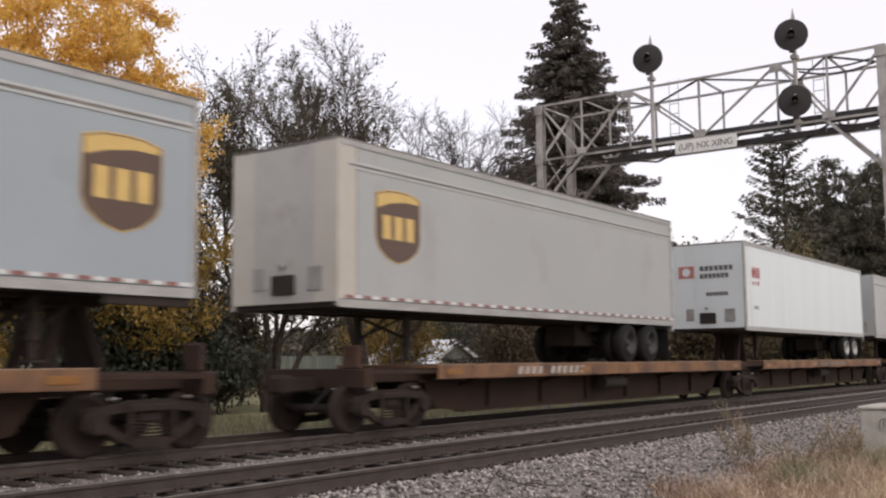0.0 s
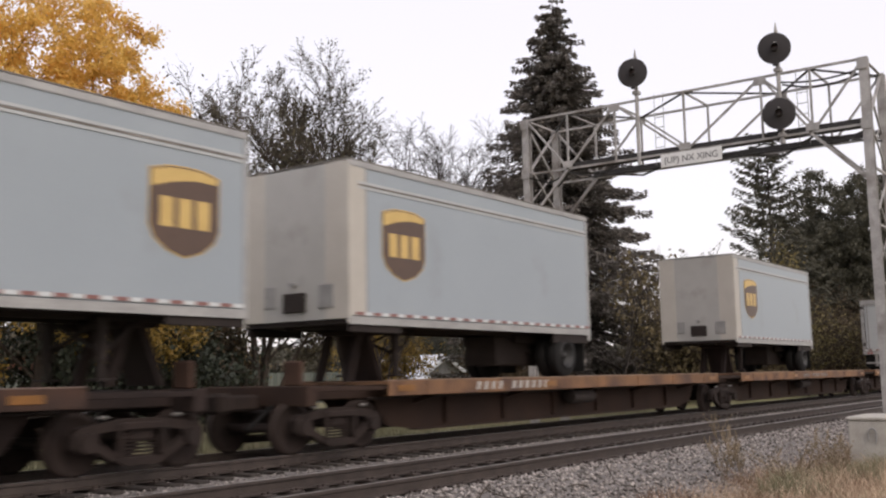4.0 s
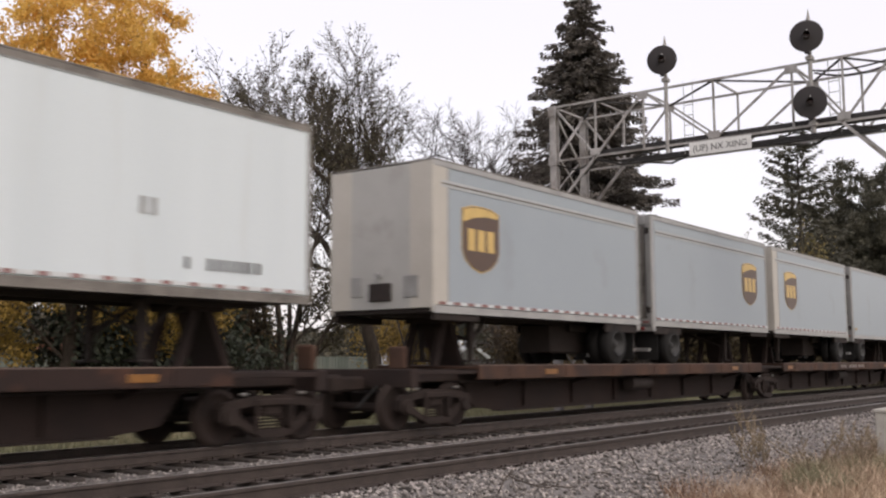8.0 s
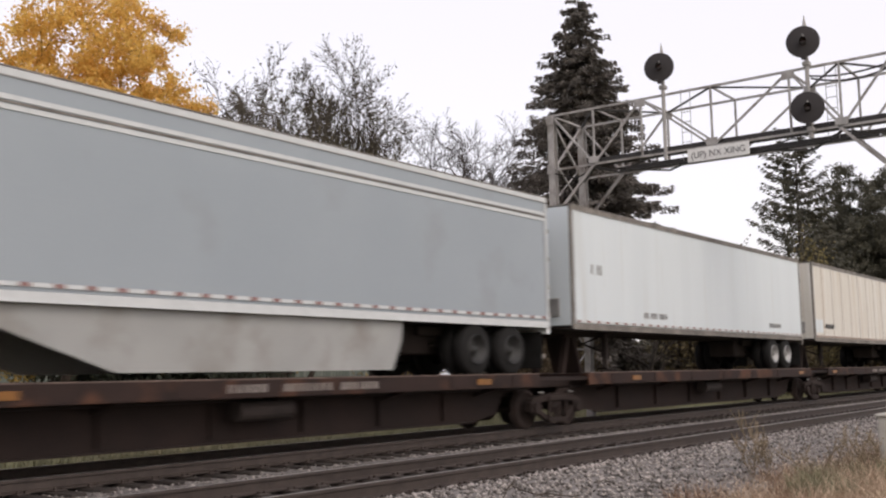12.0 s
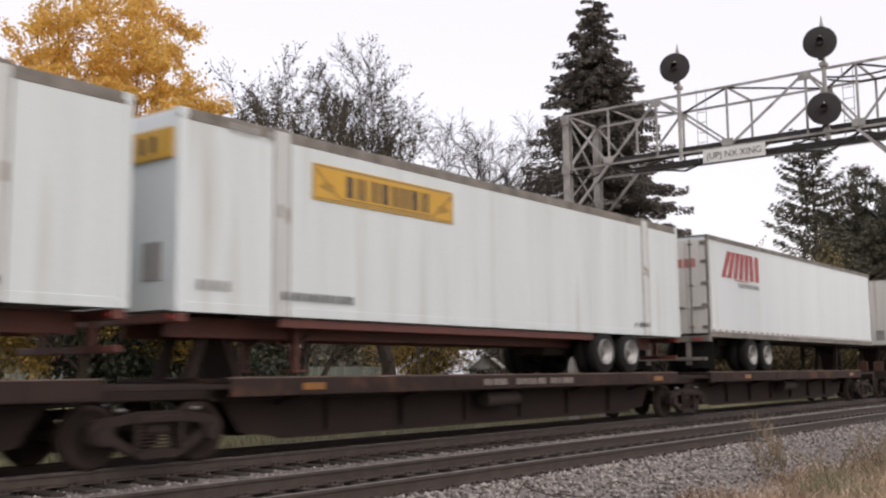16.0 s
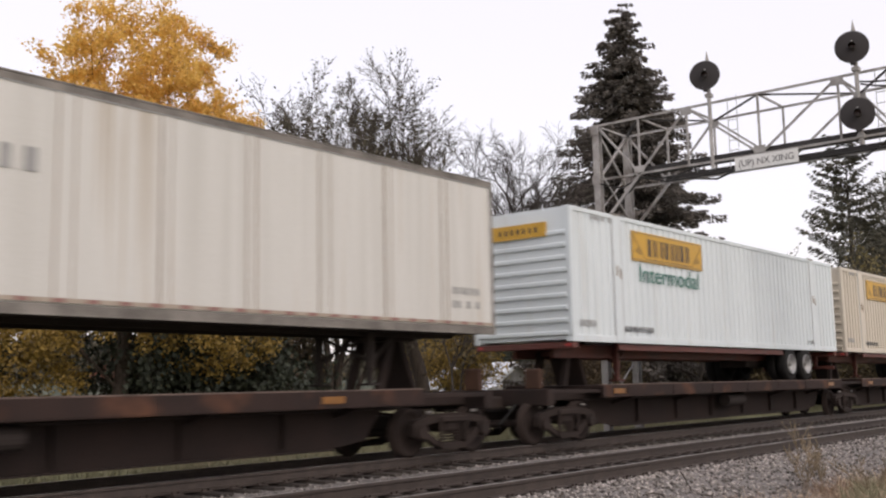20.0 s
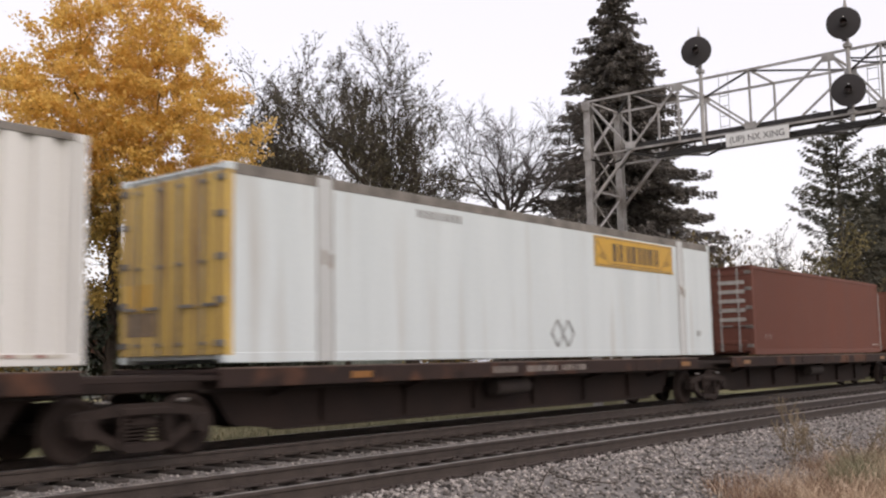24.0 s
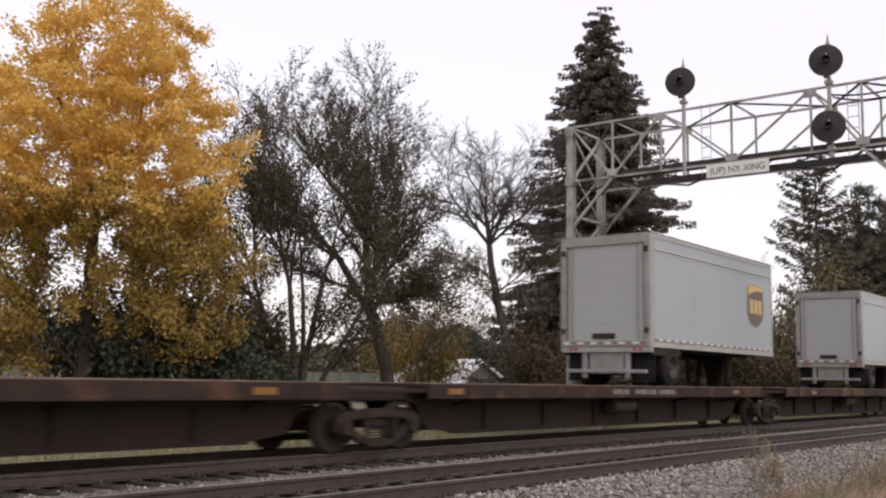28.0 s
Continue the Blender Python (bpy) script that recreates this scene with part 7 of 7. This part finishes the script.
    c = container(-370.6, P53, 2.59, 0.08, 2.89, M_BEIGE_WHITE, "off-white ribbed container with a round blue-grey emblem", end=M_STAINEND, ribs=(0.42, 0.07), posts=(1.8, 14.25), doors_left=False, smooth_to=1.62)
    em = part("emblem", Shape().turned([(0.0, 0), (0.56, 0), (0.56, 0.012), (0.0, 0.012)], (3.85, -1.306, 2.07), 40), M_TEXT2, c, "round grey emblem with a dark lozenge")
    part("emblem_ring", Shape().turned([(0.47, 0), (0.47, -0.008), (0.55, -0.008), (0.55, 0)], (3.85, -1.307, 2.07), 40), M_TEXT, em, "dark grey ring")
    part("emblem_lozenge", Shape().prism([(3.54, 2.07), (3.85, 2.48), (4.16, 2.07), (3.85, 1.66)], -1.314, -1.308), M_BLUE, em, "slate blue lozenge")
    for zz in (1.99, 2.15):
        part("emblem_bar", Shape().box(3.42, 4.28, -1.317, -1.310, zz - 0.03, zz + 0.03), M_TEXT, em)
    part("emblem_centre", Shape().box(3.65, 4.05, -1.316, -1.310, 2.025, 2.115), M_PALEINK, em)
    bars(c, "side_lettering", M_TEXT2, [(2.7, 3.9, 0.25, 0.1, 12), (11.4, 12.9, 2.45, 0.17, 14), (12.0, 12.8, 1.72, 0.6, 3), (8.4, 9.0, 2.45, 0.25, 3)], y=-1.3)
    tape(c, 2.2, 15.9, 0.115, y=-1.3, n=70, h=0.045, gap=True, base=M_CREAMPANEL)
    trailer(-382.2, P28, "R", M_GREY, pup + " and pale roll-up door", logo=7.2, axles=1, end_style="roll", end=M_GREY2)
    trailer(-400.75, P28, "R", M_GREY, pup + " and pale roll-up door", logo=7.1, axles=1, end_style="roll", end=M_GREY2)


def rolled(t):
    for (a, x), (b, y) in zip(ROLL, ROLL[1:]):
        if t <= b:
            return x + (y - x) * (t - a) / (b - a)
    return ROLL[-1][1]


def motions():
    """The train rolls past; its wheels turn while they pass the camera."""
    for ob, (x, y, z) in MOVING:
        walk(ob, [(t, pose(x + s, y, z)) for t, s in ROLL])
    for w, x, side in WHEELS:
        u = w.parent.parent.location.x - rolled(28.0) + x
        times = [k / 30 for k in range(0, 841) if 4.0 < u + rolled(k / 30) < 36.0]
        if not times:
            continue
        rows = [(t, pose(x, side * 0.755, 0.42, 0, 0, 0) @ Matrix.Rotation(rolled(t) / 0.42, 4, "Y")) for t in times]
        if times[0] > 0:
            rows.insert(0, (0.0, rows[0][1]))
        if times[-1] < 28.0:
            rows.append((28.0, rows[-1][1]))
        walk(w, rows)


build_ground()
TRACKS = [build_track(TRACK_NEAR, "empty railway track with rusty rails on timber ties"), build_track(TRACK_FAR, "railway track under the freight train")]
build_bridge()
build_signal(12.1, 9.98, BZB - 0.2, 10.5, "round black searchlight signal on a tall mast", True)
build_signal(7.95, 9.86, BZB - 0.2, 10.4, "round black searchlight signal above the truss", True)
build_signal(7.93, 8.05, BZB - 0.2, 8.2, "round black searchlight signal within the truss", False)
build_plants()
build_far_woods()
build_garden()
build_foreground()
build_train()
scatter_stones()
for root in TRACKS:
    build_ties(root)
motions()
